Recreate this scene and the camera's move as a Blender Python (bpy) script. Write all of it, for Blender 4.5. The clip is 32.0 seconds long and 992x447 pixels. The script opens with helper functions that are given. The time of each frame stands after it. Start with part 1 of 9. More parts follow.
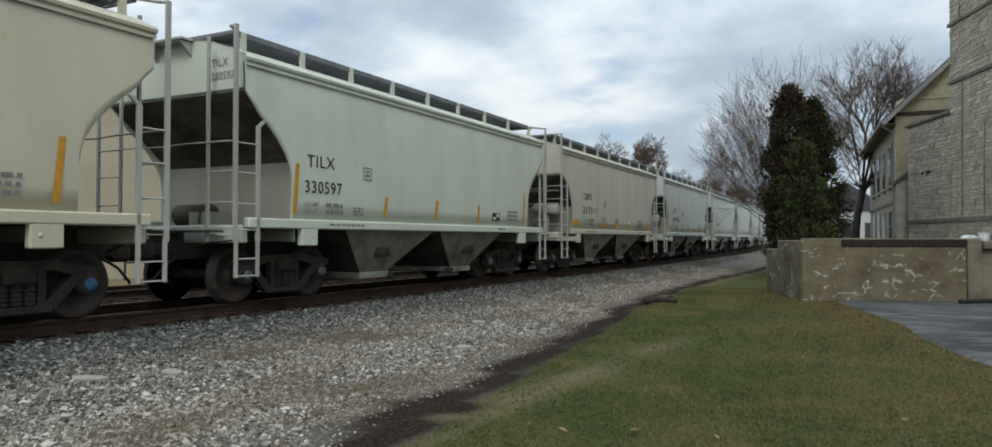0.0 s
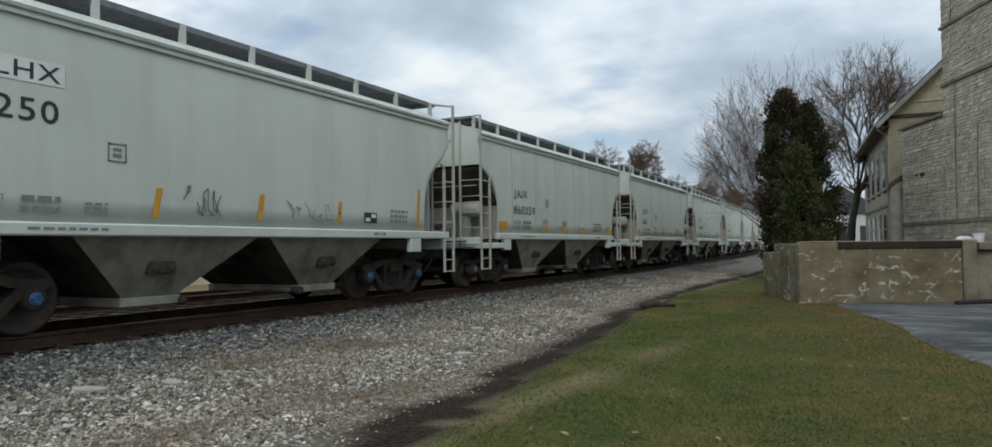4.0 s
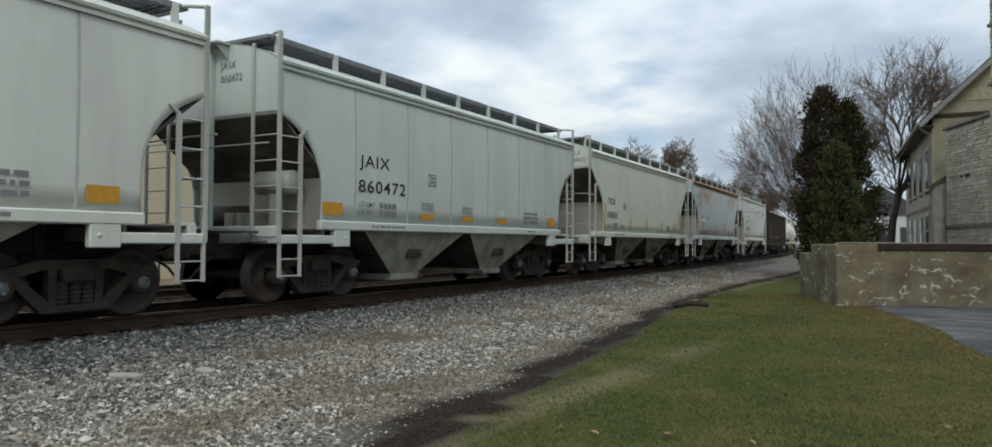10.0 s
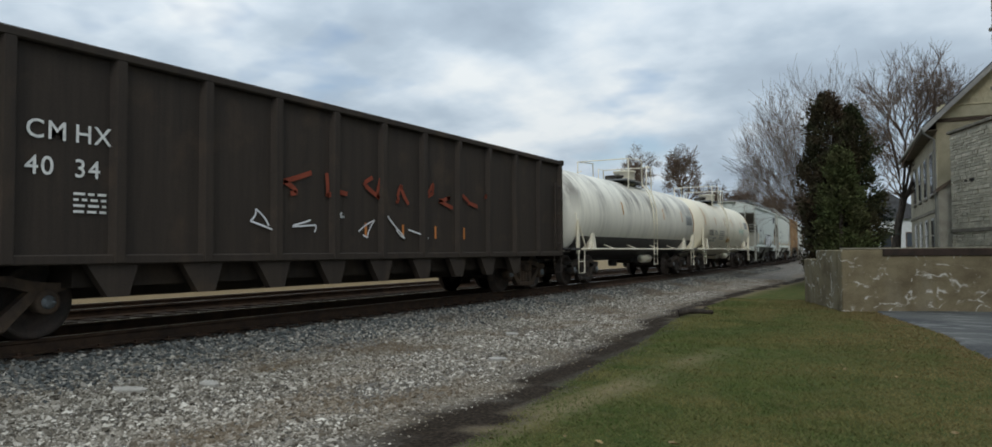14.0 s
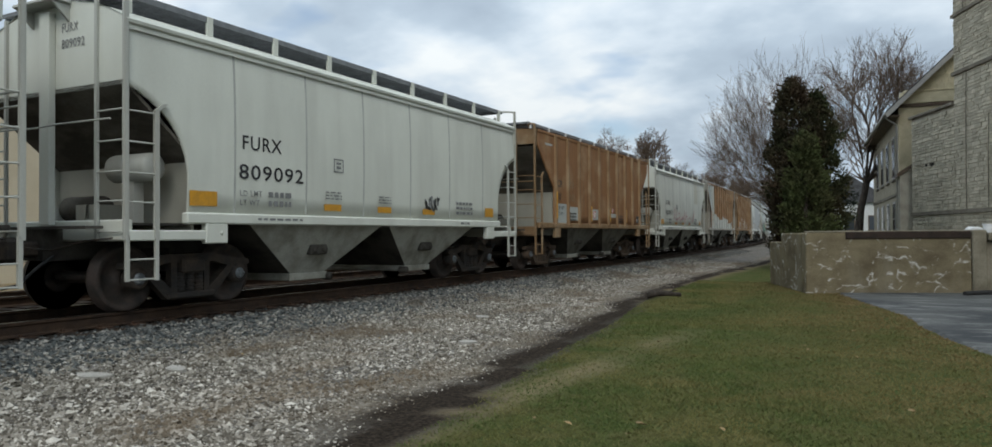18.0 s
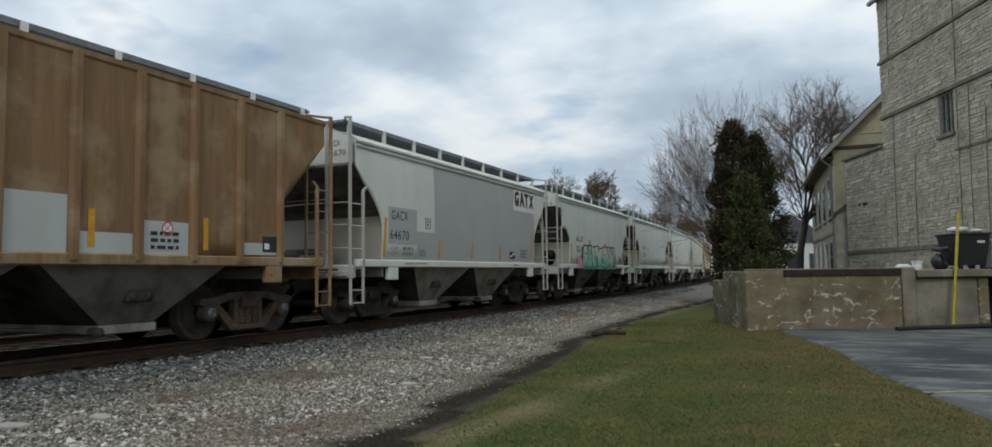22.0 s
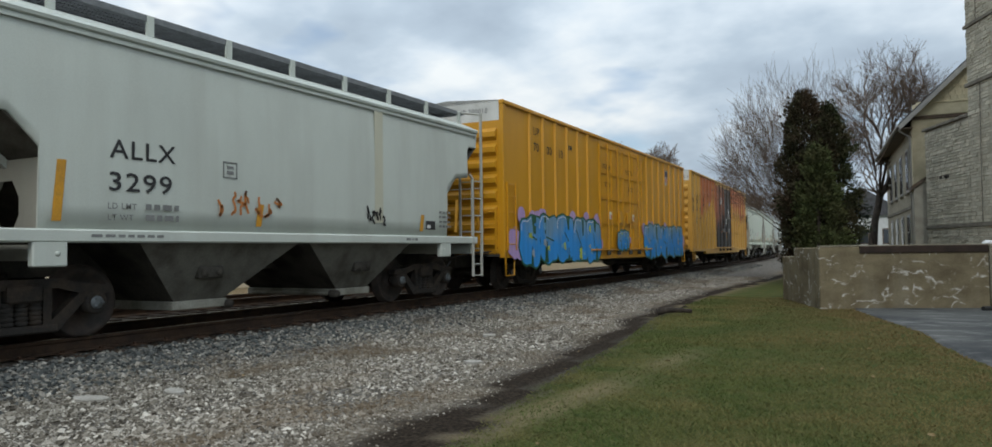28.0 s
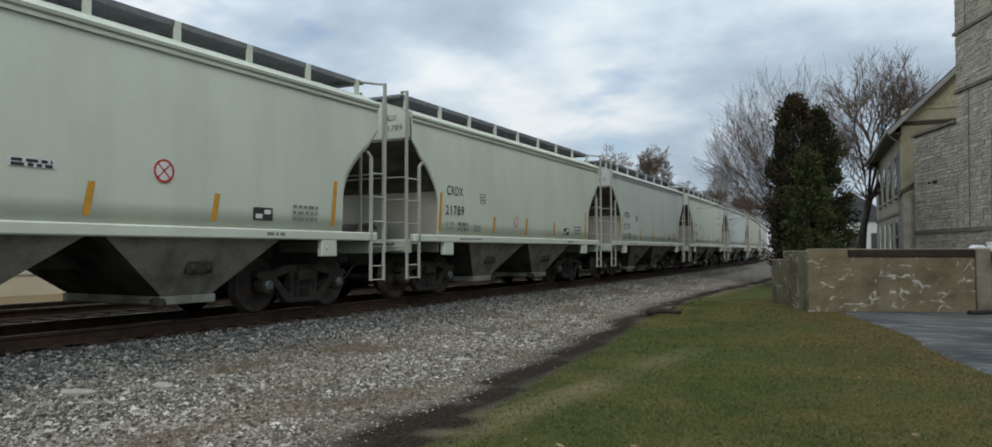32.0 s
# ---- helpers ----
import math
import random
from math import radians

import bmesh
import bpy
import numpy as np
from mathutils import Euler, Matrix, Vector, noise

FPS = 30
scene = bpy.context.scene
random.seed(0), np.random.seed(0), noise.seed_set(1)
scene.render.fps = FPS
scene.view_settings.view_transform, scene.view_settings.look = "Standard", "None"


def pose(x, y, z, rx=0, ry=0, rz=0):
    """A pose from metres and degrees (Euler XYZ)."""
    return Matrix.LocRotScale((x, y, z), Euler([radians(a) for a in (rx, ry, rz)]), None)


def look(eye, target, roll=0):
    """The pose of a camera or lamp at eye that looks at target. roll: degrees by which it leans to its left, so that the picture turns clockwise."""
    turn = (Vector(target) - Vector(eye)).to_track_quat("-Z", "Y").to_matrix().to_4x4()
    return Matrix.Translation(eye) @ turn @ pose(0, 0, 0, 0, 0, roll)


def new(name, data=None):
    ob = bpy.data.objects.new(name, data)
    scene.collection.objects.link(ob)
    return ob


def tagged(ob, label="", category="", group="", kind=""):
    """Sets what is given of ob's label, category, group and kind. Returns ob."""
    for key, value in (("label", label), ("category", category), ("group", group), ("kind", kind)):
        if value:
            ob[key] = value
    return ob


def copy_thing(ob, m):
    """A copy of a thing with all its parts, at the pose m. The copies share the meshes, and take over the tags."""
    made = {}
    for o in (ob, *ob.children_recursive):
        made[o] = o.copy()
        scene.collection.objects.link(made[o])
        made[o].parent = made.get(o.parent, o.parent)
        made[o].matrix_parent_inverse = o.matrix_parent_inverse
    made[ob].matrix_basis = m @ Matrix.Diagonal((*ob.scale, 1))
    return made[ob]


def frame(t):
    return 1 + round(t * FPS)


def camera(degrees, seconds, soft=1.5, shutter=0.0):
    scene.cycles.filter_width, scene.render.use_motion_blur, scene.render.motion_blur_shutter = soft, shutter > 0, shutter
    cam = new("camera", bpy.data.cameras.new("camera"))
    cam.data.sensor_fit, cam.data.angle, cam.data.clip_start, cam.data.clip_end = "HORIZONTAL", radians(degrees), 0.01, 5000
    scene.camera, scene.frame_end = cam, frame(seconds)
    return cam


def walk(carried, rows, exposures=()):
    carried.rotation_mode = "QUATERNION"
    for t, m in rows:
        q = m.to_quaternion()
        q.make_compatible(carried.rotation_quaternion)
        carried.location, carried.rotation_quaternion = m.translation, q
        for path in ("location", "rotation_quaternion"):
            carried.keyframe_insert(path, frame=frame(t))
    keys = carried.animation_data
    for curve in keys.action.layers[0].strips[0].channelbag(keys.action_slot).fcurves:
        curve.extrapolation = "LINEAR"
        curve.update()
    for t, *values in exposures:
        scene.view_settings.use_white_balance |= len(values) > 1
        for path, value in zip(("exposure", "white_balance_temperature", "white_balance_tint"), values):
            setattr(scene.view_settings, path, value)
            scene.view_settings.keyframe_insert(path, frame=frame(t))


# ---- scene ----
cam = camera(68.0, 32.0, soft=1.6)

# seconds, x, y, z, yaw, pitch, lean of the hand-held camera
EYE = [
    (0, -0.000, -0.000, 1.040, 27.19, 1.22, -0.01),
    (0.5, 0.007, -0.010, 1.033, 27.14, 1.35, 0.08),
    (1, 0.019, -0.022, 1.048, 27.63, 2.30, 0.40),
    (1.5, 0.018, -0.040, 1.046, 27.62, 3.00, 0.09),
    (2, 0.027, -0.053, 1.037, 28.08, 2.93, 0.08),
    (2.5, 0.029, -0.056, 1.050, 28.67, 3.18, 0.10),
    (3, 0.019, -0.062, 1.048, 28.36, 2.98, 0.37),
    (3.5, 0.004, -0.054, 1.035, 27.15, 2.35, 0.70),
    (4, -0.013, -0.038, 1.022, 26.88, 1.80, 0.68),
    (4.5, -0.013, -0.036, 1.032, 27.12, 1.59, 0.35),
    (6.5, 0.007, 0.034, 1.012, 29.68, 2.29, 0.10),
    (7, -0.031, 0.025, 1.020, 28.65, 1.25, 0.12),
    (7.5, -0.063, 0.029, 1.013, 28.18, 1.06, 0.04),
    (8, -0.056, 0.020, 1.007, 28.65, 0.97, -0.29),
    (8.5, -0.047, 0.019, 1.014, 28.54, 1.27, -0.24),
    (9, -0.051, 0.017, 1.022, 28.90, 1.55, -0.29),
    (9.5, -0.053, 0.012, 1.015, 29.10, 1.55, -0.37),
    (10, -0.049, 0.012, 1.015, 29.32, 1.48, -0.26),
    (10.5, -0.042, 0.010, 1.016, 29.66, 1.57, -0.43),
    (11, -0.040, 0.016, 1.009, 29.82, 1.73, -0.21),
    (11.5, -0.023, 0.003, 1.012, 29.83, 1.99, -0.09),
    (12, -0.032, 0.000, 1.019, 30.17, 1.90, -0.20),
    (12.5, -0.023, -0.002, 1.024, 30.22, 1.89, -0.04),
    (13, -0.034, 0.001, 1.023, 29.75, 1.71, -0.04),
    (13.5, -0.028, 0.010, 1.021, 29.77, 2.17, 0.29),
    (15.5, -0.020, 0.021, 1.023, 28.89, 2.03, 0.34),
    (16, -0.022, 0.011, 1.030, 27.65, 1.96, 0.22),
    (16.5, -0.024, 0.014, 1.025, 27.37, 1.77, 0.19),
    (17, -0.023, 0.008, 1.021, 27.52, 1.65, 0.28),
    (17.5, -0.021, 0.025, 1.016, 27.26, 1.35, 0.20),
    (18, -0.016, 0.016, 1.023, 27.40, 0.89, 0.43),
    (18.5, -0.001, 0.039, 1.015, 27.88, 1.40, 0.80),
    (19, 0.047, 0.051, 1.023, 27.74, 2.10, 1.41),
    (19.5, 0.106, 0.071, 1.019, 27.64, 2.56, 0.60),
    (20, 0.151, 0.099, 1.021, 28.45, 2.02, 1.31),
    (20.5, 0.184, 0.099, 1.046, 27.96, 1.59, 1.45),
    (21, 0.181, 0.094, 1.049, 21.33, 1.94, 0.90),
    (21.5, 0.129, 0.042, 1.016, 20.11, 3.85, 1.21),
    (22, 0.138, 0.057, 1.030, 23.67, 3.92, 0.77),
    (22.5, 0.157, 0.091, 1.026, 27.05, 2.96, 0.45),
    (23, 0.133, 0.124, 1.033, 28.70, 2.42, -0.18),
    (23.5, 0.033, 0.125, 1.048, 27.79, 2.83, -0.03),
    (24, -0.032, 0.116, 1.050, 26.65, 2.03, 0.69),
    (24.5, 0.021, 0.153, 1.056, 28.31, 2.37, -0.40),
    (26.5, -0.013, 0.198, 1.046, 29.44, 2.78, 0.66),
    (27, -0.004, 0.192, 1.051, 28.33, 1.86, 0.79),
    (27.5, -0.003, 0.196, 1.049, 28.25, 1.87, 1.04),
    (28, -0.017, 0.203, 1.056, 28.26, 2.07, 0.75),
    (28.5, -0.018, 0.198, 1.051, 28.39, 2.17, 0.79),
    (29, 0.017, 0.263, 1.038, 28.86, 2.15, 0.94),
    (29.5, 0.024, 0.245, 1.029, 28.72, 1.78, 0.68),
    (30, 0.038, 0.255, 1.042, 28.60, 1.52, 0.62),
    (30.5, 0.019, 0.246, 1.034, 28.78, 1.95, 0.43),
    (31, -0.015, 0.229, 1.026, 28.69, 2.18, 0.21),
    (31.5, -0.025, 0.194, 1.037, 27.58, 1.98, -0.15),
    (32, -0.005, 0.184, 1.028, 27.58, 2.10, 0.09),
]


def eye_pose(x, y, z, yaw, pitch, lean):
    a, b = radians(yaw), radians(pitch)
    way = Vector((-math.sin(a) * math.cos(b), math.cos(a) * math.cos(b), math.sin(b)))
    eye = Vector((x, y, z))
    return look(eye, eye + way * 10, -lean)


EXPOSE = [(0, -0.02), (2, -0.10), (4, -0.08), (8, -0.02), (12, -0.04), (14.5, -0.18), (15.6, -0.22), (16.0, -0.32), (16.6, -0.22), (17.2, -0.12), (18, -0.02), (19, 0.06), (20, -0.06), (21, 0.03), (22, -0.16), (24, -0.12), (27, -0.06), (29, 0.04), (30, 0.16), (31, 0.12), (32, -0.12)]
walk(cam, [(r[0], eye_pose(*r[1:])) for r in EYE], EXPOSE)

# ---- sky and sun: broken grey cloud, soft light from high on the side of the street ----
SUN_AZ, SUN_EL = 158.0, 42.0
world = bpy.data.worlds.new("sky")
scene.world = world
world.use_nodes = True
wn, wl = world.node_tree.nodes, world.node_tree.links
sky = wn.new("ShaderNodeTexSky")
sky.sky_type, sky.sun_disc = "NISHITA", False
sky.sun_elevation, sky.sun_rotation = radians(SUN_EL), radians(SUN_AZ)
sky.dust_density = 1.5
tc = wn.new("ShaderNodeTexCoord")
sep = wn.new("ShaderNodeSeparateXYZ")
wl.new(tc.outputs["Generated"], sep.inputs[0])


def sky_math(op, a, b):
    n = wn.new("ShaderNodeMath")
    n.operation = op
    for k, v in enumerate((a, b)):
        if isinstance(v, (int, float)):
            n.inputs[k].default_value = v
        else:
            wl.new(v, n.inputs[k])
    return n.outputs[0]


def sky_noise(scale, detail, rough, shift):
    # the cloud layer seen in perspective: the direction over its height
    den = sky_math("ADD", sky_math("MAXIMUM", sep.outputs[2], 0.0), 0.26)
    com = wn.new("ShaderNodeCombineXYZ")
    wl.new(sky_math("ADD", sky_math("DIVIDE", sep.outputs[0], den), shift), com.inputs[0])
    wl.new(sky_math("DIVIDE", sep.outputs[1], den), com.inputs[1])
    nz = wn.new("ShaderNodeTexNoise")
    nz.inputs["Scale"].default_value, nz.inputs["Detail"].default_value, nz.inputs["Roughness"].default_value = scale, detail, rough
    wl.new(com.outputs[0], nz.inputs[0])
    return nz.outputs["Fac"]


def sky_ramp(fac, stops):
    r = wn.new("ShaderNodeValToRGB")
    while len(r.color_ramp.elements) < len(stops):
        r.color_ramp.elements.new(0.5)
    for e, (p, c) in zip(r.color_ramp.elements, stops):
        e.position, e.color = p, (*c, 1)
    wl.new(fac, r.inputs[0])
    return r.outputs[0]


# broad banks of cloud, and the soft puffs on them
bank = sky_math("ADD", sky_math("MULTIPLY", sky_noise(1.15, 3.0, 0.45, 6.9), 0.5), sky_math("MULTIPLY", sky_noise(2.7, 5.0, 0.5, 6.3), 0.5))
cloud = sky_ramp(bank, [(0.36, (0.395, 0.485, 0.585)), (0.45, (0.50, 0.605, 0.71)), (0.52, (0.67, 0.77, 0.86)), (0.60, (0.885, 0.94, 0.965))])
gap = sky_ramp(sky_noise(1.8, 4.0, 0.5, 9.4), [(0.60, (0, 0, 0)), (0.70, (1, 1, 1))])
blue = wn.new("ShaderNodeMix")
blue.data_type, blue.blend_type = "RGBA", "MULTIPLY"
blue.inputs[0].default_value = 1.0
wl.new(sky.outputs[0], blue.inputs[6])
blue.inputs[7].default_value = (0.12, 0.12, 0.12, 1)
whole = wn.new("ShaderNodeMix")
whole.data_type = "RGBA"
wl.new(sky_math("MULTIPLY", gap, 0.8), whole.inputs[0])
wl.new(cloud, whole.inputs[6])
wl.new(blue.outputs[2], whole.inputs[7])
wl.new(whole.outputs[2], wn["Background"].inputs[0])
# an overcast sky is brighter towards the zenith than along the horizon
wl.new(sky_math("ADD", sky_math("MULTIPLY", sky_math("MAXIMUM", sep.outputs[2], 0.0), 0.9), 0.84), wn["Background"].inputs[1])

sun = new("sun", bpy.data.lights.new("sun", "SUN"))
sun.data.energy, sun.data.angle, sun.data.color = 1.2, radians(20), (1.0, 0.98, 0.93)
sun_way = Vector((math.sin(radians(SUN_AZ)) * math.cos(radians(SUN_EL)), math.cos(radians(SUN_AZ)) * math.cos(radians(SUN_EL)), math.sin(radians(SUN_EL))))
sun.matrix_world = look(sun_way * 50, (0, 0, 0))
scene.view_settings.exposure = 0.0

# ---- small builders ----
class Geo:
    """Collects vertices and faces for one mesh."""

    def __init__(self):
        self.v, self.f, self.smooth = [], [], []

    def add(self, verts, faces, smooth=False):
        n = len(self.v)
        self.v.extend(tuple(p) for p in verts)
        self.f.extend(tuple(i + n for i in f) for f in faces)
        self.smooth.extend([smooth] * len(faces))
        return self

    def box(self, x0, x1, y0, y1, z0, z1, bevel=0.0):
        if bevel <= 0:
            v = [(x, y, z) for z in (z0, z1) for y in (y0, y1) for x in (x0, x1)]
            return self.add(v, [(0, 2, 3, 1), (4, 5, 7, 6), (0, 1, 5, 4), (2, 6, 7, 3), (0, 4, 6, 2), (1, 3, 7, 5)])
        b = min(bevel, (x1 - x0) * 0.45, (y1 - y0) * 0.45, (z1 - z0) * 0.45)
        cx, cy, cz = (x0 + x1) / 2, (y0 + y1) / 2, (z0 + z1) / 2
        hx, hy, hz = (x1 - x0) / 2, (y1 - y0) / 2, (z1 - z0) / 2
        v, idx = [], {}
        for sx in (-1, 1):
            for sy in (-1, 1):
                for sz in (-1, 1):
                    for k, (a, c, d) in enumerate(((0, b, b), (b, 0, b), (b, b, 0))):
                        idx[sx, sy, sz, k] = len(v)
                        v.append((cx + sx * (hx - a), cy + sy * (hy - c), cz + sz * (hz - d)))
        f = []
        for s in (-1, 1):
            ring = [(-1, -1), (1, -1), (1, 1), (-1, 1)][::s]
            f.append([idx[s, p, q, 0] for p, q in ring])
            f.append([idx[q, s, p, 1] for p, q in ring])
            f.append([idx[p, q, s, 2] for p, q in ring])
            for t in (-1, 1):
                e = [(idx[s, t, -1, 0], idx[s, t, 1, 0], idx[s, t, 1, 1], idx[s, t, -1, 1]),
                     (idx[s, -1, t, 0], idx[s, -1, t, 2], idx[s, 1, t, 2], idx[s, 1, t, 0]),
                     (idx[-1, s, t, 1], idx[1, s, t, 1], idx[1, s, t, 2], idx[-1, s, t, 2])]
                for q in e:
                    f.append(q if s * t > 0 else q[::-1])
                for u in (-1, 1):
                    tri = (idx[s, t, u, 0], idx[s, t, u, 1], idx[s, t, u, 2])
                    f.append(tri if s * t * u > 0 else tri[::-1])
        return self.add(v, f)

    def prism(self, pts, a, b, axis="y", smooth=False):
        """A polygon (in the two other axes) drawn out from a to b along axis."""
        def at(p, q, w):
            return {"x": (w, p, q), "y": (p, w, q), "z": (p, q, w)}[axis]
        n = len(pts)
        v = [at(p, q, a) for p, q in pts] + [at(p, q, b) for p, q in pts]
        self.add(v, [tuple(range(n))[::-1], tuple(range(n, 2 * n))])
        self.add(v, [(i, (i + 1) % n, n + (i + 1) % n, n + i) for i in range(n)], smooth)
        return self

    def tube(self, points, r, n=8, caps=True, r_end=None):
        """A round bar through the points."""
        pts = [Vector(p) for p in points]
        rings = []
        up = Vector((0, 0, 1))
        for i, p in enumerate(pts):
            d = (pts[min(i + 1, len(pts) - 1)] - pts[max(i - 1, 0)]).normalized()
            a = d.cross(up)
            if a.length < 1e-3:
                a = d.cross(Vector((1, 0, 0)))
            a.normalize()
            b = a.cross(d)
            rr = r if r_end is None else r + (r_end - r) * i / (len(pts) - 1)
            rings.append([p + (a * math.cos(2 * math.pi * k / n) + b * math.sin(2 * math.pi * k / n)) * rr for k in range(n)])
        v = [q for ring in rings for q in ring]
        f = [(i * n + k, (i + 1) * n + k, (i + 1) * n + (k + 1) % n, i * n + (k + 1) % n) for i in range(len(pts) - 1) for k in range(n)]
        self.add(v, f, True)
        if caps:
            self.add(rings[0], [tuple(range(n))])
            self.add(rings[-1], [tuple(range(n))[::-1]])
        return self

    def lathe(self, prof, axis="x", n=24, centre=(0, 0, 0), smooth=True):
        """Turns (along, radius) pairs round the axis."""
        v = []
        for w, r in prof:
            for k in range(n):
                c, s = math.cos(2 * math.pi * k / n) * r, math.sin(2 * math.pi * k / n) * r
                p = {"x": (w, c, s), "y": (c, w, s), "z": (c, s, w)}[axis]
                v.append((p[0] + centre[0], p[1] + centre[1], p[2] + centre[2]))
        m = len(prof)
        f = [(i * n + k, (i + 1) * n + k, (i + 1) * n + (k + 1) % n, i * n + (k + 1) % n) for i in range(m - 1) for k in range(n)]
        self.add(v, f, smooth)
        for i in (0, m - 1):
            if prof[i][1] > 1e-4:
                self.add(v[i * n:(i + 1) * n], [tuple(range(n))])
        return self

    def mesh(self, name, mat=None, weld=False):
        me = bpy.data.meshes.new(name)
        me.from_pydata(self.v, [], self.f)
        if any(self.smooth):
            me.polygons.foreach_set("use_smooth", self.smooth)
        bm = bmesh.new()
        bm.from_mesh(me)
        if weld:
            bmesh.ops.remove_doubles(bm, verts=bm.verts, dist=1e-4)
        bmesh.ops.recalc_face_normals(bm, faces=bm.faces)
        bm.to_mesh(me)
        bm.free()
        if mat is not None:
            me.materials.append(mat)
        return me


def part(name, geo, mat, parent, label="", m=None, weld=False):
    """Links one mesh under a thing or a part (m: its pose in the parent's space)."""
    me = geo.mesh(name, mat, weld) if isinstance(geo, Geo) else geo
    ob = new(name, me)
    ob.parent = parent
    if m is not None:
        ob.matrix_local = m
    if label:
        tagged(ob, label)
    return ob


def thing(name, label, category, group="", m=None, kind="", geo=None, mat=None):
    ob = new(name, geo.mesh(name, mat) if isinstance(geo, Geo) else geo)
    if m is not None:
        ob.matrix_world = m
    return tagged(ob, label, category, group, kind)


TEXTS = {}


def letters(text, bold=0.0):
    """A flat mesh of the text, its lower left at the origin, capitals 1 high, facing +z."""
    if (text, bold) in TEXTS:
        return TEXTS[text, bold]
    cu = bpy.data.curves.new("text", "FONT")
    cu.body, cu.size, cu.offset, cu.resolution_u = text, 1.0 / 0.69, bold, 3
    cu.space_character = 1.12
    ob = new("text", cu)
    dg = bpy.context.evaluated_depsgraph_get()
    dg.update()
    me = bpy.data.meshes.new_from_object(ob.evaluated_get(dg))
    bpy.data.objects.remove(ob)
    bpy.data.curves.remove(cu)
    co = np.zeros(len(me.vertices) * 3)
    me.vertices.foreach_get("co", co)
    co = co.reshape(-1, 3)
    width = float(co[:, 0].max())
    TEXTS[text, bold] = (me, width)
    return me, width

# ---- materials ----
def material(name):
    m = bpy.data.materials.new(name)
    m.use_nodes = True
    return m, m.node_tree.nodes, m.node_tree.links, m.node_tree.nodes["Principled BSDF"]


def noise_node(nodes, links, scale, stretch=(1, 1, 1), detail=4.0, coords="Object", rough=0.55, shift=0.0):
    tc = nodes.new("ShaderNodeTexCoord")
    mp = nodes.new("ShaderNodeMapping")
    mp.inputs["Scale"].default_value = stretch
    mp.inputs["Location"].default_value = (shift, shift * 0.7, shift * 1.3)
    nz = nodes.new("ShaderNodeTexNoise")
    nz.inputs["Scale"].default_value, nz.inputs["Detail"].default_value = scale, detail
    nz.inputs["Roughness"].default_value = rough
    links.new(tc.outputs[coords], mp.inputs[0])
    links.new(mp.outputs[0], nz.inputs[0])
    return nz.outputs["Fac"]


def ramp(nodes, links, fac, stops):
    r = nodes.new("ShaderNodeValToRGB")
    while len(r.color_ramp.elements) < len(stops):
        r.color_ramp.elements.new(0.5)
    for e, (p, c) in zip(r.color_ramp.elements, stops):
        e.position = p
        e.color = (*c, 1) if isinstance(c, tuple) else (c, c, c, 1)
    links.new(fac, r.inputs[0])
    return r.outputs[0]


def mixed(nodes, links, fac, a, b, blend="MIX"):
    mx = nodes.new("ShaderNodeMix")
    mx.data_type, mx.blend_type = "RGBA", blend
    for value, socket in ((fac, mx.inputs[0]), (a, mx.inputs[6]), (b, mx.inputs[7])):
        if isinstance(value, (int, float)):
            socket.default_value = value
        elif isinstance(value, tuple):
            socket.default_value = (*value, 1)
        else:
            links.new(value, socket)
    return mx.outputs[2]


def bump(nodes, links, bsdf, height, strength, distance):
    b = nodes.new("ShaderNodeBump")
    b.inputs["Strength"].default_value, b.inputs["Distance"].default_value = strength, distance
    links.new(height, b.inputs["Height"])
    links.new(b.outputs[0], bsdf.inputs["Normal"])


def stained(name, colour, second, rough=0.6, scale=3.0, stretch=(1, 1, 1), low=0.4, high=0.65, fine=40.0, relief=0.3, depth=0.004,
            metal=0.0, coords="Object", speck=0.25, each=0.0):
    """A surface of one colour with stains of a second, a fine grain and a little relief."""
    m, n, l, b = material(name)
    big = ramp(n, l, noise_node(n, l, scale, stretch, coords=coords), [(low, 0.0), (high, 1.0)])
    small = noise_node(n, l, fine, coords=coords, detail=3.0)
    col = mixed(n, l, big, colour, second)
    tone = ramp(n, l, small, [(0.3, 1 - speck), (0.7, 1 + 0.0)])
    col = mixed(n, l, 1.0, col, tone, "MULTIPLY")
    if each:
        info = n.new("ShaderNodeObjectInfo")
        col = mixed(n, l, 1.0, col, ramp(n, l, info.outputs["Random"], [(0.0, 1 - each), (1.0, 1.0)]), "MULTIPLY")
    l.new(col, b.inputs["Base Color"])
    b.inputs["Roughness"].default_value, b.inputs["Metallic"].default_value = rough, metal
    if rough > 0.75:
        b.inputs["Specular IOR Level"].default_value = 0.12
    if relief:
        bump(n, l, b, small, relief, depth)
    return m


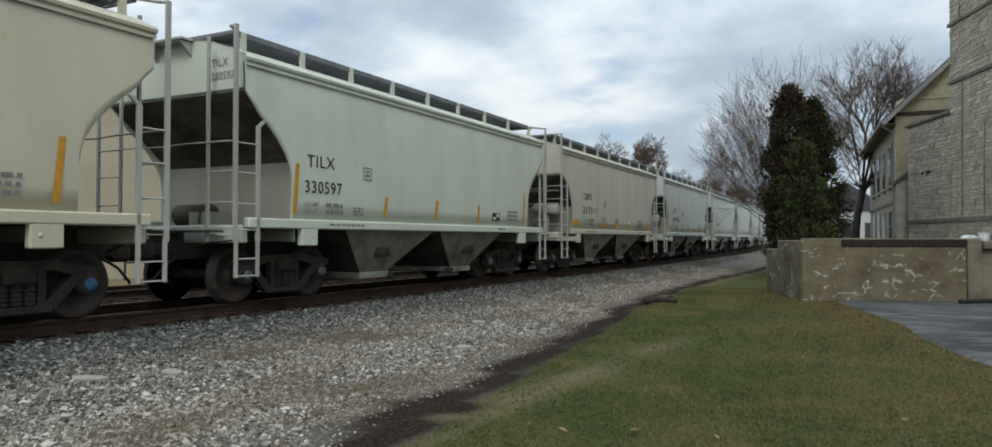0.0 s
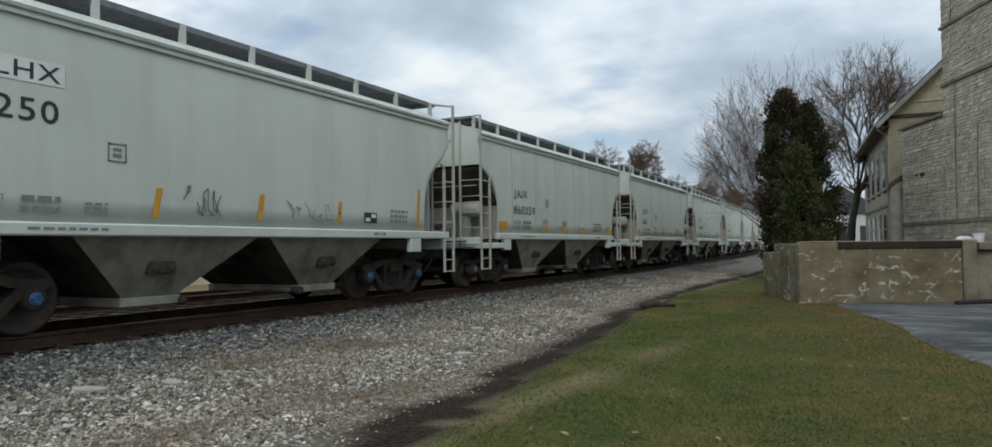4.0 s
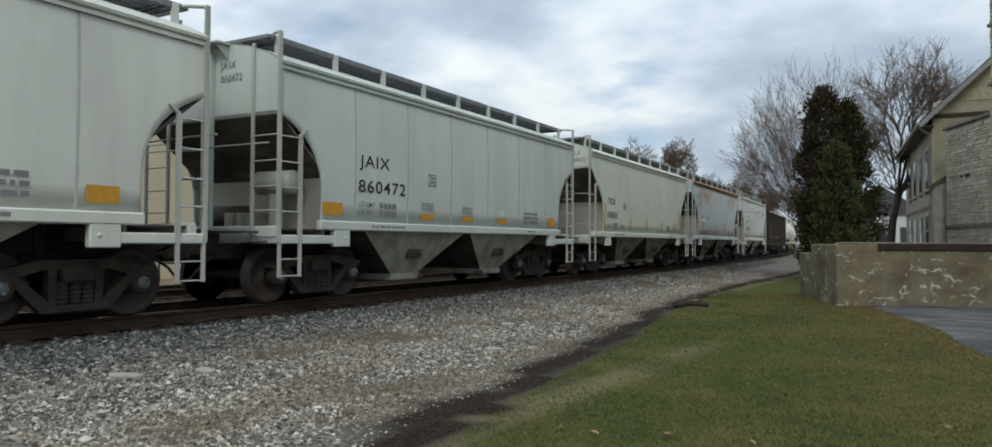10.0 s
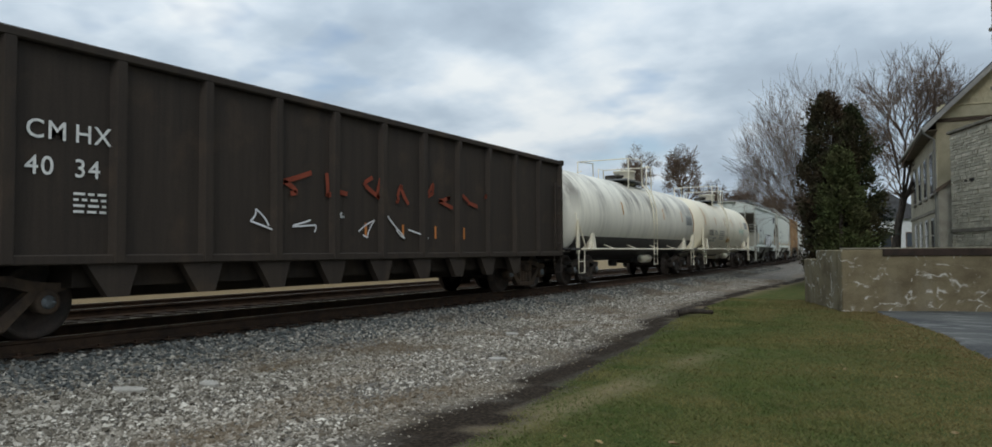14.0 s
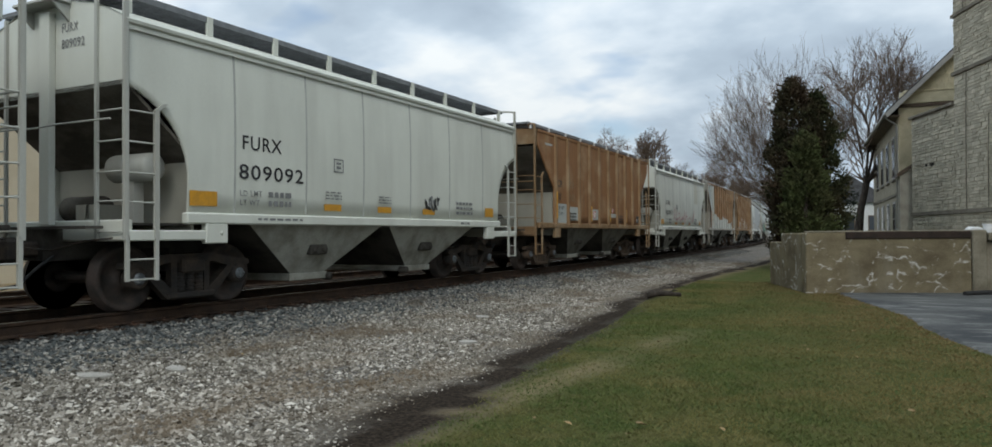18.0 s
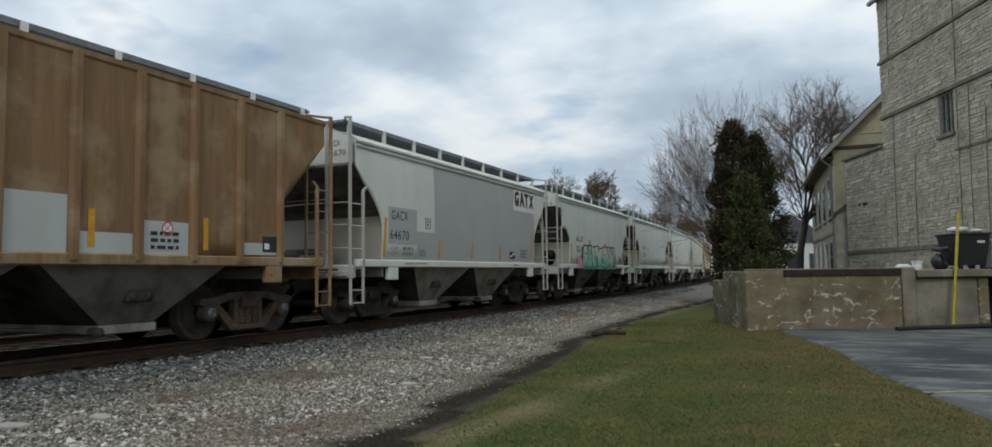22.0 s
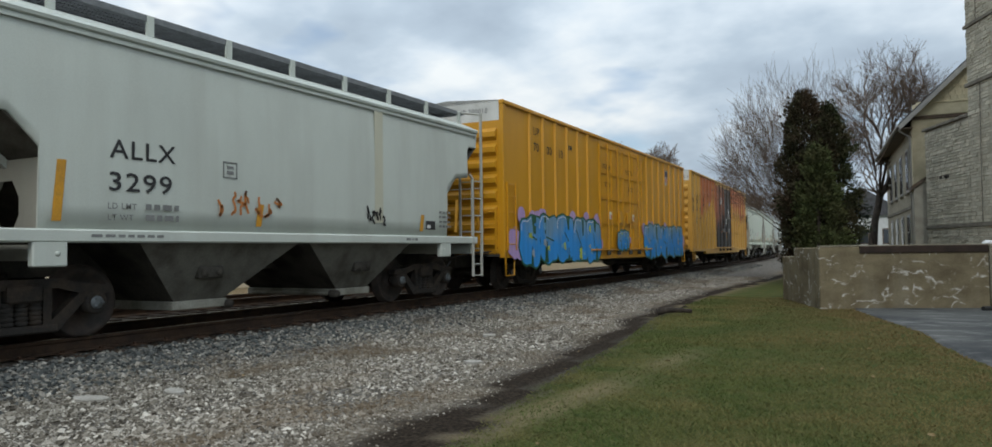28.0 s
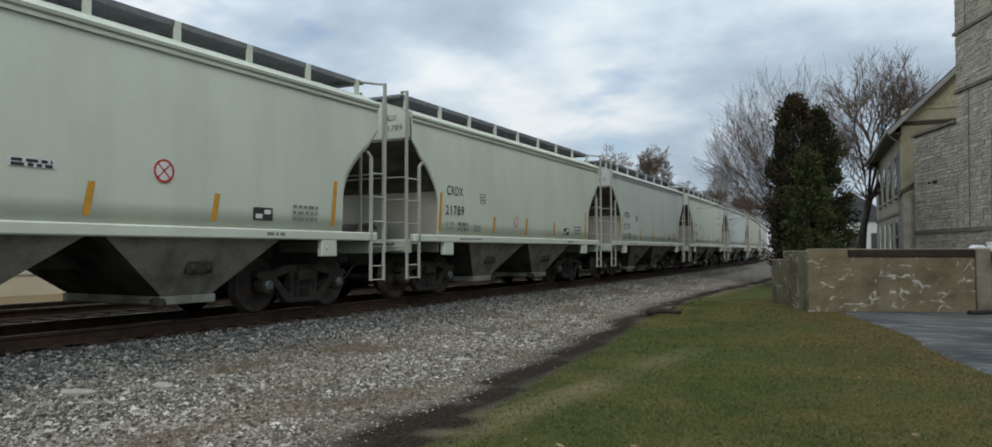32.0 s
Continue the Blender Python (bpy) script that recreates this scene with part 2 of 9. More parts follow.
def car_paint(name, colour, grime=(0.30, 0.29, 0.25), streaks=0.35, rust=0.0, patch=None, rough=0.5):
    """Freight car paint: washed-down streaks, soft blotches, and rust where the car has it."""
    m, n, l, b = material(name)
    blot = ramp(n, l, noise_node(n, l, 0.8, (1, 1, 0.7), detail=6.0), [(0.35, 0.0), (0.75, 1.0)])
    soft = mixed(n, l, blot, colour, tuple(c * 0.86 for c in colour))
    run = ramp(n, l, noise_node(n, l, 1.0, (1, 2.6, 0.25), detail=4.0, rough=0.5), [(0.46, 0.0), (0.74, 1.0)])
    mul = n.new("ShaderNodeMath")
    mul.operation = "MULTIPLY"
    mul.inputs[1].default_value = streaks * 0.8
    l.new(run, mul.inputs[0])
    col = mixed(n, l, mul.outputs[0], soft, grime)
    if patch:
        spots = ramp(n, l, noise_node(n, l, 1.1, (1, 0.8, 1.2), detail=8.0, rough=0.7, shift=3.0), [(patch[1], 0.0), (patch[1] + 0.09, 1.0)])
        col = mixed(n, l, spots, col, patch[0])
    if rust:
        pits = ramp(n, l, noise_node(n, l, 9.0, (1, 1, 0.5), detail=6.0, rough=0.7), [(0.62 - 0.1 * rust, 0.0), (0.72, 1.0)])
        mul2 = n.new("ShaderNodeMath")
        mul2.operation = "MULTIPLY"
        mul2.inputs[1].default_value = min(1.0, rust)
        l.new(pits, mul2.inputs[0])
        col = mixed(n, l, mul2.outputs[0], col, (0.16, 0.07, 0.03))
    grain = noise_node(n, l, 60.0, detail=2.0)
    col = mixed(n, l, 1.0, col, ramp(n, l, grain, [(0.3, 0.92), (0.7, 1.0)]), "MULTIPLY")
    l.new(col, b.inputs["Base Color"])
    b.inputs["Roughness"].default_value = rough
    wave = noise_node(n, l, 1.6, (1, 1, 0.6), detail=2.0)
    bump(n, l, b, wave, 0.25, 0.02)
    return m


def rust_paint(name, a, c, worn, amount):
    """An old brown car side: dark runs, pale rubbed areas and the grey that shows through."""
    m, n, l, b = material(name)
    run = noise_node(n, l, 1.0, (1, 7.0, 0.5), detail=8.0, rough=0.7)
    blot = noise_node(n, l, 1.3, (1, 1, 1), detail=7.0)
    col = mixed(n, l, ramp(n, l, run, [(0.36, 0.0), (0.66, 1.0)]), a, c)
    col = mixed(n, l, ramp(n, l, blot, [(0.62 - amount * 0.3, 0.0), (0.8 - amount * 0.2, 1.0)]), col, worn)
    grain = noise_node(n, l, 45.0, detail=3.0)
    col = mixed(n, l, 1.0, col, ramp(n, l, grain, [(0.3, 0.8), (0.7, 1.0)]), "MULTIPLY")
    l.new(col, b.inputs["Base Color"])
    b.inputs["Roughness"].default_value = 0.75
    b.inputs["Specular IOR Level"].default_value = 0.25
    bump(n, l, b, grain, 0.2, 0.004)
    return m


def flat(name, colour, rough=0.6, metal=0.0, grain=0.12):
    return stained(name, colour, tuple(c * 0.8 for c in colour), rough, 2.5, speck=grain, relief=0.0, metal=metal)


PAINT = {
    "pale": car_paint("pale_green_grey_paint", (0.60, 0.64, 0.53), streaks=0.18),
    "grey": car_paint("light_grey_paint", (0.54, 0.58, 0.53), streaks=0.26),
    "white": car_paint("off_white_paint", (0.63, 0.645, 0.57), streaks=0.28),
    "dull": car_paint("cool_grey_paint", (0.54, 0.585, 0.545), streaks=0.22),
    "tan": car_paint("yellowed_grey_paint", (0.52, 0.51, 0.40), streaks=0.3),
    "first": car_paint("yellowed_cream_paint", (0.60, 0.56, 0.41), streaks=0.2, patch=((0.52, 0.36, 0.14), 0.62)),
    "gacx": car_paint("white_repainted", (0.60, 0.61, 0.56), streaks=0.2),
}
GREY_PATCH = car_paint("darker_grey_repaint", (0.36, 0.37, 0.365), streaks=0.2)
RUST_SIDE = rust_paint("rust_brown_side", (0.305, 0.15, 0.064), (0.215, 0.106, 0.05), (0.345, 0.22, 0.12), 0.35)
RUST_BROWN = rust_paint("dull_brown_rust_side", (0.25, 0.145, 0.07), (0.165, 0.098, 0.052), (0.32, 0.23, 0.14), 0.4)
RUST_TAN = rust_paint("faded_tan_brown_side", (0.35, 0.258, 0.145), (0.27, 0.185, 0.10), (0.41, 0.335, 0.22), 0.45)
RUST_EDGE = rust_paint("rubbed_rust_side_post", (0.28, 0.168, 0.085), (0.20, 0.12, 0.06), (0.35, 0.26, 0.16), 0.5)
# grime streaks over a base also dimmed for the shade at the car ends
GRIP = car_paint("grimy_shaded_grip_iron_paint", (0.43, 0.435, 0.39), grime=(0.20, 0.17, 0.12), streaks=0.5)
DULL_GRIP = car_paint("grimy_grey_grip_iron_paint", (0.34, 0.335, 0.29), grime=(0.22, 0.13, 0.07), streaks=0.7)
RUST_POST = rust_paint("rusty_beige_post", (0.28, 0.19, 0.10), (0.19, 0.105, 0.05), (0.34, 0.27, 0.18), 0.5)
PANEL_GREY = car_paint("grey_patch_paint", (0.42, 0.445, 0.42), streaks=0.35)
UNDER = stained("underframe_grime_and_bay_shade", (0.09, 0.083, 0.07), (0.04, 0.036, 0.032), 0.85, 2.0)
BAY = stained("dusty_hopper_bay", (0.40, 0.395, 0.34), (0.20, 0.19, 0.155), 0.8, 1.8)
BAY_DARK = stained("sooty_hopper_bay", (0.17, 0.165, 0.14), (0.08, 0.072, 0.06), 0.8, 1.8)
BAY_MID = stained("dull_hopper_bay", (0.27, 0.26, 0.215), (0.13, 0.12, 0.095), 0.8, 1.8)
# slope sheets: blotched brown-grey, much darker than the body paint
SLOPE = stained("dark_slope_sheet", (0.17, 0.155, 0.13), (0.075, 0.066, 0.055), 0.9, 1.1, (1, 2.5, 1), low=0.35, high=0.6)
TRUCK = stained("dark_cast_steel", (0.04, 0.037, 0.034), (0.075, 0.058, 0.045), 0.8, 5.0)
TRUCK_RUST = stained("rusty_cast_steel", (0.12, 0.085, 0.06), (0.07, 0.055, 0.045), 0.85, 5.0)
WHEEL = stained("brown_wheel_steel", (0.075, 0.055, 0.045), (0.04, 0.035, 0.03), 0.7, 6.0, metal=0.2)
CAP = flat("bearing_cap_steel", (0.20, 0.22, 0.23), 0.5, 0.4)
CAP_BLUE = flat("blue_bearing_cap", (0.06, 0.17, 0.34), 0.5)
WALK = stained("galvanised_grating", (0.20, 0.21, 0.22), (0.14, 0.148, 0.155), 0.6, 6.0, metal=0.1)
HATCH = stained("dull_hatch_steel", (0.13, 0.13, 0.125), (0.08, 0.08, 0.075), 0.7, 4.0)
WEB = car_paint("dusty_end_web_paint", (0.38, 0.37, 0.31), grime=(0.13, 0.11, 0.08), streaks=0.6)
BLACK = flat("black_lettering", (0.025, 0.025, 0.027), 0.6)
SMALLPRINT = flat("faded_small_print", (0.20, 0.205, 0.20), 0.7)
YELLOW = stained("reflective_yellow", (0.62, 0.30, 0.02), (0.50, 0.25, 0.03), 0.5, 8.0, relief=0.0)
WHITEMARK = flat("white_marking", (0.72, 0.73, 0.70), 0.5)
REDMARK = flat("red_marking", (0.55, 0.06, 0.05), 0.5)
HOSE = flat("black_rubber_hose", (0.02, 0.02, 0.02), 0.7)

# ---- the track's line and the train's speed ----
TRACK_X, BEND, BEND_Y = 10.10, 1.287e-3, 20.9
SPEED, WHEEL_R = 14.06, 0.457


def track(s, side=0.0):
    """Place and heading on the track s metres past the camera, side metres towards it."""
    if s <= BEND_Y:
        return -TRACK_X + side, s, 0.0
    a = (s - BEND_Y) * BEND
    return (-TRACK_X - (1 - math.cos(a)) / BEND + side * math.cos(a), BEND_Y + math.sin(a) / BEND + side * math.sin(a), a)


# ---- freight cars ----
# a car's own space: y along the train from the end that leads, less half its length; x towards the near side; z from the rail
def add_text(car, text, y, z, high, mat, x=1.607, bold=0.012, name="lettering", width=None, end=None, face=1):
    """Lettering on the near side (or, with end, on an end face at that y)."""
    me, w = letters(text, bold)
    if not me.materials:
        me.materials.append(BLACK)
    sx = high if width is None else width / w
    if end is None:
        m = Matrix.Translation((x, y, z)) @ Matrix(((0, 0, 1, 0), (1, 0, 0, 0), (0, 1, 0, 0), (0, 0, 0, 1)))
    else:
        m = Matrix.Translation((y, end, z)) @ Matrix(((1, 0, 0, 0), (0, 0, -1, 0), (0, 1, 0, 0), (0, 0, 0, 1)))
    ob = new(name, me)
    ob.parent = car
    ob.matrix_local = m @ Matrix.Diagonal((sx, high, 1, 1))
    ob.material_slots[0].link = "OBJECT"
    ob.material_slots[0].material = mat
    return ob


def add_bars(car, y, z, rows, mat=None, wide=0.45, high=0.05, gap=0.1, x=1.606, name="small_print"):
    """Print too small to read, as short bars."""
    rnd = random.Random(int(y * 100 + z * 1000))
    g = Geo()
    for r in range(rows):
        p = y
        while p < y + wide:
            w = rnd.uniform(0.05, 0.16)
            g.box(x, x + 0.002, p, min(p + w, y + wide), z - r * gap - high, z - r * gap)
            p += w + 0.04
    return part(name, g, mat or SMALLPRINT, car)


def add_plate(car, y0, y1, z0, z1, mat, x=1.604, name="panel_marking", label="", lean=0.0):
    g = Geo()
    v = [(x, y0 - lean, z0), (x, y1 - lean, z0), (x, y1 + lean, z1), (x, y0 + lean, z1)]
    g.add(v + [(a - 0.004, b, c) for a, b, c in v], [(0, 1, 2, 3), (0, 4, 5, 1), (1, 5, 6, 2), (2, 6, 7, 3), (3, 7, 4, 0)])
    return part(name, g, mat, car, label)


def sheet_patch(car, y0, y1, z0, z1, mat, name, label=""):
    """Paint laid on a hopper's bowed side sheet."""
    zs = [z0 + (z1 - z0) * k / 10 for k in range(11)]
    v = [(1.6035 - 0.05 * max(0.0, (z - 2.7) / 1.2) ** 2 - 0.03 * max(0.0, 2.3 - z) ** 2, y, z) for z in zs for y in (y0, y1)]
    return part(name, Geo().add(v, [(2 * k, 2 * k + 1, 2 * k + 3, 2 * k + 2) for k in range(10)], True), mat, car, label)


def add_ring(car, y, z, r, mat=None, x=1.607):
    """A round no-entry mark with a cross bar."""
    disc = part("round_marking", Geo().prism([(y + r * math.cos(a * math.pi / 12), z + r * math.sin(a * math.pi / 12)) for a in range(24)], x, x + 0.002, "x"), WHITEMARK, car)
    g = Geo()
    n = 24
    for k in range(n):
        a, c = 2 * math.pi * k / n, 2 * math.pi * (k + 1) / n
        q = [(x + 0.004, y + rr * math.cos(t), z + rr * math.sin(t)) for rr, t in ((r, a), (r, c), (r * 0.8, c), (r * 0.8, a))]
        g.add(q, [(0, 1, 2, 3)])
    for s in (-1, 1):
        d = r * 0.66
        w = r * 0.09
        g.add([(x + 0.004, y - d - w, z - s * d), (x + 0.004, y - d + w, z - s * d), (x + 0.004, y + d + w, z + s * d), (x + 0.004, y + d - w, z + s * d)], [(0, 1, 2, 3)])
    part("cross_mark", g, mat or REDMARK, car)
    return disc


def wheelset(car, y, cap=None):
    """One axle with two wheels and bearing ends, turning as one part."""
    axle = part("wheelset", Geo().lathe([(-1.02, 0.07), (-0.9, 0.085), (0.9, 0.085), (1.02, 0.07)], "x", 12), WHEEL, car, "", Matrix.Translation((0, y, WHEEL_R)))
    for s in (-1, 1):
        prof = [(0.68, 0.487), (0.712, 0.487), (0.725, 0.462), (0.82, 0.453), (0.83, 0.43), (0.822, 0.37), (0.775, 0.33), (0.76, 0.2), (0.80, 0.15), (0.83, 0.13), (0.83, 0.08), (0.66, 0.08), (0.66, 0.15), (0.70, 0.3), (0.68, 0.40)]
        part("wheel", WHEEL_MESHES[s] if s in WHEEL_MESHES else WHEEL_MESHES.setdefault(s, Geo().lathe([(s * w, r) for w, r in prof + prof[:1]], "x", 32).mesh("wheel", WHEEL)), None, axle)
        g = Geo().lathe([(s * 0.98, 0.11), (s * 1.09, 0.11), (s * 1.10, 0.085), (s * 1.13, 0.08), (s * 1.13, 0.01)], "x", 14)
        for k in range(3):
            a = 2 * math.pi * k / 3
            g.lathe([(s * 1.12, 0.02), (s * 1.155, 0.02), (s * 1.155, 0.001)], "x", 6, (0, 0.055 * math.cos(a), 0.055 * math.sin(a)))
        part("bearing_cap", g, cap or CAP, axle)
    return axle


WHEEL_MESHES = {}


def truck(car, y, mat):
    """A two-axle truck: bolster, two cast side frames, springs, brake beams."""
    base = part("truck", Geo().box(-1.15, 1.15, -0.2, 0.2, 0.5, 0.72, 0.03).box(-0.3, 0.3, -0.25, 0.25, 0.72, 0.86, 0.02), mat, car, "", Matrix.Translation((0, y, 0)))
    for s in (-1, 1):
        x0, x1 = sorted((s * 0.93, s * 1.08))
        g = Geo()
        top = [(-1.12, 0.60), (-1.1, 0.68), (-0.75, 0.70), (-0.45, 0.78), (0.45, 0.78), (0.75, 0.70), (1.1, 0.68), (1.12, 0.60)]
        low = [(1.0, 0.56), (0.78, 0.56), (0.42, 0.66), (-0.42, 0.66), (-0.78, 0.56), (-1.0, 0.56)]
        g.prism([(a, b) for a, b in top + low], x0, x1, "x")
        for e in (-1, 1):
            leg = [(e * 0.86, 0.60), (e * 0.70, 0.60), (e * 0.30, 0.24), (e * 0.30, 0.14), (e * 0.42, 0.14)]
            g.prism(leg if e > 0 else leg[::-1], x0 + 0.01, x1 - 0.01, "x")
            g.box(x0 + 0.015, x1 - 0.015, min(e * 0.24, e * 0.34), max(e * 0.24, e * 0.34), 0.2, 0.7)
            g.lathe([(x0 - 0.01, 0.15), (x1 + 0.02, 0.15), (x1 + 0.03, 0.12), (x1 + 0.03, 0.11)], "x", 16, (0, e * 0.889, WHEEL_R))
        g.box(x0 - 0.02, x1 + 0.02, -0.42, 0.42, 0.13, 0.23, 0.02)
        frame_part = part("side_frame", g, mat, base)
        c = Geo()
        for k in (-0.16, 0.0, 0.16):
            for ring in range(5):
                c.lathe([(0.24 + ring * 0.055, 0.072), (0.265 + ring * 0.055, 0.085), (0.29 + ring * 0.055, 0.072)], "z", 10, (s * 1.02, k, 0))
        part("spring_nest", c, mat, frame_part)
    part("brake_beam", Geo().tube([(-0.75, -0.35, 0.36), (0, -0.30, 0.34), (0.75, -0.35, 0.36)], 0.045).tube([(-0.75, 0.35, 0.36), (0, 0.30, 0.34), (0.75, 0.35, 0.36)], 0.045), mat, base)
    return base


def coupler(car, y, e, mat):
    """Draft gear, shank and knuckle, and the brake hose at one end; e is -1 at the end that leads."""
    g = Geo().box(-0.14, 0.14, min(y, y + e * 0.55), max(y, y + e * 0.55), 0.78, 0.98, 0.03)
    g.box(-0.2, 0.2, min(y + e * 0.45, y + e * 0.74), max(y + e * 0.45, y + e * 0.74), 0.70, 1.04, 0.06)
    c = part("coupler", g, mat, car)
    part("air_hose", Geo().tube([(0.3, y + e * 0.15, 0.78), (0.33, y + e * 0.4, 0.62), (0.3, y + e * 0.6, 0.42), (0.15, y + e * 0.72, 0.38)], 0.022), HOSE, c)
    part("cut_lever", Geo().tube([(1.45, y + e * 0.1, 1.02), (0.9, y + e * 0.12, 0.98), (0.35, y + e * 0.2, 0.86), (0.2, y + e * 0.45, 0.9)], 0.014, 6), mat, c)
    return c


def ladder(car, a, b, z0, z1, rungs, mat, r=0.013, wide=0.05, name="ladder", bend=None):
    """Two flat stiles at the points a and b (x, y) and round rungs at the heights given."""
    dx, dy = (0.02, wide / 2) if abs(a[0] - b[0]) < 0.05 else (wide / 2, 0.02)
    lad = part(name, Geo().box(a[0] - dx, a[0] + dx, a[1] - dy, a[1] + dy, z0, z1), mat, car)
    zb = min(z1, b[2] if len(b) > 2 else z1)
    if bend:
        pts = [(b[1] - dy, z0), (b[1] + dy, z0), (b[1] + dy, zb), (b[1] + dy + bend[0], zb + bend[1]), (b[1] - dy + bend[0], zb + bend[1]), (b[1] - dy, zb)]
        part("stile", Geo().prism(pts, b[0] - dx, b[0] + dx, "x"), mat, lad)
    else:
        part("stile", Geo().box(b[0] - dx, b[0] + dx, b[1] - dy, b[1] + dy, z0, zb), mat, lad)
    key = (round(math.dist(a[:2], b[:2]), 3), r)
    for z in rungs:
        if key not in RUNGS:
            RUNGS[key] = Geo().tube([(0, 0, 0), (0, key[0], 0)], r, 6).mesh("rung", mat)
        ang = math.atan2(-(b[0] - a[0]), b[1] - a[1])
        ob = part("rung", RUNGS[key], None, lad, "", Matrix.Translation((a[0], a[1], z)) @ Matrix.Rotation(ang, 4, "Z"))
        ob.material_slots[0].link = "OBJECT"
        ob.material_slots[0].material = mat
    return lad


RUNGS = {}


def repaint(car, old, mat):
    for o in car.children_recursive:
        for slot in o.material_slots:
            if slot.material == old:
                slot.link = "OBJECT"
                slot.material = mat


def side_sheet(half, cut, top, s, bottom=1.36, bulge=0.05, cols=44, rows=8):
    """One side of a hopper body, cut away at both ends along the curve, with a folded edge."""
    ys = sorted({round(-half + p[0], 4) for p in cut} | {round(half - p[0], 4) for p in cut}
                | {round(-half + cut[-1][0] + (2 * half - 2 * cut[-1][0]) * k / cols, 4) for k in range(cols + 1)})
    def low(y):
        d = half - abs(y)
        if d >= cut[-1][0] - 1e-6:
            return bottom
        for (a, za), (b, zb) in zip(cut, cut[1:]):
            if a - 1e-6 <= d <= b + 1e-6 and b > a:
                return za + (zb - za) * (d - a) / (b - a)
        return bottom
    def sheet(y, z, inset=0.0):
        return (s * (1.60 - inset - bulge * max(0.0, (z - 2.7) / 1.2) ** 2 - bulge * 0.6 * max(0.0, (2.3 - z) / 1.0) ** 2), y, z)
    g = Geo()
    edge = cut[-1][0]
    columns = []
    for y in ys:
        z0 = low(y)
        columns.append((y, z0))
        if abs((half - abs(y)) - edge) < 1e-4:
            z1 = cut[-2][1] if abs(cut[-2][0] - edge) < 1e-4 else z0
            columns.append((y, z1)) if y < 0 else columns.insert(-1, (y, z1))
    columns = [c for k, c in enumerate(columns) if k == 0 or c != columns[k - 1]]
    left = [c for c in columns if c[0] < 0]
    right = [c for c in columns if c[0] >= 0]
    left.sort(key=lambda c: (c[0], -c[1]))
    right.sort(key=lambda c: (c[0], c[1]))
    cols_all = left + right
    n = rows + 1
    for inset in (0.0, 0.03):
        v = [sheet(y, z0 + (top - z0) * r / rows, inset) for y, z0 in cols_all for r in range(n)]
        g.add(v, [(i * n + r, (i + 1) * n + r, (i + 1) * n + r + 1, i * n + r + 1) for i in range(len(cols_all) - 1) for r in range(rows)
                  if abs(cols_all[i][0] - cols_all[i + 1][0]) > 1e-6], True)
    rim = [sheet(y, z0) for y, z0 in cols_all] + [sheet(y, z0, 0.03) for y, z0 in cols_all]
    m = len(cols_all)
    g.add(rim, [(i, i + 1, m + i + 1, m + i) for i in range(m - 1)])
    for i in (0, -1):
        y, z0 = cols_all[i]
        g.add([sheet(y, z0), sheet(y, top), sheet(y, top, 0.03), sheet(y, z0, 0.03)], [(0, 1, 2, 3)])
    return g


CUTS = {
    "smooth": [(0, 3.31), (0.14, 3.17), (0.30, 2.98), (0.50, 2.82), (0.69, 2.64), (0.85, 2.45), (0.96, 2.27), (1.01, 2.10), (1.03, 1.95), (1.03, 1.36)],
    "round": [(0, 3.0), (0.15, 2.93), (0.32, 2.84), (0.50, 2.72), (0.66, 2.57), (0.80, 2.38), (0.90, 2.14), (0.945, 1.92), (0.95, 1.75), (0.95, 1.36)],
    "angled": [(0, 3.42), (0.30, 3.42), (0.38, 3.38), (0.41, 3.30), (0.42, 2.74), (0.46, 2.71), (0.95, 2.66), (1.30, 2.30), (1.30, 1.36)],
    "post": [(0, 3.54), (1.18, 2.36), (1.18, 1.30)],
}


def pierced_web(y0, y1, top):
    """A bulkhead across the car with a rounded hand hole on either side of the middle."""
    y0, y1 = sorted((y0, y1))
    g = Geo().box(-0.45, 0.45, y0, y1, 1.0, top)
    for s in (-1, 1):
        g.box(*sorted((s * 0.98, s * 1.5)), y0, y1, 1.0, top)
        g.box(*sorted((s * 0.45, s * 0.98)), y0, y1, 1.0, 1.34).box(*sorted((s * 0.45, s * 0.98)), y0, y1, 1.96, top)
        for x, z in ((0.45, 1.34), (0.98, 1.34), (0.98, 1.96), (0.45, 1.96)):
            u, w = (0.14 if x < 0.7 else -0.14), (0.2 if z < 1.6 else -0.2)
            pts = [(s * x, z), (s * (x + u), z), (s * x, z + w)]
            g.prism(pts, y0, y1, "y")
    return g


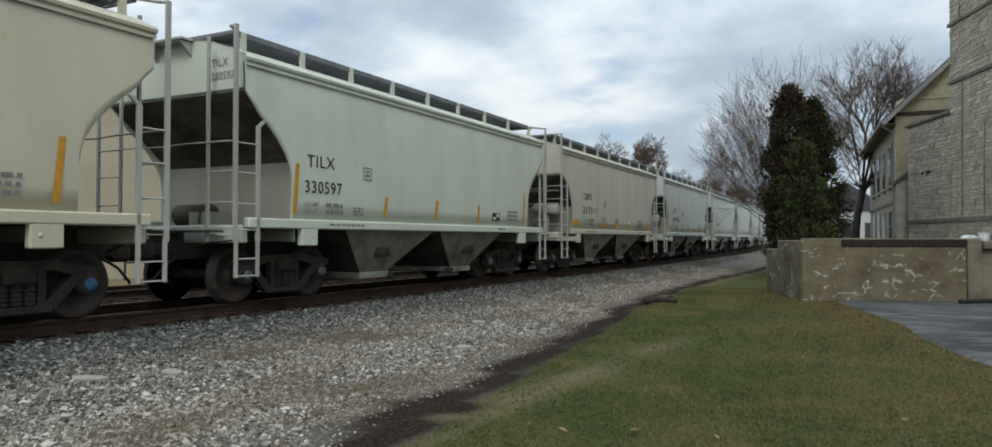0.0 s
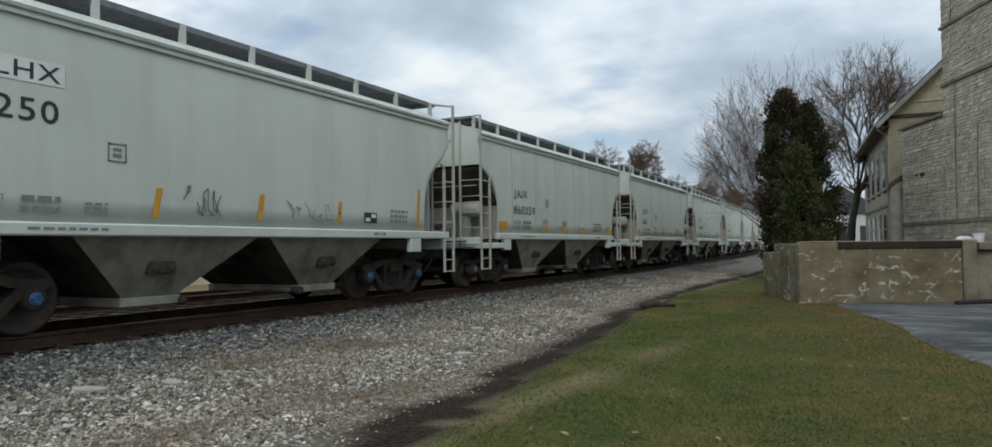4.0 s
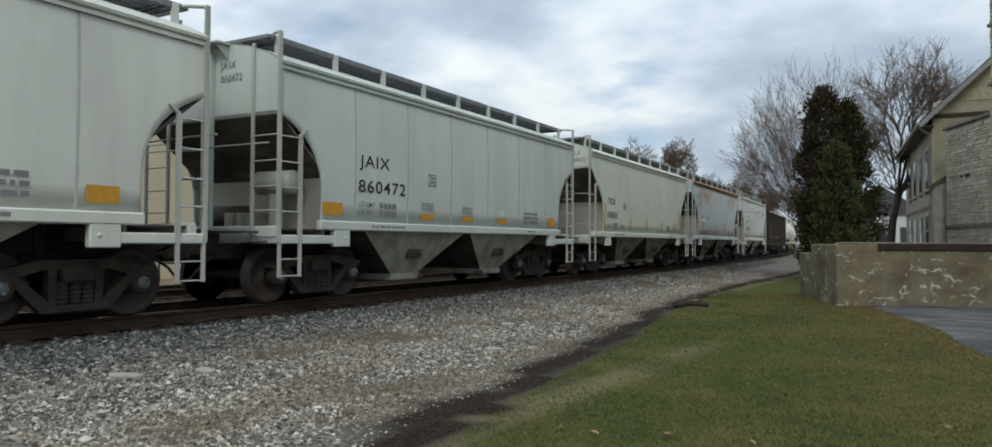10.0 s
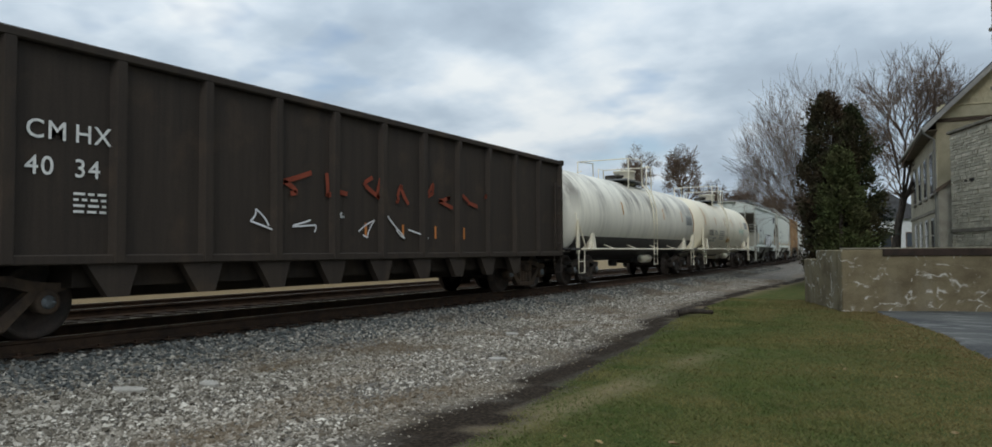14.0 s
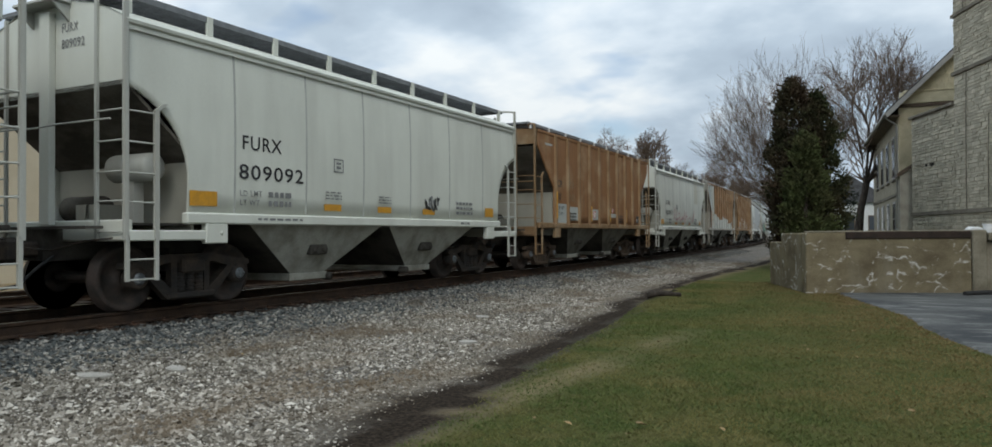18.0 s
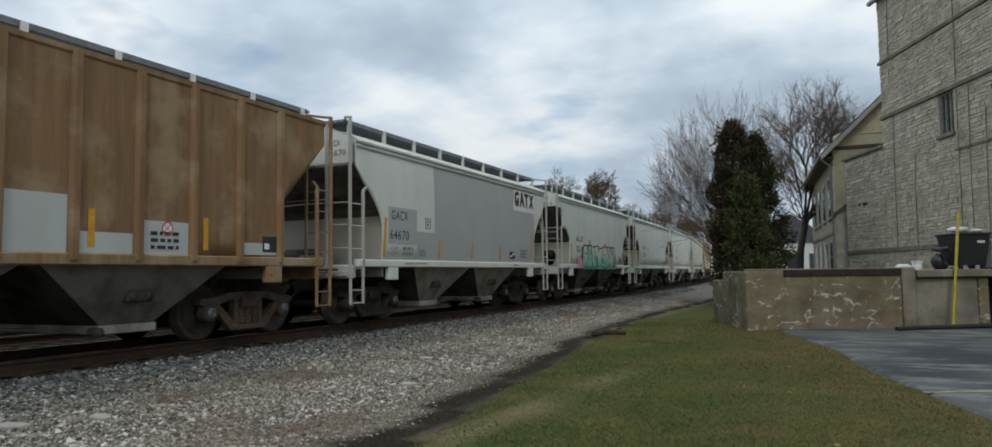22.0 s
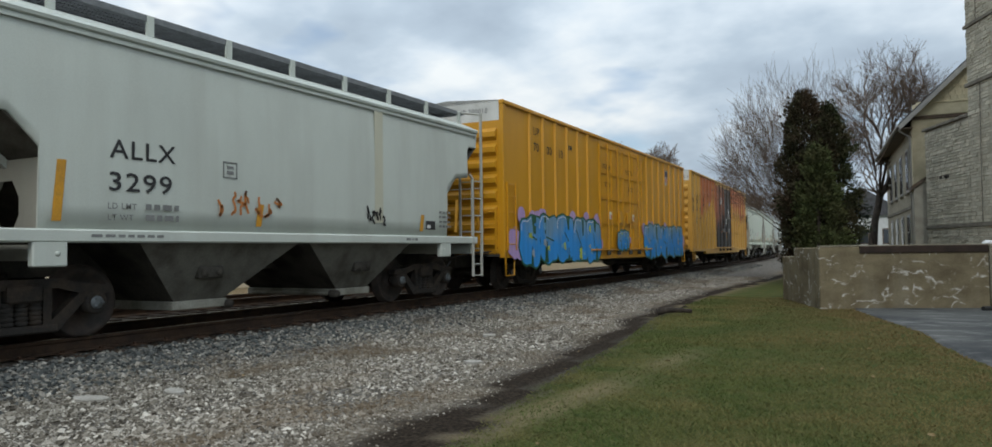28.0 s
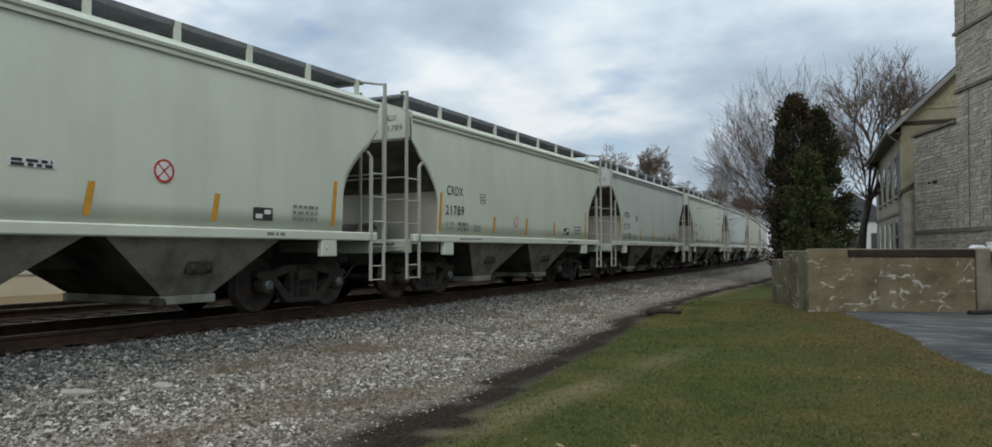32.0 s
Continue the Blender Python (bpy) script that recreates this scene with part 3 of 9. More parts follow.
def hopper(kind, half=5.65, truck_mat=None):
    """A two-bay covered hopper car. kind: the shape of the cut-away ends."""
    paint = PAINT["grey"]
    tm = truck_mat or TRUCK
    car = thing("covered_hopper_car", "", "freight car")
    cut = CUTS[kind]
    ribbed = kind == "post"
    top = 3.96 if ribbed else 3.76
    z_end = cut[0][1]
    side_mat = RUST_SIDE if ribbed else paint
    for s in (-1, 1):
        part("side_sheet", side_sheet(half, cut, top, s, bulge=0.0 if ribbed else 0.05, bottom=1.30 if ribbed else 1.36), side_mat, car, weld=True)
    # roof, eave roll and the shadow groove below it
    prof = [(-1.60, top - 0.05), (-1.60, top), (-1.585, top + 0.012), (-1.625, top + 0.03), (-1.635, top + 0.07), (-1.60, top + 0.115), (-1.50, top + 0.15)]
    if ribbed:
        prof = [(-1.60, top - 0.05), (-1.62, top - 0.02), (-1.62, top + 0.05), (-1.58, top + 0.06), (-1.0, top + 0.10)]
        peak = 0.14
    else:
        peak = 0.50
        prof += [(-1.25, top + 0.27), (-0.9, top + 0.39), (-0.5, top + 0.465)]
    prof += [(0, top + peak)]
    prof = prof + [(-a, b) for a, b in prof[-2::-1]]
    g = Geo()
    n = len(prof)
    ys = [-half - 0.02, half + 0.02]
    g.add([(a, y, b) for y in ys for a, b in prof], [(k, k + 1, n + k + 1, n + k) for k in range(n - 1)])
    part("roof", g, side_mat if ribbed else paint, car)
    # end sheets above the cut-away, then the slope sheets under them
    slope = 0.84 if not ribbed else 0.95
    for e in (-1, 1):
        y = e * half
        pts = [(a * 0.995, b) for a, b in prof if b >= top - 0.051] + [(1.58, z_end), (-1.58, z_end)]
        part("end_sheet", Geo().prism(pts, y - e * 0.03, y, "y"), RUST_POST if ribbed else paint, car)
        foot = (z_end - 1.22) / slope
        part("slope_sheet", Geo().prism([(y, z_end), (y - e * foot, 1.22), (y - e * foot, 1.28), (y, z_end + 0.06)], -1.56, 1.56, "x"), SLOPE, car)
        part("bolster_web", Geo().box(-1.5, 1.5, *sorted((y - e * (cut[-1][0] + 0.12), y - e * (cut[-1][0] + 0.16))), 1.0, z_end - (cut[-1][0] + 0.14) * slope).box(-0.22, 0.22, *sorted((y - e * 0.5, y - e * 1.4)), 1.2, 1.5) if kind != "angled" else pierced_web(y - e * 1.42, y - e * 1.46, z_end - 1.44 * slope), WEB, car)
        part("platform", Geo().box(-1.45, 1.45, *sorted((y - e * 0.03, y - e * 1.36)), 1.19, 1.22).box(-1.2, 1.2, *sorted((y + e * 0.05, y + e * 0.30)), 1.14, 1.18), UNDER, car)
        part("end_sill", Geo().box(-1.50, 1.50, *sorted((y - e * 0.02, y - e * 0.16)), 0.98, 1.26, 0.02), RUST_POST if ribbed else paint, car)
        part("centre_sill_stub", Geo().box(-0.24, 0.24, *sorted((y + e * 0.25, y - e * 1.5)), 0.72, 1.18), UNDER, car)
        coupler(car, y + e * 0.0, e, tm)
        for s in (-1, 1):
            part("jacking_pad", Geo().box(*sorted((s * 1.52, s * 1.63)), *sorted((y - e * 1.22, y - e * 1.62)), 0.93, 1.22, 0.015).lathe([(s * 1.63, 0.035), (s * 1.632, 0.035), (s * 1.632, 0.001)], "x", 8, (0, y - e * 1.5, 1.08)), RUST_POST if ribbed else paint, car)
            # corner ladders: one on the side, one on the end, and the step below
            lead = y + e * (0.02 if kind == "round" else 0.20)
            back = 0.42 if kind == "round" else 0.24
            zt = 4.28 if not ribbed else 4.14
            rungs = [2.66, 2.26, 1.86, 1.48] if kind != "smooth" else [2.50, 2.05, 1.58, 1.18]
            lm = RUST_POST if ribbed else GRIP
            z_side = 2.78 if kind == "smooth" else 2.70
            if s > 0:
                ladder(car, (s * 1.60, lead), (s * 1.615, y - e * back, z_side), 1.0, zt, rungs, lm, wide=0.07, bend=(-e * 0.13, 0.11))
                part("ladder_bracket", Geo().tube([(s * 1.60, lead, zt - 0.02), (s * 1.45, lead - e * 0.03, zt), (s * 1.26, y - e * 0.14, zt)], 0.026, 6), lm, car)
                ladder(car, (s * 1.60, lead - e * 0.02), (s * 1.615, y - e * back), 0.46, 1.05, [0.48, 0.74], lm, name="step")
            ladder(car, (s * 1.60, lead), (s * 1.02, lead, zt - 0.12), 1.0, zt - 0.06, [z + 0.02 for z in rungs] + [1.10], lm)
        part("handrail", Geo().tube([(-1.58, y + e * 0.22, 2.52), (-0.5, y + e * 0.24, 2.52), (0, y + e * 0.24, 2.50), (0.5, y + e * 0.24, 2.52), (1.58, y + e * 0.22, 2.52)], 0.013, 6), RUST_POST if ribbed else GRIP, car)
        if kind in ("round", "angled"):
            part("end_post", Geo().box(-0.11 if kind == "round" else -0.2, 0.11 if kind == "round" else 0.2, *sorted((y + e * 0.0, y + e * 0.10)), 1.2, top + 0.35, 0.01), paint, car)
        if kind == "angled":
            part("end_brace", Geo().prism([(y - e * 0.05, 3.42), (y - e * 0.05, 3.30), (y - e * 1.9, 1.7), (y - e * 1.9, 1.82)], 0.62, 0.72, "x"), paint, car)
        zw = top + (0.53 if not ribbed else 0.28)
        g = Geo()
        for k in range(12):
            x = -1.25 + k * 2.5 / 11
            g.box(x - 0.012, x + 0.012, *sorted((y - e * 0.05, y - e * 0.42)), zw - 0.035, zw)
        for d in (0.05, 0.17, 0.30, 0.42):
            g.box(-1.27, 1.27, *sorted((y - e * (d - 0.012), y - e * (d + 0.012))), zw - 0.05, zw + 0.004)
        part("end_walkway", g, WALK, car)
        g = Geo().box(-0.46, 0.46, *sorted((y - e * 0.04, y + e * 0.26)), zw - 0.10, zw - 0.055, 0.01)
        for x in (-0.4, 0.4):
            g.prism([(y, zw - 0.11), (y + e * 0.24, zw - 0.11), (y, zw - 0.34)], x - 0.02, x + 0.02, "x")
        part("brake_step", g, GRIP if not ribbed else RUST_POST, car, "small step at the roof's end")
    if kind == "round":
        tank = Geo().lathe([(-0.45, 0.02), (-0.43, 0.14), (-0.38, 0.2), (0.38, 0.2), (0.43, 0.14), (0.45, 0.02)], "x", 18, (0.8, -half + 0.7, 2.0))
        part("auxiliary_reservoir", tank.box(0.72, 0.88, -half + 0.62, -half + 0.78, 1.22, 1.85), GRIP, car)
    # side sills
    for s in (-1, 1):
        x0, x1 = sorted((s * 1.50, s * 1.635))
        g = Geo().box(x0, x1, -half + (0.05 if kind != "round" else 0.9), half - (0.05 if kind != "round" else 0.9), 1.21, 1.37, 0.02)
        part("side_sill", g, (RUST_POST if ribbed else paint), car)
        if kind == "round":
            for e in (-1, 1):
                part("sill_end", Geo().box(*sorted((s * 1.48, s * 1.62)), *sorted((e * half, e * (half - 1.35))), 0.98, 1.12, 0.015), paint, car)
    if ribbed:
        for k in range(10):
            y = -half + 1.27 + k * (2 * half - 2.54) / 9
            for s in (1,):
                post = Geo().prism([(s * 1.60, y - 0.075), (s * 1.665, y - 0.045), (s * 1.665, y + 0.045), (s * 1.60, y + 0.075)], 1.28, 3.99, "z")
                part("side_post", post, RUST_EDGE, car)
    elif kind == "round":
        for k in range(6):
            y = -half + 1.78 + k * 1.55
            part("weld_seam", Geo().add([(1.60 - 0.05 * max(0, (z - 2.7) / 1.2) ** 2 - 0.03 * max(0, 2.3 - z) ** 2 + d, y + w, z) for z in (1.38, 1.8, 2.3, 2.7, 3.1, 3.45, 3.73) for w, d in ((-0.022, 0.0), (0, 0.006), (0.022, 0.0))],
                                        [(3 * i + j, 3 * i + j + 1, 3 * i + j + 4, 3 * i + j + 3) for i in range(6) for j in range(2)], True), SEAM, car)
    # bays with their outlet gates
    for e in (-1, 1):
        y0, y1 = sorted((e * (half - (z_end - 1.22) / slope), e * 0.12))
        b0, b1 = sorted((e * (half - 3.48), e * (half - 4.35)))
        v = [(-1.52, y0, 1.22), (1.52, y0, 1.22), (1.52, y1, 1.22), (-1.52, y1, 1.22), (-1.08, b0, 0.38), (1.08, b0, 0.38), (1.08, b1, 0.38), (-1.08, b1, 0.38)]
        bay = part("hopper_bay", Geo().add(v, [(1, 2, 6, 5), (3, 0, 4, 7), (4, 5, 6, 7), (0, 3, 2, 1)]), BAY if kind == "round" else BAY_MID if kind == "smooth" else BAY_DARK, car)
        # bay ends get the darker underframe colour, which paints in their shade
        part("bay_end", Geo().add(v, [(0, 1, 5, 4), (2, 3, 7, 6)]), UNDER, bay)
        part("outlet_gate", Geo().box(-1.12, 1.12, b0 - 0.05, b1 + 0.05, 0.26, 0.385, 0.01).tube([(-0.95, (b0 + b1) / 2 - 0.5 * e, 0.3), (0.95, (b0 + b1) / 2 - 0.5 * e, 0.3)], 0.03), BAY, bay)
        part("gate_lock", Geo().lathe([(1.0, 0.07), (1.18, 0.07), (1.18, 0.01)], "x", 8, (0, (b0 + b1) / 2 - 0.5 * e, 0.3)), UNDER, bay)
        vib = Geo().box(1.24, 1.36, (b0 + b1) / 2 - 0.22, (b0 + b1) / 2 + 0.22, 0.70, 0.88, 0.02)
        for k in (-1, 1):
            vib.lathe([(1.3, 0.06), (1.39, 0.06), (1.39, 0.01)], "x", 8, (0, (b0 + b1) / 2 + k * 0.13, 0.79))
        part("vibrator_bracket", vib, UNDER, bay)
    part("centre_sill", Geo().box(-0.2, 0.2, -half + 1.4, half - 1.4, 0.78, 1.2), UNDER, car)
    # roof walkway on its posts, the hatch coaming and hatch covers
    zt = top + 0.53 if not ribbed else top + 0.28
    for s in (-1, 1):
        g = Geo()
        xi, xo = s * 0.62, s * 1.26
        x0, x1 = sorted((xi, xo))
        for q in (0.2, 0.4, 0.6, 0.8):
            g.box(x0 + (x1 - x0) * q - 0.008, x0 + (x1 - x0) * q + 0.008, -half + 0.1, half - 0.1, zt - 0.03, zt + 0.004)
        for x in (x0, x1):
            g.box(x - 0.012, x + 0.012, -half + 0.1, half - 0.1, zt - 0.07, zt + 0.015)
        bars = 210 if s > 0 else 70
        for k in range(bars):
            y = -half + 0.12 + k * (2 * half - 0.24) / (bars - 1)
            g.box(x0, x1, y - 0.009, y + 0.009, zt - 0.035, zt + 0.006)
        part("roof_walkway", g, WALK, car)
        count = 9
        for k in range(count if s > 0 else 0):
            y = -half + 0.25 + k * (2 * half - 0.5) / (count - 1)
            roof_z = top + 0.24 if not ribbed else top + 0.08
            part("walkway_post", Geo().box(*sorted((s * 1.24, s * 1.29)), y - 0.05, y + 0.05, roof_z - 0.02, zt + 0.01), paint if not ribbed else WHITEMARK, car)
    part("hatch_coaming", Geo().box(-0.5, 0.5, -half + 0.5, half - 0.5, top + peak - 0.13, top + peak + 0.01, 0.02), HATCH, car)
    for k in range(4):
        y = -half + 1.7 + k * (2 * half - 3.4) / 3
        part("hatch_cover", Geo().box(-0.46, 0.46, y - 1.1, y + 1.1, top + peak + 0.01, top + peak + 0.07, 0.03), HATCH, car)
    # brake gear on the end that leads
    rx = -0.35
    tank = Geo().lathe([(-0.45, 0.02), (-0.43, 0.14), (-0.38, 0.19), (0.38, 0.19), (0.43, 0.14), (0.45, 0.02)], "x", 18, (rx, -half + 0.75, 1.45))
    part("air_reservoir", tank, SLOPE, car)
    for x in (0.0, 0.8):
        part("reservoir_bracket", Geo().box(rx - 0.45 + x, rx - 0.37 + x, -half + 0.5, -half + 1.0, 1.22, 1.5), paint if not ribbed else PANEL_GREY, car)
    part("brake_valve", Geo().box(0.5, 0.85, half - 0.9, half - 0.55, 1.22, 1.75, 0.03).box(-0.6, -0.2, half - 0.8, half - 0.5, 1.3, 1.7, 0.03).lathe([(-1.1, 0.1), (-0.7, 0.13), (-0.4, 0.1)], "x", 12, (0, half - 0.7, 1.5)), UNDER, car)
    ring = Geo()
    pts = [(-0.75 + 0.27 * math.cos(a * math.pi / 10), half + 0.2, 2.15 + 0.27 * math.sin(a * math.pi / 10)) for a in range(21)]
    ring.tube(pts, 0.018, 6)
    for a in range(5):
        t = a * math.tau / 5
        ring.tube([(-0.75, half + 0.2, 2.15), (-0.75 + 0.27 * math.cos(t), half + 0.2, 2.15 + 0.27 * math.sin(t))], 0.012, 5)
    part("brake_wheel", ring, UNDER, car)
    part("brake_rod", Geo().tube([(-0.75, half + 0.16, 2.15), (-0.75, half + 0.16, 1.1)], 0.02, 6).box(-0.85, -0.65, half + 0.0, half + 0.18, 1.98, 2.32), UNDER, car)
    for y in (-half + 1.43, half - 1.43):
        truck(car, y, tm)
        for d in (-0.889, 0.889):
            wheelset(car, y + d)
    return car


SEAM = stained("seam_dirt", (0.45, 0.465, 0.42), (0.38, 0.39, 0.35), 0.7, 2.0, (1, 1, 0.5))

# ---- the ground: one sheet to the horizon ----
def edge_x(y):
    """Where the lawn meets the dirt and gravel."""
    pts = ((-60, -3.0), (3, -3.05), (4.7, -3.17), (5.6, -3.28), (7.9, -3.58), (12.1, -4.05), (16.4, -4.72), (20.5, -5.02), (28, -5.25), (36, -4.9), (60, -5.2), (120, -8.0), (900, -8.0))
    for (a, p), (b, q) in zip(pts, pts[1:]):
        if y <= b:
            return p + (q - p) * max(0.0, (y - a) / (b - a))
    return -8.0


def asphalt_edge(y):
    """Where the lawn meets the asphalt yard."""
    pts = ((-30, 6.5), (3, 3.6), (7.8, 1.93), (8.9, 1.64), (10.4, 1.28), (12.6, 0.78), (15.0, 0.37), (16.9, -0.10), (20.2, -0.95), (26, -1.0))
    for (a, p), (b, q) in zip(pts, pts[1:]):
        if y <= b:
            return p + (q - p) * max(0.0, (y - a) / (b - a))
    return -1.0


def track_x(y):
    return track(y)[0] if y < 620 else track(620)[0]


def ground_z(x, y):
    z = -0.50 + 0.025 * noise.noise(Vector((x * 0.35, y * 0.35, 0)))
    e = edge_x(y)
    if x < e:
        z += 0.06 * min(1.0, (e - x) / 0.8)
    for c, top in ((track_x(y), -0.205), (track_x(y) - 4.6, -0.235)):
        d = abs(x - c)
        if d < 2.9:
            z = max(z, top if d < 1.38 else top + (z - top) * min(1.0, (d - 1.38) / 1.2))
    if x < track_x(y) - 6.6:
        z = max(z, -0.24)
    if -20 < y < 26.5:
        # the soil lies lower under the asphalt
        z -= 0.06 * min(1.0, max(0.0, (x - asphalt_edge(y) - 0.05) / 0.2))
    return z


def spread(near0, near1, step, far0, far1):
    out = list(np.arange(near0, near1 + 1e-6, step))
    a, s = near0, step
    while a > far0:
        s *= 1.35
        a -= s
        out.insert(0, max(a, far0))
    a, s = near1, step
    while a < far1:
        s *= 1.35
        a += s
        out.append(min(a, far1))
    return out


def worn_x(y):
    """The dry strip that runs across the corner of the lawn."""
    return -3.14 + 0.088 * (y - 5.5)


GRASS_G, GRASS_Y = (0.055, 0.078, 0.022), (0.115, 0.102, 0.040)
m, n, l, b = material("ground_cover")
at = n.new("ShaderNodeAttribute")
at.attribute_name = "cover"
sp = n.new("ShaderNodeSeparateColor")
l.new(at.outputs["Color"], sp.inputs[0])
fine = noise_node(n, l, 28.0, detail=5.0)
mid = noise_node(n, l, 2.2, detail=6.0)
grass = mixed(n, l, ramp(n, l, mid, [(0.38, 0.0), (0.66, 1.0)]), GRASS_G, GRASS_Y)
grass = mixed(n, l, ramp(n, l, fine, [(0.3, 0.0), (0.75, 0.8)]), grass, (0.058, 0.068, 0.025))
vor = n.new("ShaderNodeTexVoronoi")
vor.inputs["Scale"].default_value = 34.0
tcg = n.new("ShaderNodeTexCoord")
l.new(tcg.outputs["Object"], vor.inputs["Vector"])
pebble = ramp(n, l, vor.outputs["Color"], [(0.0, (0.05, 0.045, 0.039)), (0.35, (0.115, 0.106, 0.094)), (0.7, (0.19, 0.178, 0.16)), (1.0, (0.33, 0.315, 0.285))])
pebble = mixed(n, l, ramp(n, l, mid, [(0.52, 0.0), (0.74, 0.75)]), pebble, (0.125, 0.10, 0.075))
dirt = mixed(n, l, ramp(n, l, fine, [(0.35, 0.0), (0.7, 1.0)]), (0.014, 0.011, 0.008), (0.052, 0.040, 0.030))
brown = mixed(n, l, ramp(n, l, fine, [(0.3, 0.0), (0.7, 1.0)]), (0.17, 0.125, 0.075), (0.27, 0.215, 0.13))
col = mixed(n, l, sp.outputs[0], pebble, grass)
col = mixed(n, l, sp.outputs[1], col, dirt)
col = mixed(n, l, sp.outputs[2], col, brown)
l.new(col, b.inputs["Base Color"])
b.inputs["Roughness"].default_value = 1.0
b.inputs["Specular IOR Level"].default_value = 0.05
bump(n, l, b, vor.outputs["Distance"], 0.6, 0.03)
GROUND = m

xs = spread(-24.0, 8.0, 0.25, -900, 900)
ys = spread(0.0, 46.0, 0.25, -500, 1500)
verts = [(x, y, ground_z(x, y)) for y in ys for x in xs]
nx = len(xs)
me = bpy.data.meshes.new("ground")
me.from_pydata(verts, [], [(j * nx + i, j * nx + i + 1, (j + 1) * nx + i + 1, (j + 1) * nx + i) for j in range(len(ys) - 1) for i in range(nx - 1)])
cover = me.color_attributes.new("cover", "FLOAT_COLOR", "POINT")
vals = np.zeros((len(verts), 4))
for k, (x, y, z) in enumerate(verts):
    e = edge_x(y) + 0.22 * noise.noise(Vector((x * 0.9, y * 0.9, 3))) + 0.10 * noise.noise(Vector((x * 3, y * 3, 5)))
    g_ = min(1.0, max(0.0, (x - e) / 0.12))
    c = track_x(y)
    near = max(0.0, 1.0 - abs(x - (e - 0.17)) / (0.40 + 0.14 * noise.noise(Vector((x, y * 0.8, 12))))) * (1 - 0.35 * min(1.0, max(0.0, (y - 9) / 6)))
    patchy = max(0.0, noise.noise(Vector((x * 0.7, y * 0.45, 8))) - 0.12) * 2.2 if c + 2.6 < x < e else 0.0
    d_ = min(1.0, near * 3.2 + patchy * 0.35)
    # the track beds and the strip between them take the same dark colour
    for q in (c, c - 4.6):
        if abs(x - q) < 1.5:
            d_ = max(d_, 0.75)
    if c - 6.4 < x < c - 1.3:
        d_ = max(d_, 0.7)
    b_ = 1.0 if x < c - 6.3 else 0.0
    if c + 2.0 < x < e:
        b_ = 0.6 * max(0.0, 1 - (e - x) / 1.5) * (1 - min(1.0, near * 3.5)) * max(0.0, min(1.0, 0.7 + noise.noise(Vector((x * 1.3, y * 0.8, 6)))))
    if g_ > 0.5:
        worn = max(0.0, 1 - abs(x - worn_x(y)) / 0.34) * max(0.0, min(1.0, (12 - y) / 2))
        b_ = max(b_, worn * max(0.0, 0.75 + noise.noise(Vector((x, y * 0.6, 1)))))
        b_ = max(b_, 0.8 * max(0.0, 1 - (x - e) / 0.5) * max(0.0, min(1.0, (y - 14) / 6)))
        d_ *= 0.6
    vals[k] = (g_, d_, b_, 1.0)
cover.data.foreach_set("color", vals.ravel())
me.polygons.foreach_set("use_smooth", [True] * len(me.polygons))
me.materials.append(GROUND)
thing("ground", "lawn, gravel and bare earth beside the tracks", "ground", kind="structure", geo=me)

# ---- tracks ----
TIE = stained("creosoted_tie", (0.04, 0.030, 0.023), (0.075, 0.055, 0.04), 0.9, 3.0, (1, 6, 1), each=0.35)
RAIL = stained("brown_rail_steel", (0.075, 0.048, 0.032), (0.045, 0.032, 0.025), 0.8, 4.0)
RAIL_TOP = flat("worn_rail_head", (0.30, 0.29, 0.28), 0.32, 0.9)
PLATE = stained("rusty_tie_plate", (0.10, 0.06, 0.04), (0.06, 0.04, 0.03), 0.85, 9.0)


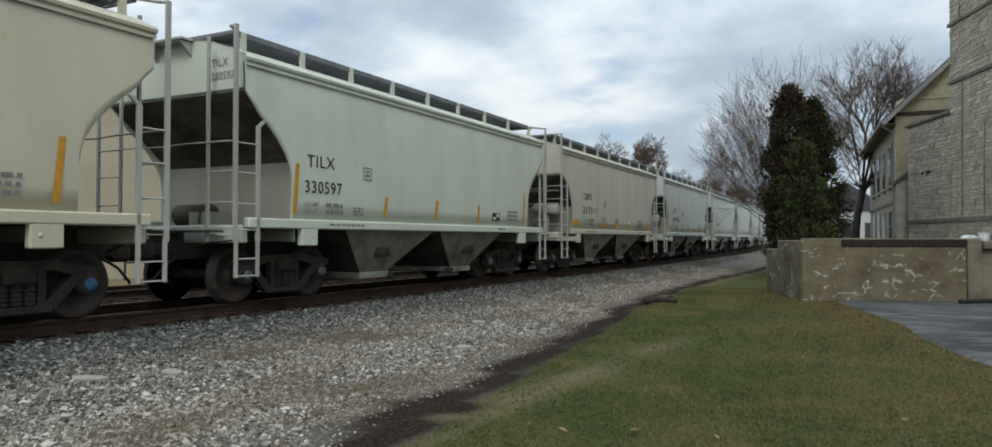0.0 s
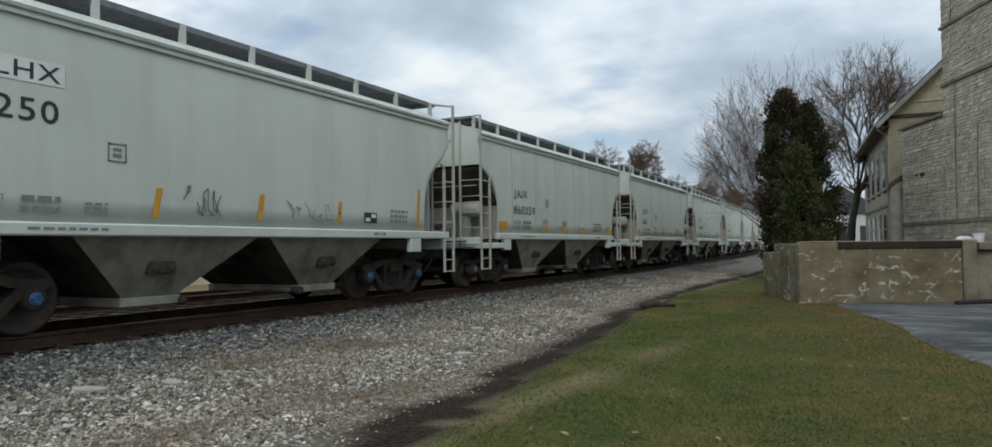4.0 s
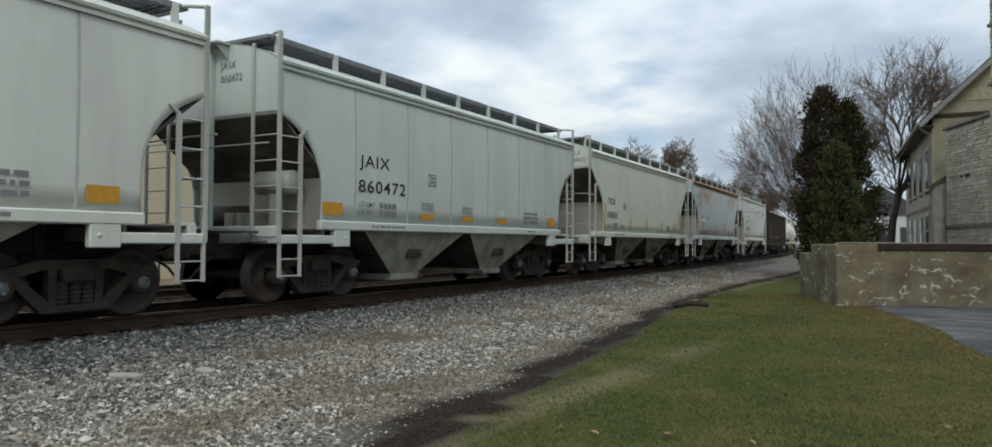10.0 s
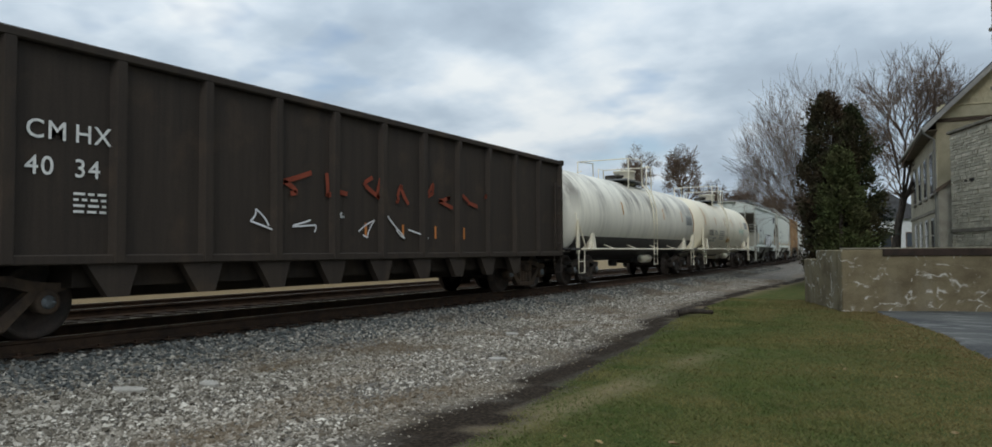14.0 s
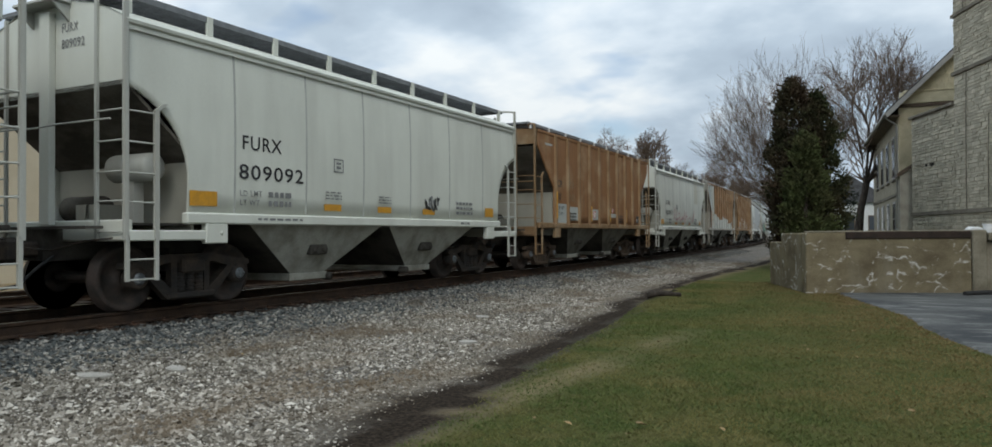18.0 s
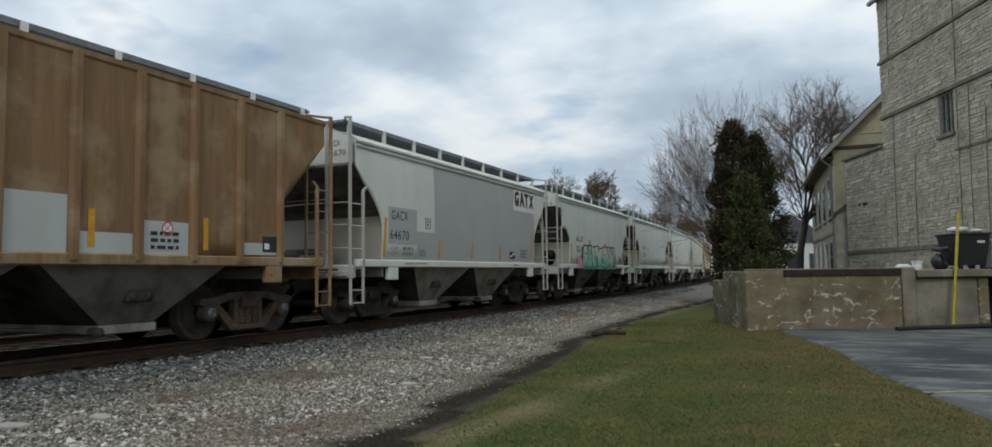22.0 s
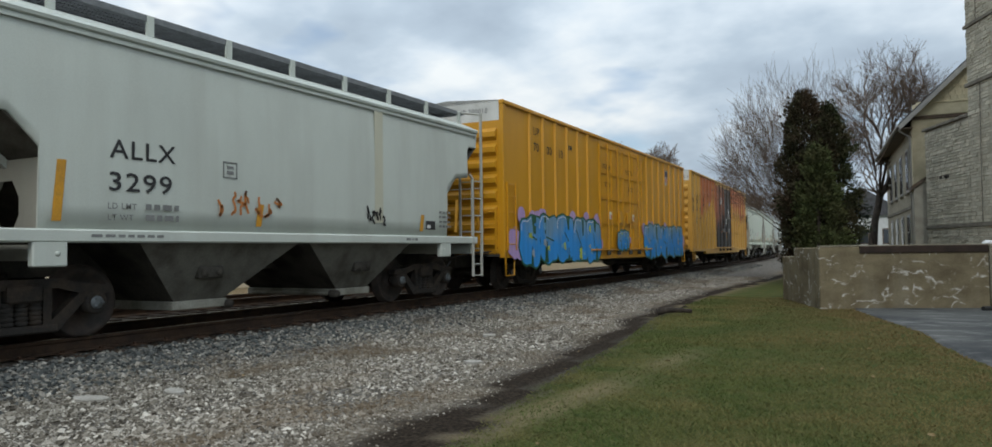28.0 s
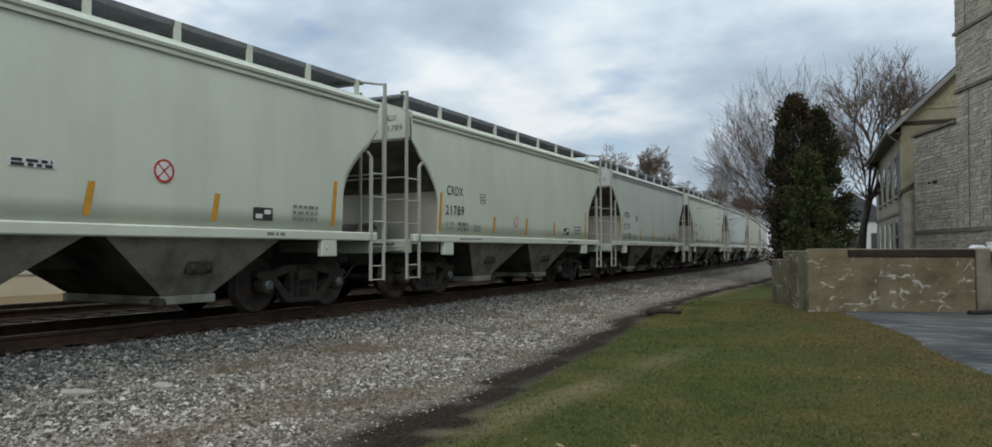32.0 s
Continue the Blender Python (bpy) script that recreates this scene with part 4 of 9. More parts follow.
def railway(offset, drop, label, near):
    base = tagged(new("rail_track"), label, "railway track", kind="structure")
    prof = [(-0.07, -0.18), (0.07, -0.18), (0.07, -0.165), (0.012, -0.145), (0.012, -0.05), (0.036, -0.035), (0.036, -0.004), (0.03, 0.0), (-0.03, 0.0), (-0.036, -0.004), (-0.036, -0.035), (-0.012, -0.05), (-0.012, -0.145), (-0.07, -0.165)]
    stations = [-60.0] + [float(s) for s in range(-20, 130, 5)] + [float(s) for s in range(130, 620, 15)]
    for side in (0.752, -0.752):
        g, hd = Geo(), Geo()
        ring = []
        for s in stations:
            x, y, a = track(s, offset + side)
            ring.append([(x + p * math.cos(a), y + p * math.sin(a), q + drop) for p, q in prof])
        k = len(prof)
        g.add([p for r in ring for p in r], [(i * k + j, i * k + (j + 1) % k, (i + 1) * k + (j + 1) % k, (i + 1) * k + j) for i in range(len(ring) - 1) for j in range(k)])
        rail = part("rail", g, RAIL, base)
        tops = [[(x + p * math.cos(a), y + p * math.sin(a), drop + 0.003) for p in (-0.026, 0.026)] for x, y, a in (track(s, offset + side) for s in stations)]
        hd.add([p for r in tops for p in r], [(2 * i, 2 * i + 1, 2 * i + 3, 2 * i + 2) for i in range(len(tops) - 1)])
        part("rail_head", hd, RAIL_TOP, rail)
    rnd = random.Random(5)
    shared = [Geo().box(-1.30, 1.30, -0.115, 0.115, -0.36, -0.178, 0.018).mesh("tie", TIE) for _ in range(1)]
    plate = Geo()
    for sd in (-0.752, 0.752):
        plate.box(sd - 0.18, sd + 0.18, -0.095, 0.095, -0.182, -0.168, 0.004)
        for q in (-0.1, 0.1):
            plate.box(sd + q - 0.018, sd + q + 0.018, -0.06, -0.025, -0.17, -0.135)
    plate_me = plate.mesh("tie_plate", PLATE)
    rest = Geo()
    s = -12.0
    while s < 110:
        x, y, a = track(s, offset + rnd.uniform(-0.04, 0.04))
        ang = a + radians(rnd.uniform(-0.8, 0.8))
        if near and -2 < s < 56:
            t = part("tie", shared[0], None, base, "", pose(x, y, drop + rnd.uniform(-0.012, 0.0), 0, 0, math.degrees(ang)))
            if s < 30:
                part("tie_plate", plate_me, None, t)
        else:
            c, sn = math.cos(ang), math.sin(ang)
            v = [(x + p * c - q * sn, y + p * sn + q * c, z + drop) for z in (-0.36, -0.18) for q in (-0.115, 0.115) for p in (-1.3, 1.3)]
            rest.add(v, [(0, 2, 3, 1), (4, 5, 7, 6), (0, 1, 5, 4), (2, 6, 7, 3), (0, 4, 6, 2), (1, 3, 7, 5)])
        s += 0.51
    tagged(part("far_ties", rest, TIE, base), kind="stuff")
    return base


railway(0.0, 0.0, "main railway track with dark wooden ties", True)
railway(-4.6, -0.03, "second railway track beyond the train", False)

# ---- loose stone ----
def stones(name, label, count, place, mat, seed):
    rnd = np.random.RandomState(seed)
    octa = np.array([(1, 0, 0), (-1, 0, 0), (0, 1, 0), (0, -1, 0), (0, 0, 1), (0, 0, -1)], float)
    tri = np.array([(0, 2, 4), (2, 1, 4), (1, 3, 4), (3, 0, 4), (2, 0, 5), (1, 2, 5), (3, 1, 5), (0, 3, 5)])
    spots = place(rnd, count)
    k = len(spots)
    v = octa[None] * (1 + rnd.uniform(-0.35, 0.35, (k, 6, 1))) + rnd.uniform(-0.28, 0.28, (k, 6, 3))
    v *= spots[:, 3, None, None] * np.stack([rnd.uniform(0.7, 1.25, k), rnd.uniform(0.7, 1.25, k), rnd.uniform(0.5, 0.85, k)], 1)[:, None]
    a = rnd.uniform(0, math.tau, k)
    tilt = rnd.uniform(-0.5, 0.5, k)
    z = v[..., 2] * np.cos(tilt)[:, None] + v[..., 0] * np.sin(tilt)[:, None]
    x0 = v[..., 0] * np.cos(tilt)[:, None] - v[..., 2] * np.sin(tilt)[:, None]
    x = x0 * np.cos(a)[:, None] - v[..., 1] * np.sin(a)[:, None]
    y = x0 * np.sin(a)[:, None] + v[..., 1] * np.cos(a)[:, None]
    out = np.stack([x, y, z], -1) + spots[:, None, :3]
    me = bpy.data.meshes.new(name)
    f = (tri[None] + (np.arange(k) * 6)[:, None, None]).reshape(-1, 3)
    me.from_pydata(out.reshape(-1, 3).tolist(), [], f.tolist())
    me.materials.append(mat)
    return thing(name, label, "gravel", kind="stuff", geo=me)


def lane_tone(n, l):
    """Darker towards the track, where old ballast lies among the gravel."""
    tc = n.new("ShaderNodeTexCoord")
    sp = n.new("ShaderNodeSeparateXYZ")
    l.new(tc.outputs["Object"], sp.inputs[0])
    wob = n.new("ShaderNodeMath")
    wob.operation = "MULTIPLY_ADD"
    wob.inputs[1].default_value = 3.0
    l.new(noise_node(n, l, 0.8, detail=4.0, shift=11.0), wob.inputs[0])
    l.new(sp.outputs[0], wob.inputs[2])
    mp = n.new("ShaderNodeMapRange")
    mp.inputs[1].default_value, mp.inputs[2].default_value = -6.9, -4.3
    l.new(wob.outputs[0], mp.inputs[0])
    return ramp(n, l, mp.outputs[0], [(0.0, (0.75, 0.74, 0.70)), (1.0, (1.04, 1.0, 0.94))])


def stone_mat(name, stops, soil=None):
    m, n, l, b = material(name)
    geo = n.new("ShaderNodeNewGeometry")
    c = ramp(n, l, geo.outputs["Random Per Island"], stops)
    if soil:
        wide = noise_node(n, l, 0.75, (1.0, 0.6, 1.0), detail=5.0, shift=4.0)
        c = mixed(n, l, ramp(n, l, wide, [(0.47, 0.0), (0.62, 0.7)]), c, soil)
        c = mixed(n, l, 1.0, c, lane_tone(n, l), "MULTIPLY")
    gr = noise_node(n, l, 90.0, detail=2.0)
    c = mixed(n, l, 1.0, c, ramp(n, l, gr, [(0.3, 0.75), (0.7, 1.0)]), "MULTIPLY")
    l.new(c, b.inputs["Base Color"])
    b.inputs["Roughness"].default_value = 0.95
    b.inputs["Specular IOR Level"].default_value = 0.12
    return m


BALLAST = stone_mat("blue_grey_ballast", [(0.0, (0.045, 0.052, 0.056)), (0.4, (0.105, 0.117, 0.122)), (0.75, (0.19, 0.20, 0.20)), (0.92, (0.33, 0.32, 0.295)), (1.0, (0.50, 0.49, 0.465))], (0.12, 0.10, 0.08))
GRAVEL = stone_mat("mixed_gravel", [(0.0, (0.065, 0.058, 0.048)), (0.3, (0.16, 0.148, 0.127)), (0.6, (0.275, 0.26, 0.23)), (0.86, (0.42, 0.405, 0.37)), (1.0, (0.68, 0.665, 0.62))], (0.15, 0.115, 0.078))


def shoulder(rnd, count):
    s = 1.5 + 58 * rnd.uniform(0, 1, count) ** 1.9
    d = rnd.uniform(1.22, 2.25, count) + rnd.normal(0, 0.15, count)
    out = []
    for q, o in zip(s, d):
        x, y, a = track(q, o)
        r = rnd.uniform(0.018, 0.042)
        out.append((x, y, ground_z(x, y) + r * 0.2, r))
    return np.array(out)


def cribs(rnd, count):
    s = 1.0 + 50 * rnd.uniform(0, 1, count) ** 1.7
    d = rnd.uniform(-3.2, 1.3, count)
    out = []
    for q, o in zip(s, d):
        x, y, a = track(q, o)
        r = rnd.uniform(0.018, 0.036)
        out.append((x, y, ground_z(x, y) + r * 0.1, r))
    return np.array(out)


def yard(rnd, count):
    y = 3.0 + 36 * rnd.uniform(0, 1, count) ** 1.8
    f = rnd.uniform(0, 1, count)
    out = []
    for q, u in zip(y, f):
        a, b = track_x(q) + 1.8, edge_x(q) - 0.05
        x = a + (b - a) * u
        bare = noise.noise(Vector((x * 0.7, q * 0.45, 8)))
        rim = edge_x(q) + 0.22 * noise.noise(Vector((x * 0.9, q * 0.9, 3))) - x
        if bare > 0.3 and rnd.uniform() < 0.45 or rnd.uniform() < max(1.32 - rim * 1.3, 0.35 - rim * 0.12):
            continue
        big = rnd.uniform() < 0.10 and rim > 0.8
        r = rnd.uniform(0.022, 0.042) if big else rnd.uniform(0.009, 0.023) * min(1.0, 0.6 + rim * 0.3)
        out.append((x, q, ground_z(x, q) + r * 0.15, r))
    return np.array(out)


stones("track_ballast", "blue-grey crushed stone ballast along the track", 22000, shoulder, BALLAST, 1)
stones("track_ballast", "dark stone ballast between the ties", 9000, cribs, stone_mat("dark_ballast", [(0.0, (0.03, 0.028, 0.025)), (0.6, (0.08, 0.075, 0.068)), (1.0, (0.17, 0.16, 0.15))]), 2)
stones("gravel", "pale mixed gravel of the trackside lane", 140000, yard, GRAVEL, 3)
SLAB = stained("pale_limestone_slab", (0.42, 0.405, 0.365), (0.30, 0.285, 0.25), 0.9, 6.0)
for x, y, w, d, a in ((-7.36, 4.95, 0.20, 0.11, 20), (-6.9, 5.6, 0.16, 0.09, -15), (-4.9, 8.6, 0.12, 0.09, 40), (-6.2, 11.4, 0.12, 0.1, 10)):
    z = ground_z(x, y)
    flat_stone = Geo().add([(w * math.cos(t) * (1 + 0.15 * math.sin(3 * t)), d * math.sin(t), h) for h in (0, 0.045) for t in [k * math.tau / 9 for k in range(9)]],
                           [tuple(range(9))[::-1], tuple(range(9, 18))] + [(k, (k + 1) % 9, 9 + (k + 1) % 9, 9 + k) for k in range(9)])
    thing("flat_stone", "flat pale stone lying in the gravel", "stone", "flat stones", pose(x, y, z - 0.01, 3, 2, a), geo=flat_stone, mat=SLAB)

# ---- grass blades, leaves, a fallen branch ----
def blades(count, seed):
    rnd = np.random.RandomState(seed)
    y = 3.0 + 21 * rnd.uniform(0, 1, count) ** 1.75
    pts = []
    for q in y:
        e = edge_x(q) + 0.02
        right = min(6.0, 1.0 + q * 0.45)
        x = e + (right - e) * rnd.uniform()
        pts.append((x, q))
    v, f = [], []
    k = 0
    for x, q in pts:
        if x > 0.55 and asphalt_at(x, q):
            continue
        if -1.75 < x and wall_front(x, q) > -0.05:
            continue
        patch = noise.noise(Vector((x * 0.5, q * 0.5, 2)))
        if q < 12 and abs(x - worn_x(q)) < 0.26 and rnd.uniform() < 0.6 + 0.4 * noise.noise(Vector((x, q * 0.6, 1))):
            continue
        h = (0.014 + 0.022 * rnd.uniform()) * (1.0 + 0.5 * patch)
        a = rnd.uniform(0, math.tau)
        w = 0.003 + 0.003 * rnd.uniform() + 0.0005 * q
        z = ground_z(x, q) - 0.004
        lx, ly = rnd.normal(0, 0.034), rnd.normal(0, 0.034)
        c, s = math.cos(a) * w, math.sin(a) * w
        v += [(x - c, q - s, z), (x + c, q + s, z), (x + lx, q + ly, z + h)]
        f.append((k, k + 1, k + 2))
        k += 3
    me = bpy.data.meshes.new("grass")
    me.from_pydata(v, [], f)
    return me


DOCK = Vector((-1.61, 19.95))
UX, UY = math.cos(radians(20.5)), math.sin(radians(20.5))


def wall_front(x, y):
    """Metres behind the front of the loading dock."""
    return -(x - DOCK.x) * UY + (y - DOCK.y) * UX


def asphalt_at(x, y):
    return x > asphalt_edge(y) - 0.02


m, n, l, b = material("grass_blades")
geo_n = n.new("ShaderNodeNewGeometry")
c = ramp(n, l, geo_n.outputs["Random Per Island"], [(0.0, (0.066, 0.090, 0.026)), (0.45, (0.086, 0.115, 0.033)), (0.8, (0.118, 0.136, 0.046)), (1.0, (0.19, 0.17, 0.078))])
big = noise_node(n, l, 0.9, detail=4.0)
c = mixed(n, l, ramp(n, l, big, [(0.40, 0.0), (0.58, 0.85)]), c, (0.185, 0.160, 0.062))
c = mixed(n, l, ramp(n, l, noise_node(n, l, 0.45, detail=5.0, shift=7.0), [(0.46, 0.0), (0.62, 0.7)]), c, (0.068, 0.110, 0.029))
c = mixed(n, l, ramp(n, l, noise_node(n, l, 3.5, detail=4.0, shift=2.0), [(0.56, 0.0), (0.74, 0.5)]), c, (0.20, 0.165, 0.085))
gtc = n.new("ShaderNodeTexCoord")
gsp = n.new("ShaderNodeSeparateXYZ")
l.new(gtc.outputs["Object"], gsp.inputs[0])
gmr = n.new("ShaderNodeMapRange")
# drier towards the asphalt, whose edge runs across the lawn
gad = n.new("ShaderNodeMath")
gad.operation = "MULTIPLY_ADD"
gad.inputs[1].default_value = 0.23
l.new(gsp.outputs[1], gad.inputs[0])
l.new(gsp.outputs[0], gad.inputs[2])
gmr.inputs[1].default_value, gmr.inputs[2].default_value = 0.5, 3.5
l.new(gad.outputs[0], gmr.inputs[0])
dry = mixed(n, l, 1.0, ramp(n, l, noise_node(n, l, 1.6, detail=5.0, shift=9.0), [(0.34, 0.35), (0.56, 1.0)]), gmr.outputs[0], "MULTIPLY")
c = mixed(n, l, dry, c, (0.20, 0.145, 0.068))
l.new(c, b.inputs["Base Color"])
b.inputs["Roughness"].default_value = 0.9
b.inputs["Specular IOR Level"].default_value = 0.1
thin = n.new("ShaderNodeBsdfTranslucent")
l.new(c, thin.inputs["Color"])
leafy = n.new("ShaderNodeMixShader")
leafy.inputs[0].default_value = 0.32
l.new(b.outputs[0], leafy.inputs[1])
l.new(thin.outputs[0], leafy.inputs[2])
l.new(leafy.outputs[0], n["Material Output"].inputs["Surface"])
BLADE = m
grass_me = blades(300000, 7)
grass_me.materials.append(BLADE)
thing("grass", "short mown autumn grass, partly yellowed", "grass", kind="stuff", geo=grass_me)

LEAF = stained("dry_leaf", (0.30, 0.19, 0.08), (0.42, 0.32, 0.18), 0.8, 30.0, each=0.4)
rnd = random.Random(11)
leaf_me = Geo().add([(-0.05, 0, 0), (-0.015, -0.028, 0.010), (0.03, -0.022, 0.014), (0.055, 0, 0.004), (0.03, 0.024, 0.016), (-0.015, 0.03, 0.008), (0, 0, 0.0)], [(0, 1, 6), (1, 2, 6), (2, 3, 6), (3, 4, 6), (4, 5, 6), (5, 0, 6)]).mesh("fallen_leaf", LEAF)
spots = [(-1.67, 5.63)] + [(rnd.uniform(-3.0, 1.2), 4 + 12 * rnd.random() ** 1.5) for _ in range(34)] + [(rnd.uniform(-8, -3.5), 4 + 10 * rnd.random()) for _ in range(18)]
for k, (x, y) in enumerate(spots):
    ob = thing("fallen_leaf", "dry brown fallen leaf on the grass" if x > -3 else "dry brown fallen leaf on the gravel", "leaf", "fallen leaves", geo=leaf_me)
    s = 1.25 if k == 0 else rnd.uniform(0.35, 0.75)
    ob.matrix_world = pose(x, y, ground_z(x, y) + 0.03 * (x > edge_x(y)) + 0.008, rnd.uniform(-25, 25), rnd.uniform(-25, 25), rnd.uniform(0, 360)) @ Matrix.Scale(s, 4)
WOOD_DARK = stained("wet_dark_wood", (0.03, 0.024, 0.02), (0.06, 0.05, 0.04), 0.8, 10.0)
log = thing("fallen_branch", "dark broken branch lying at the lawn's edge", "branch", m=pose(-4.42, 16.95, -0.44, 0, 0, 24) @ Matrix.Diagonal((0.78, 1.3, 1.5, 1)))
part("stem", Geo().tube([(-0.5, 0, 0.02), (-0.2, 0.02, 0.05), (0.15, -0.02, 0.05), (0.5, 0.03, 0.03)], 0.05, 8, r_end=0.03), WOOD_DARK, log)
part("twig", Geo().tube([(0.1, 0, 0.05), (0.3, 0.12, 0.10), (0.45, 0.2, 0.08)], 0.018, 6, r_end=0.008), WOOD_DARK, log)

# ---- asphalt yard ----
m, n, l, b = material("patched_asphalt")
wide = ramp(n, l, noise_node(n, l, 0.34, (1, 1, 1), detail=5.0, shift=3.0), [(0.38, 0.0), (0.56, 1.0)])
scuff = ramp(n, l, noise_node(n, l, 1.7, (0.45, 1.2, 1), detail=8.0, rough=0.7, shift=1.0), [(0.51, 0.0), (0.63, 0.75)])
grit = noise_node(n, l, 55.0, detail=3.0)
col = mixed(n, l, wide, (0.047, 0.051, 0.054), (0.105, 0.107, 0.103))
col = mixed(n, l, scuff, col, (0.25, 0.252, 0.24))
col = mixed(n, l, 1.0, col, ramp(n, l, grit, [(0.3, 0.6), (0.7, 1.1)]), "MULTIPLY")
l.new(col, b.inputs["Base Color"])
b.inputs["Roughness"].default_value = 0.85
b.inputs["Specular IOR Level"].default_value = 0.2
bump(n, l, b, grit, 0.4, 0.006)
ASPHALT = m
LINE = stained("worn_line_paint", (0.42, 0.40, 0.28), (0.16, 0.155, 0.12), 0.8, 7.0)
yv = [float(v) for v in np.arange(-20, 27, 0.4)]
g = Geo()
av = []
for y in yv:
    e = asphalt_edge(y) + 0.05 * noise.noise(Vector((y * 1.7, 0, 4))) + 0.03 * noise.noise(Vector((y * 6, 0, 4)))
    for k, x in enumerate((e, e + 0.08, e + 0.5, e + 3, 30.0)):
        av.append((x, y, -0.52 if k == 0 else -0.478))
g.add(av, [(5 * j + i, 5 * j + i + 1, 5 * j + i + 6, 5 * j + i + 5) for j in range(len(yv) - 1) for i in range(4)])
yard_ob = thing("pavement", "dark patched asphalt yard", "pavement", kind="structure", geo=g, mat=ASPHALT)
for (x0, y0), (x1, y1) in (((1.24, 10.43), (5.8, 12.6)), ((3.12, 20.5), (4.6, 16.9))):
    d = Vector((x1 - x0, y1 - y0)).normalized()
    p = Vector((-d.y, d.x)) * 0.05
    part("painted_line", Geo().add([(x0 - p.x, y0 - p.y, -0.473), (x1 - p.x, y1 - p.y, -0.473), (x1 + p.x, y1 + p.y, -0.473), (x0 + p.x, y0 + p.y, -0.473)], [(0, 1, 2, 3)]), LINE, yard_ob)

# ---- concrete loading dock ----
m, n, l, b = material("cracked_old_concrete")
blot = noise_node(n, l, 1.1, (1, 1, 1.4), detail=8.0, rough=0.65)
fine = noise_node(n, l, 30.0, detail=4.0)
col = mixed(n, l, ramp(n, l, blot, [(0.36, 0.0), (0.68, 1.0)]), (0.225, 0.188, 0.118), (0.12, 0.097, 0.06))
wet = noise_node(n, l, 0.9, (1.6, 1.6, 0.3), detail=5.0, shift=5.0)
col = mixed(n, l, ramp(n, l, wet, [(0.54, 0.0), (0.74, 0.6)]), col, (0.25, 0.222, 0.165))
warp = n.new("ShaderNodeTexNoise")
warp.inputs["Scale"].default_value = 1.7
tc1 = n.new("ShaderNodeTexCoord")
l.new(tc1.outputs["Object"], warp.inputs[0])
add = n.new("ShaderNodeVectorMath")
add.operation = "MULTIPLY_ADD"
add.inputs[1].default_value = (0.9, 0.9, 1.4)
l.new(warp.outputs["Color"], add.inputs[0])
l.new(tc1.outputs["Object"], add.inputs[2])
vor = n.new("ShaderNodeTexVoronoi")
vor.feature = "DISTANCE_TO_EDGE"
vor.inputs["Scale"].default_value = 1.6
l.new(add.outputs[0], vor.inputs["Vector"])
crack = ramp(n, l, vor.outputs["Distance"], [(0.0, 1.0), (0.02, 0.7), (0.07, 0.0)])
where = ramp(n, l, noise_node(n, l, 2.2, (0.6, 0.6, 1.8), detail=6.0, rough=0.75, shift=2.0), [(0.50, 0.0), (0.61, 1.0)])
cm = n.new("ShaderNodeMath")
cm.operation = "MULTIPLY"
l.new(crack, cm.inputs[0])
l.new(where, cm.inputs[1])
col = mixed(n, l, cm.outputs[0], col, (0.60, 0.58, 0.52))
col = mixed(n, l, 1.0, col, ramp(n, l, fine, [(0.3, 0.8), (0.7, 1.0)]), "MULTIPLY")
l.new(col, b.inputs["Base Color"])
b.inputs["Roughness"].default_value = 0.95
b.inputs["Specular IOR Level"].default_value = 0.12
bump(n, l, b, fine, 0.35, 0.008)
CONCRETE = m
CONCRETE_PALE = stained("pale_concrete", (0.27, 0.245, 0.185), (0.17, 0.15, 0.108), 0.95, 1.5, fine=30)
STEEL_BAND = stained("rusted_steel_edge", (0.055, 0.038, 0.03), (0.03, 0.024, 0.02), 0.8, 3.0)
SHADE_AND_GRILLE = stained("recess_shade_and_grille", (0.03, 0.026, 0.022), (0.05, 0.042, 0.035), 0.9, 3.0, (1, 1, 0.3))

dock_m = Matrix.Translation((DOCK.x, DOCK.y, 0)) @ Matrix.Rotation(radians(20.5), 4, "Z")
dock = tagged(new("wall_dock"), "old cracked concrete loading dock wall", "wall", kind="structure")
dock.matrix_world = dock_m
part("wall_panel", Geo().box(0, 3.88, 0, 0.35, -0.6, 1.02, 0.025), CONCRETE, dock)
part("wall_panel", Geo().box(4.22, 5.75, 0.02, 0.35, -0.6, 0.78, 0.02), CONCRETE_PALE, dock)
part("wall_panel", Geo().box(5.75, 6.0, -0.02, 0.4, -0.6, 0.78, 0.02), CONCRETE, dock)
part("wall_panel", Geo().box(8.2, 16, 0.0, 0.4, -0.6, 0.78, 0.02), CONCRETE_PALE, dock)
part("pier", Geo().box(3.885, 4.22, -0.05, 0.4, -0.6, 1.06, 0.03), CONCRETE_PALE, dock)
# near-black sheet across the recess, painting the shade inside it
part("recess_boards", Geo().box(6.0, 8.2, 0.9, 0.96, -0.6, 0.8), SHADE_AND_GRILLE, dock)
part("side_wall", Geo().box(0.0, 0.35, 0.36, 2.3, -0.6, 1.01, 0.02), CONCRETE, dock)
part("side_wall", Geo().box(0.03, 0.38, 2.31, 3.74, -0.6, 0.76, 0.02), CONCRETE, dock)
part("dock_slab", Geo().box(0.36, 16, 0.36, 3.7, 0.80, 0.985, 0.0).box(2.3, 16, 3.7, 11.2, 0.80, 0.985, 0.0).box(4.23, 16, -0.12, 0.355, 0.80, 0.99, 0.02), CONCRETE_PALE, dock)
part("steel_edge", Geo().box(0.95, 3.86, -0.035, 0.10, 0.86, 1.035, 0.01), STEEL_BAND, dock)
part("steel_edge_cap", Geo().box(0.02, 3.86, 0.0, 0.2, 1.026, 1.06, 0.008), CONCRETE_PALE, dock)


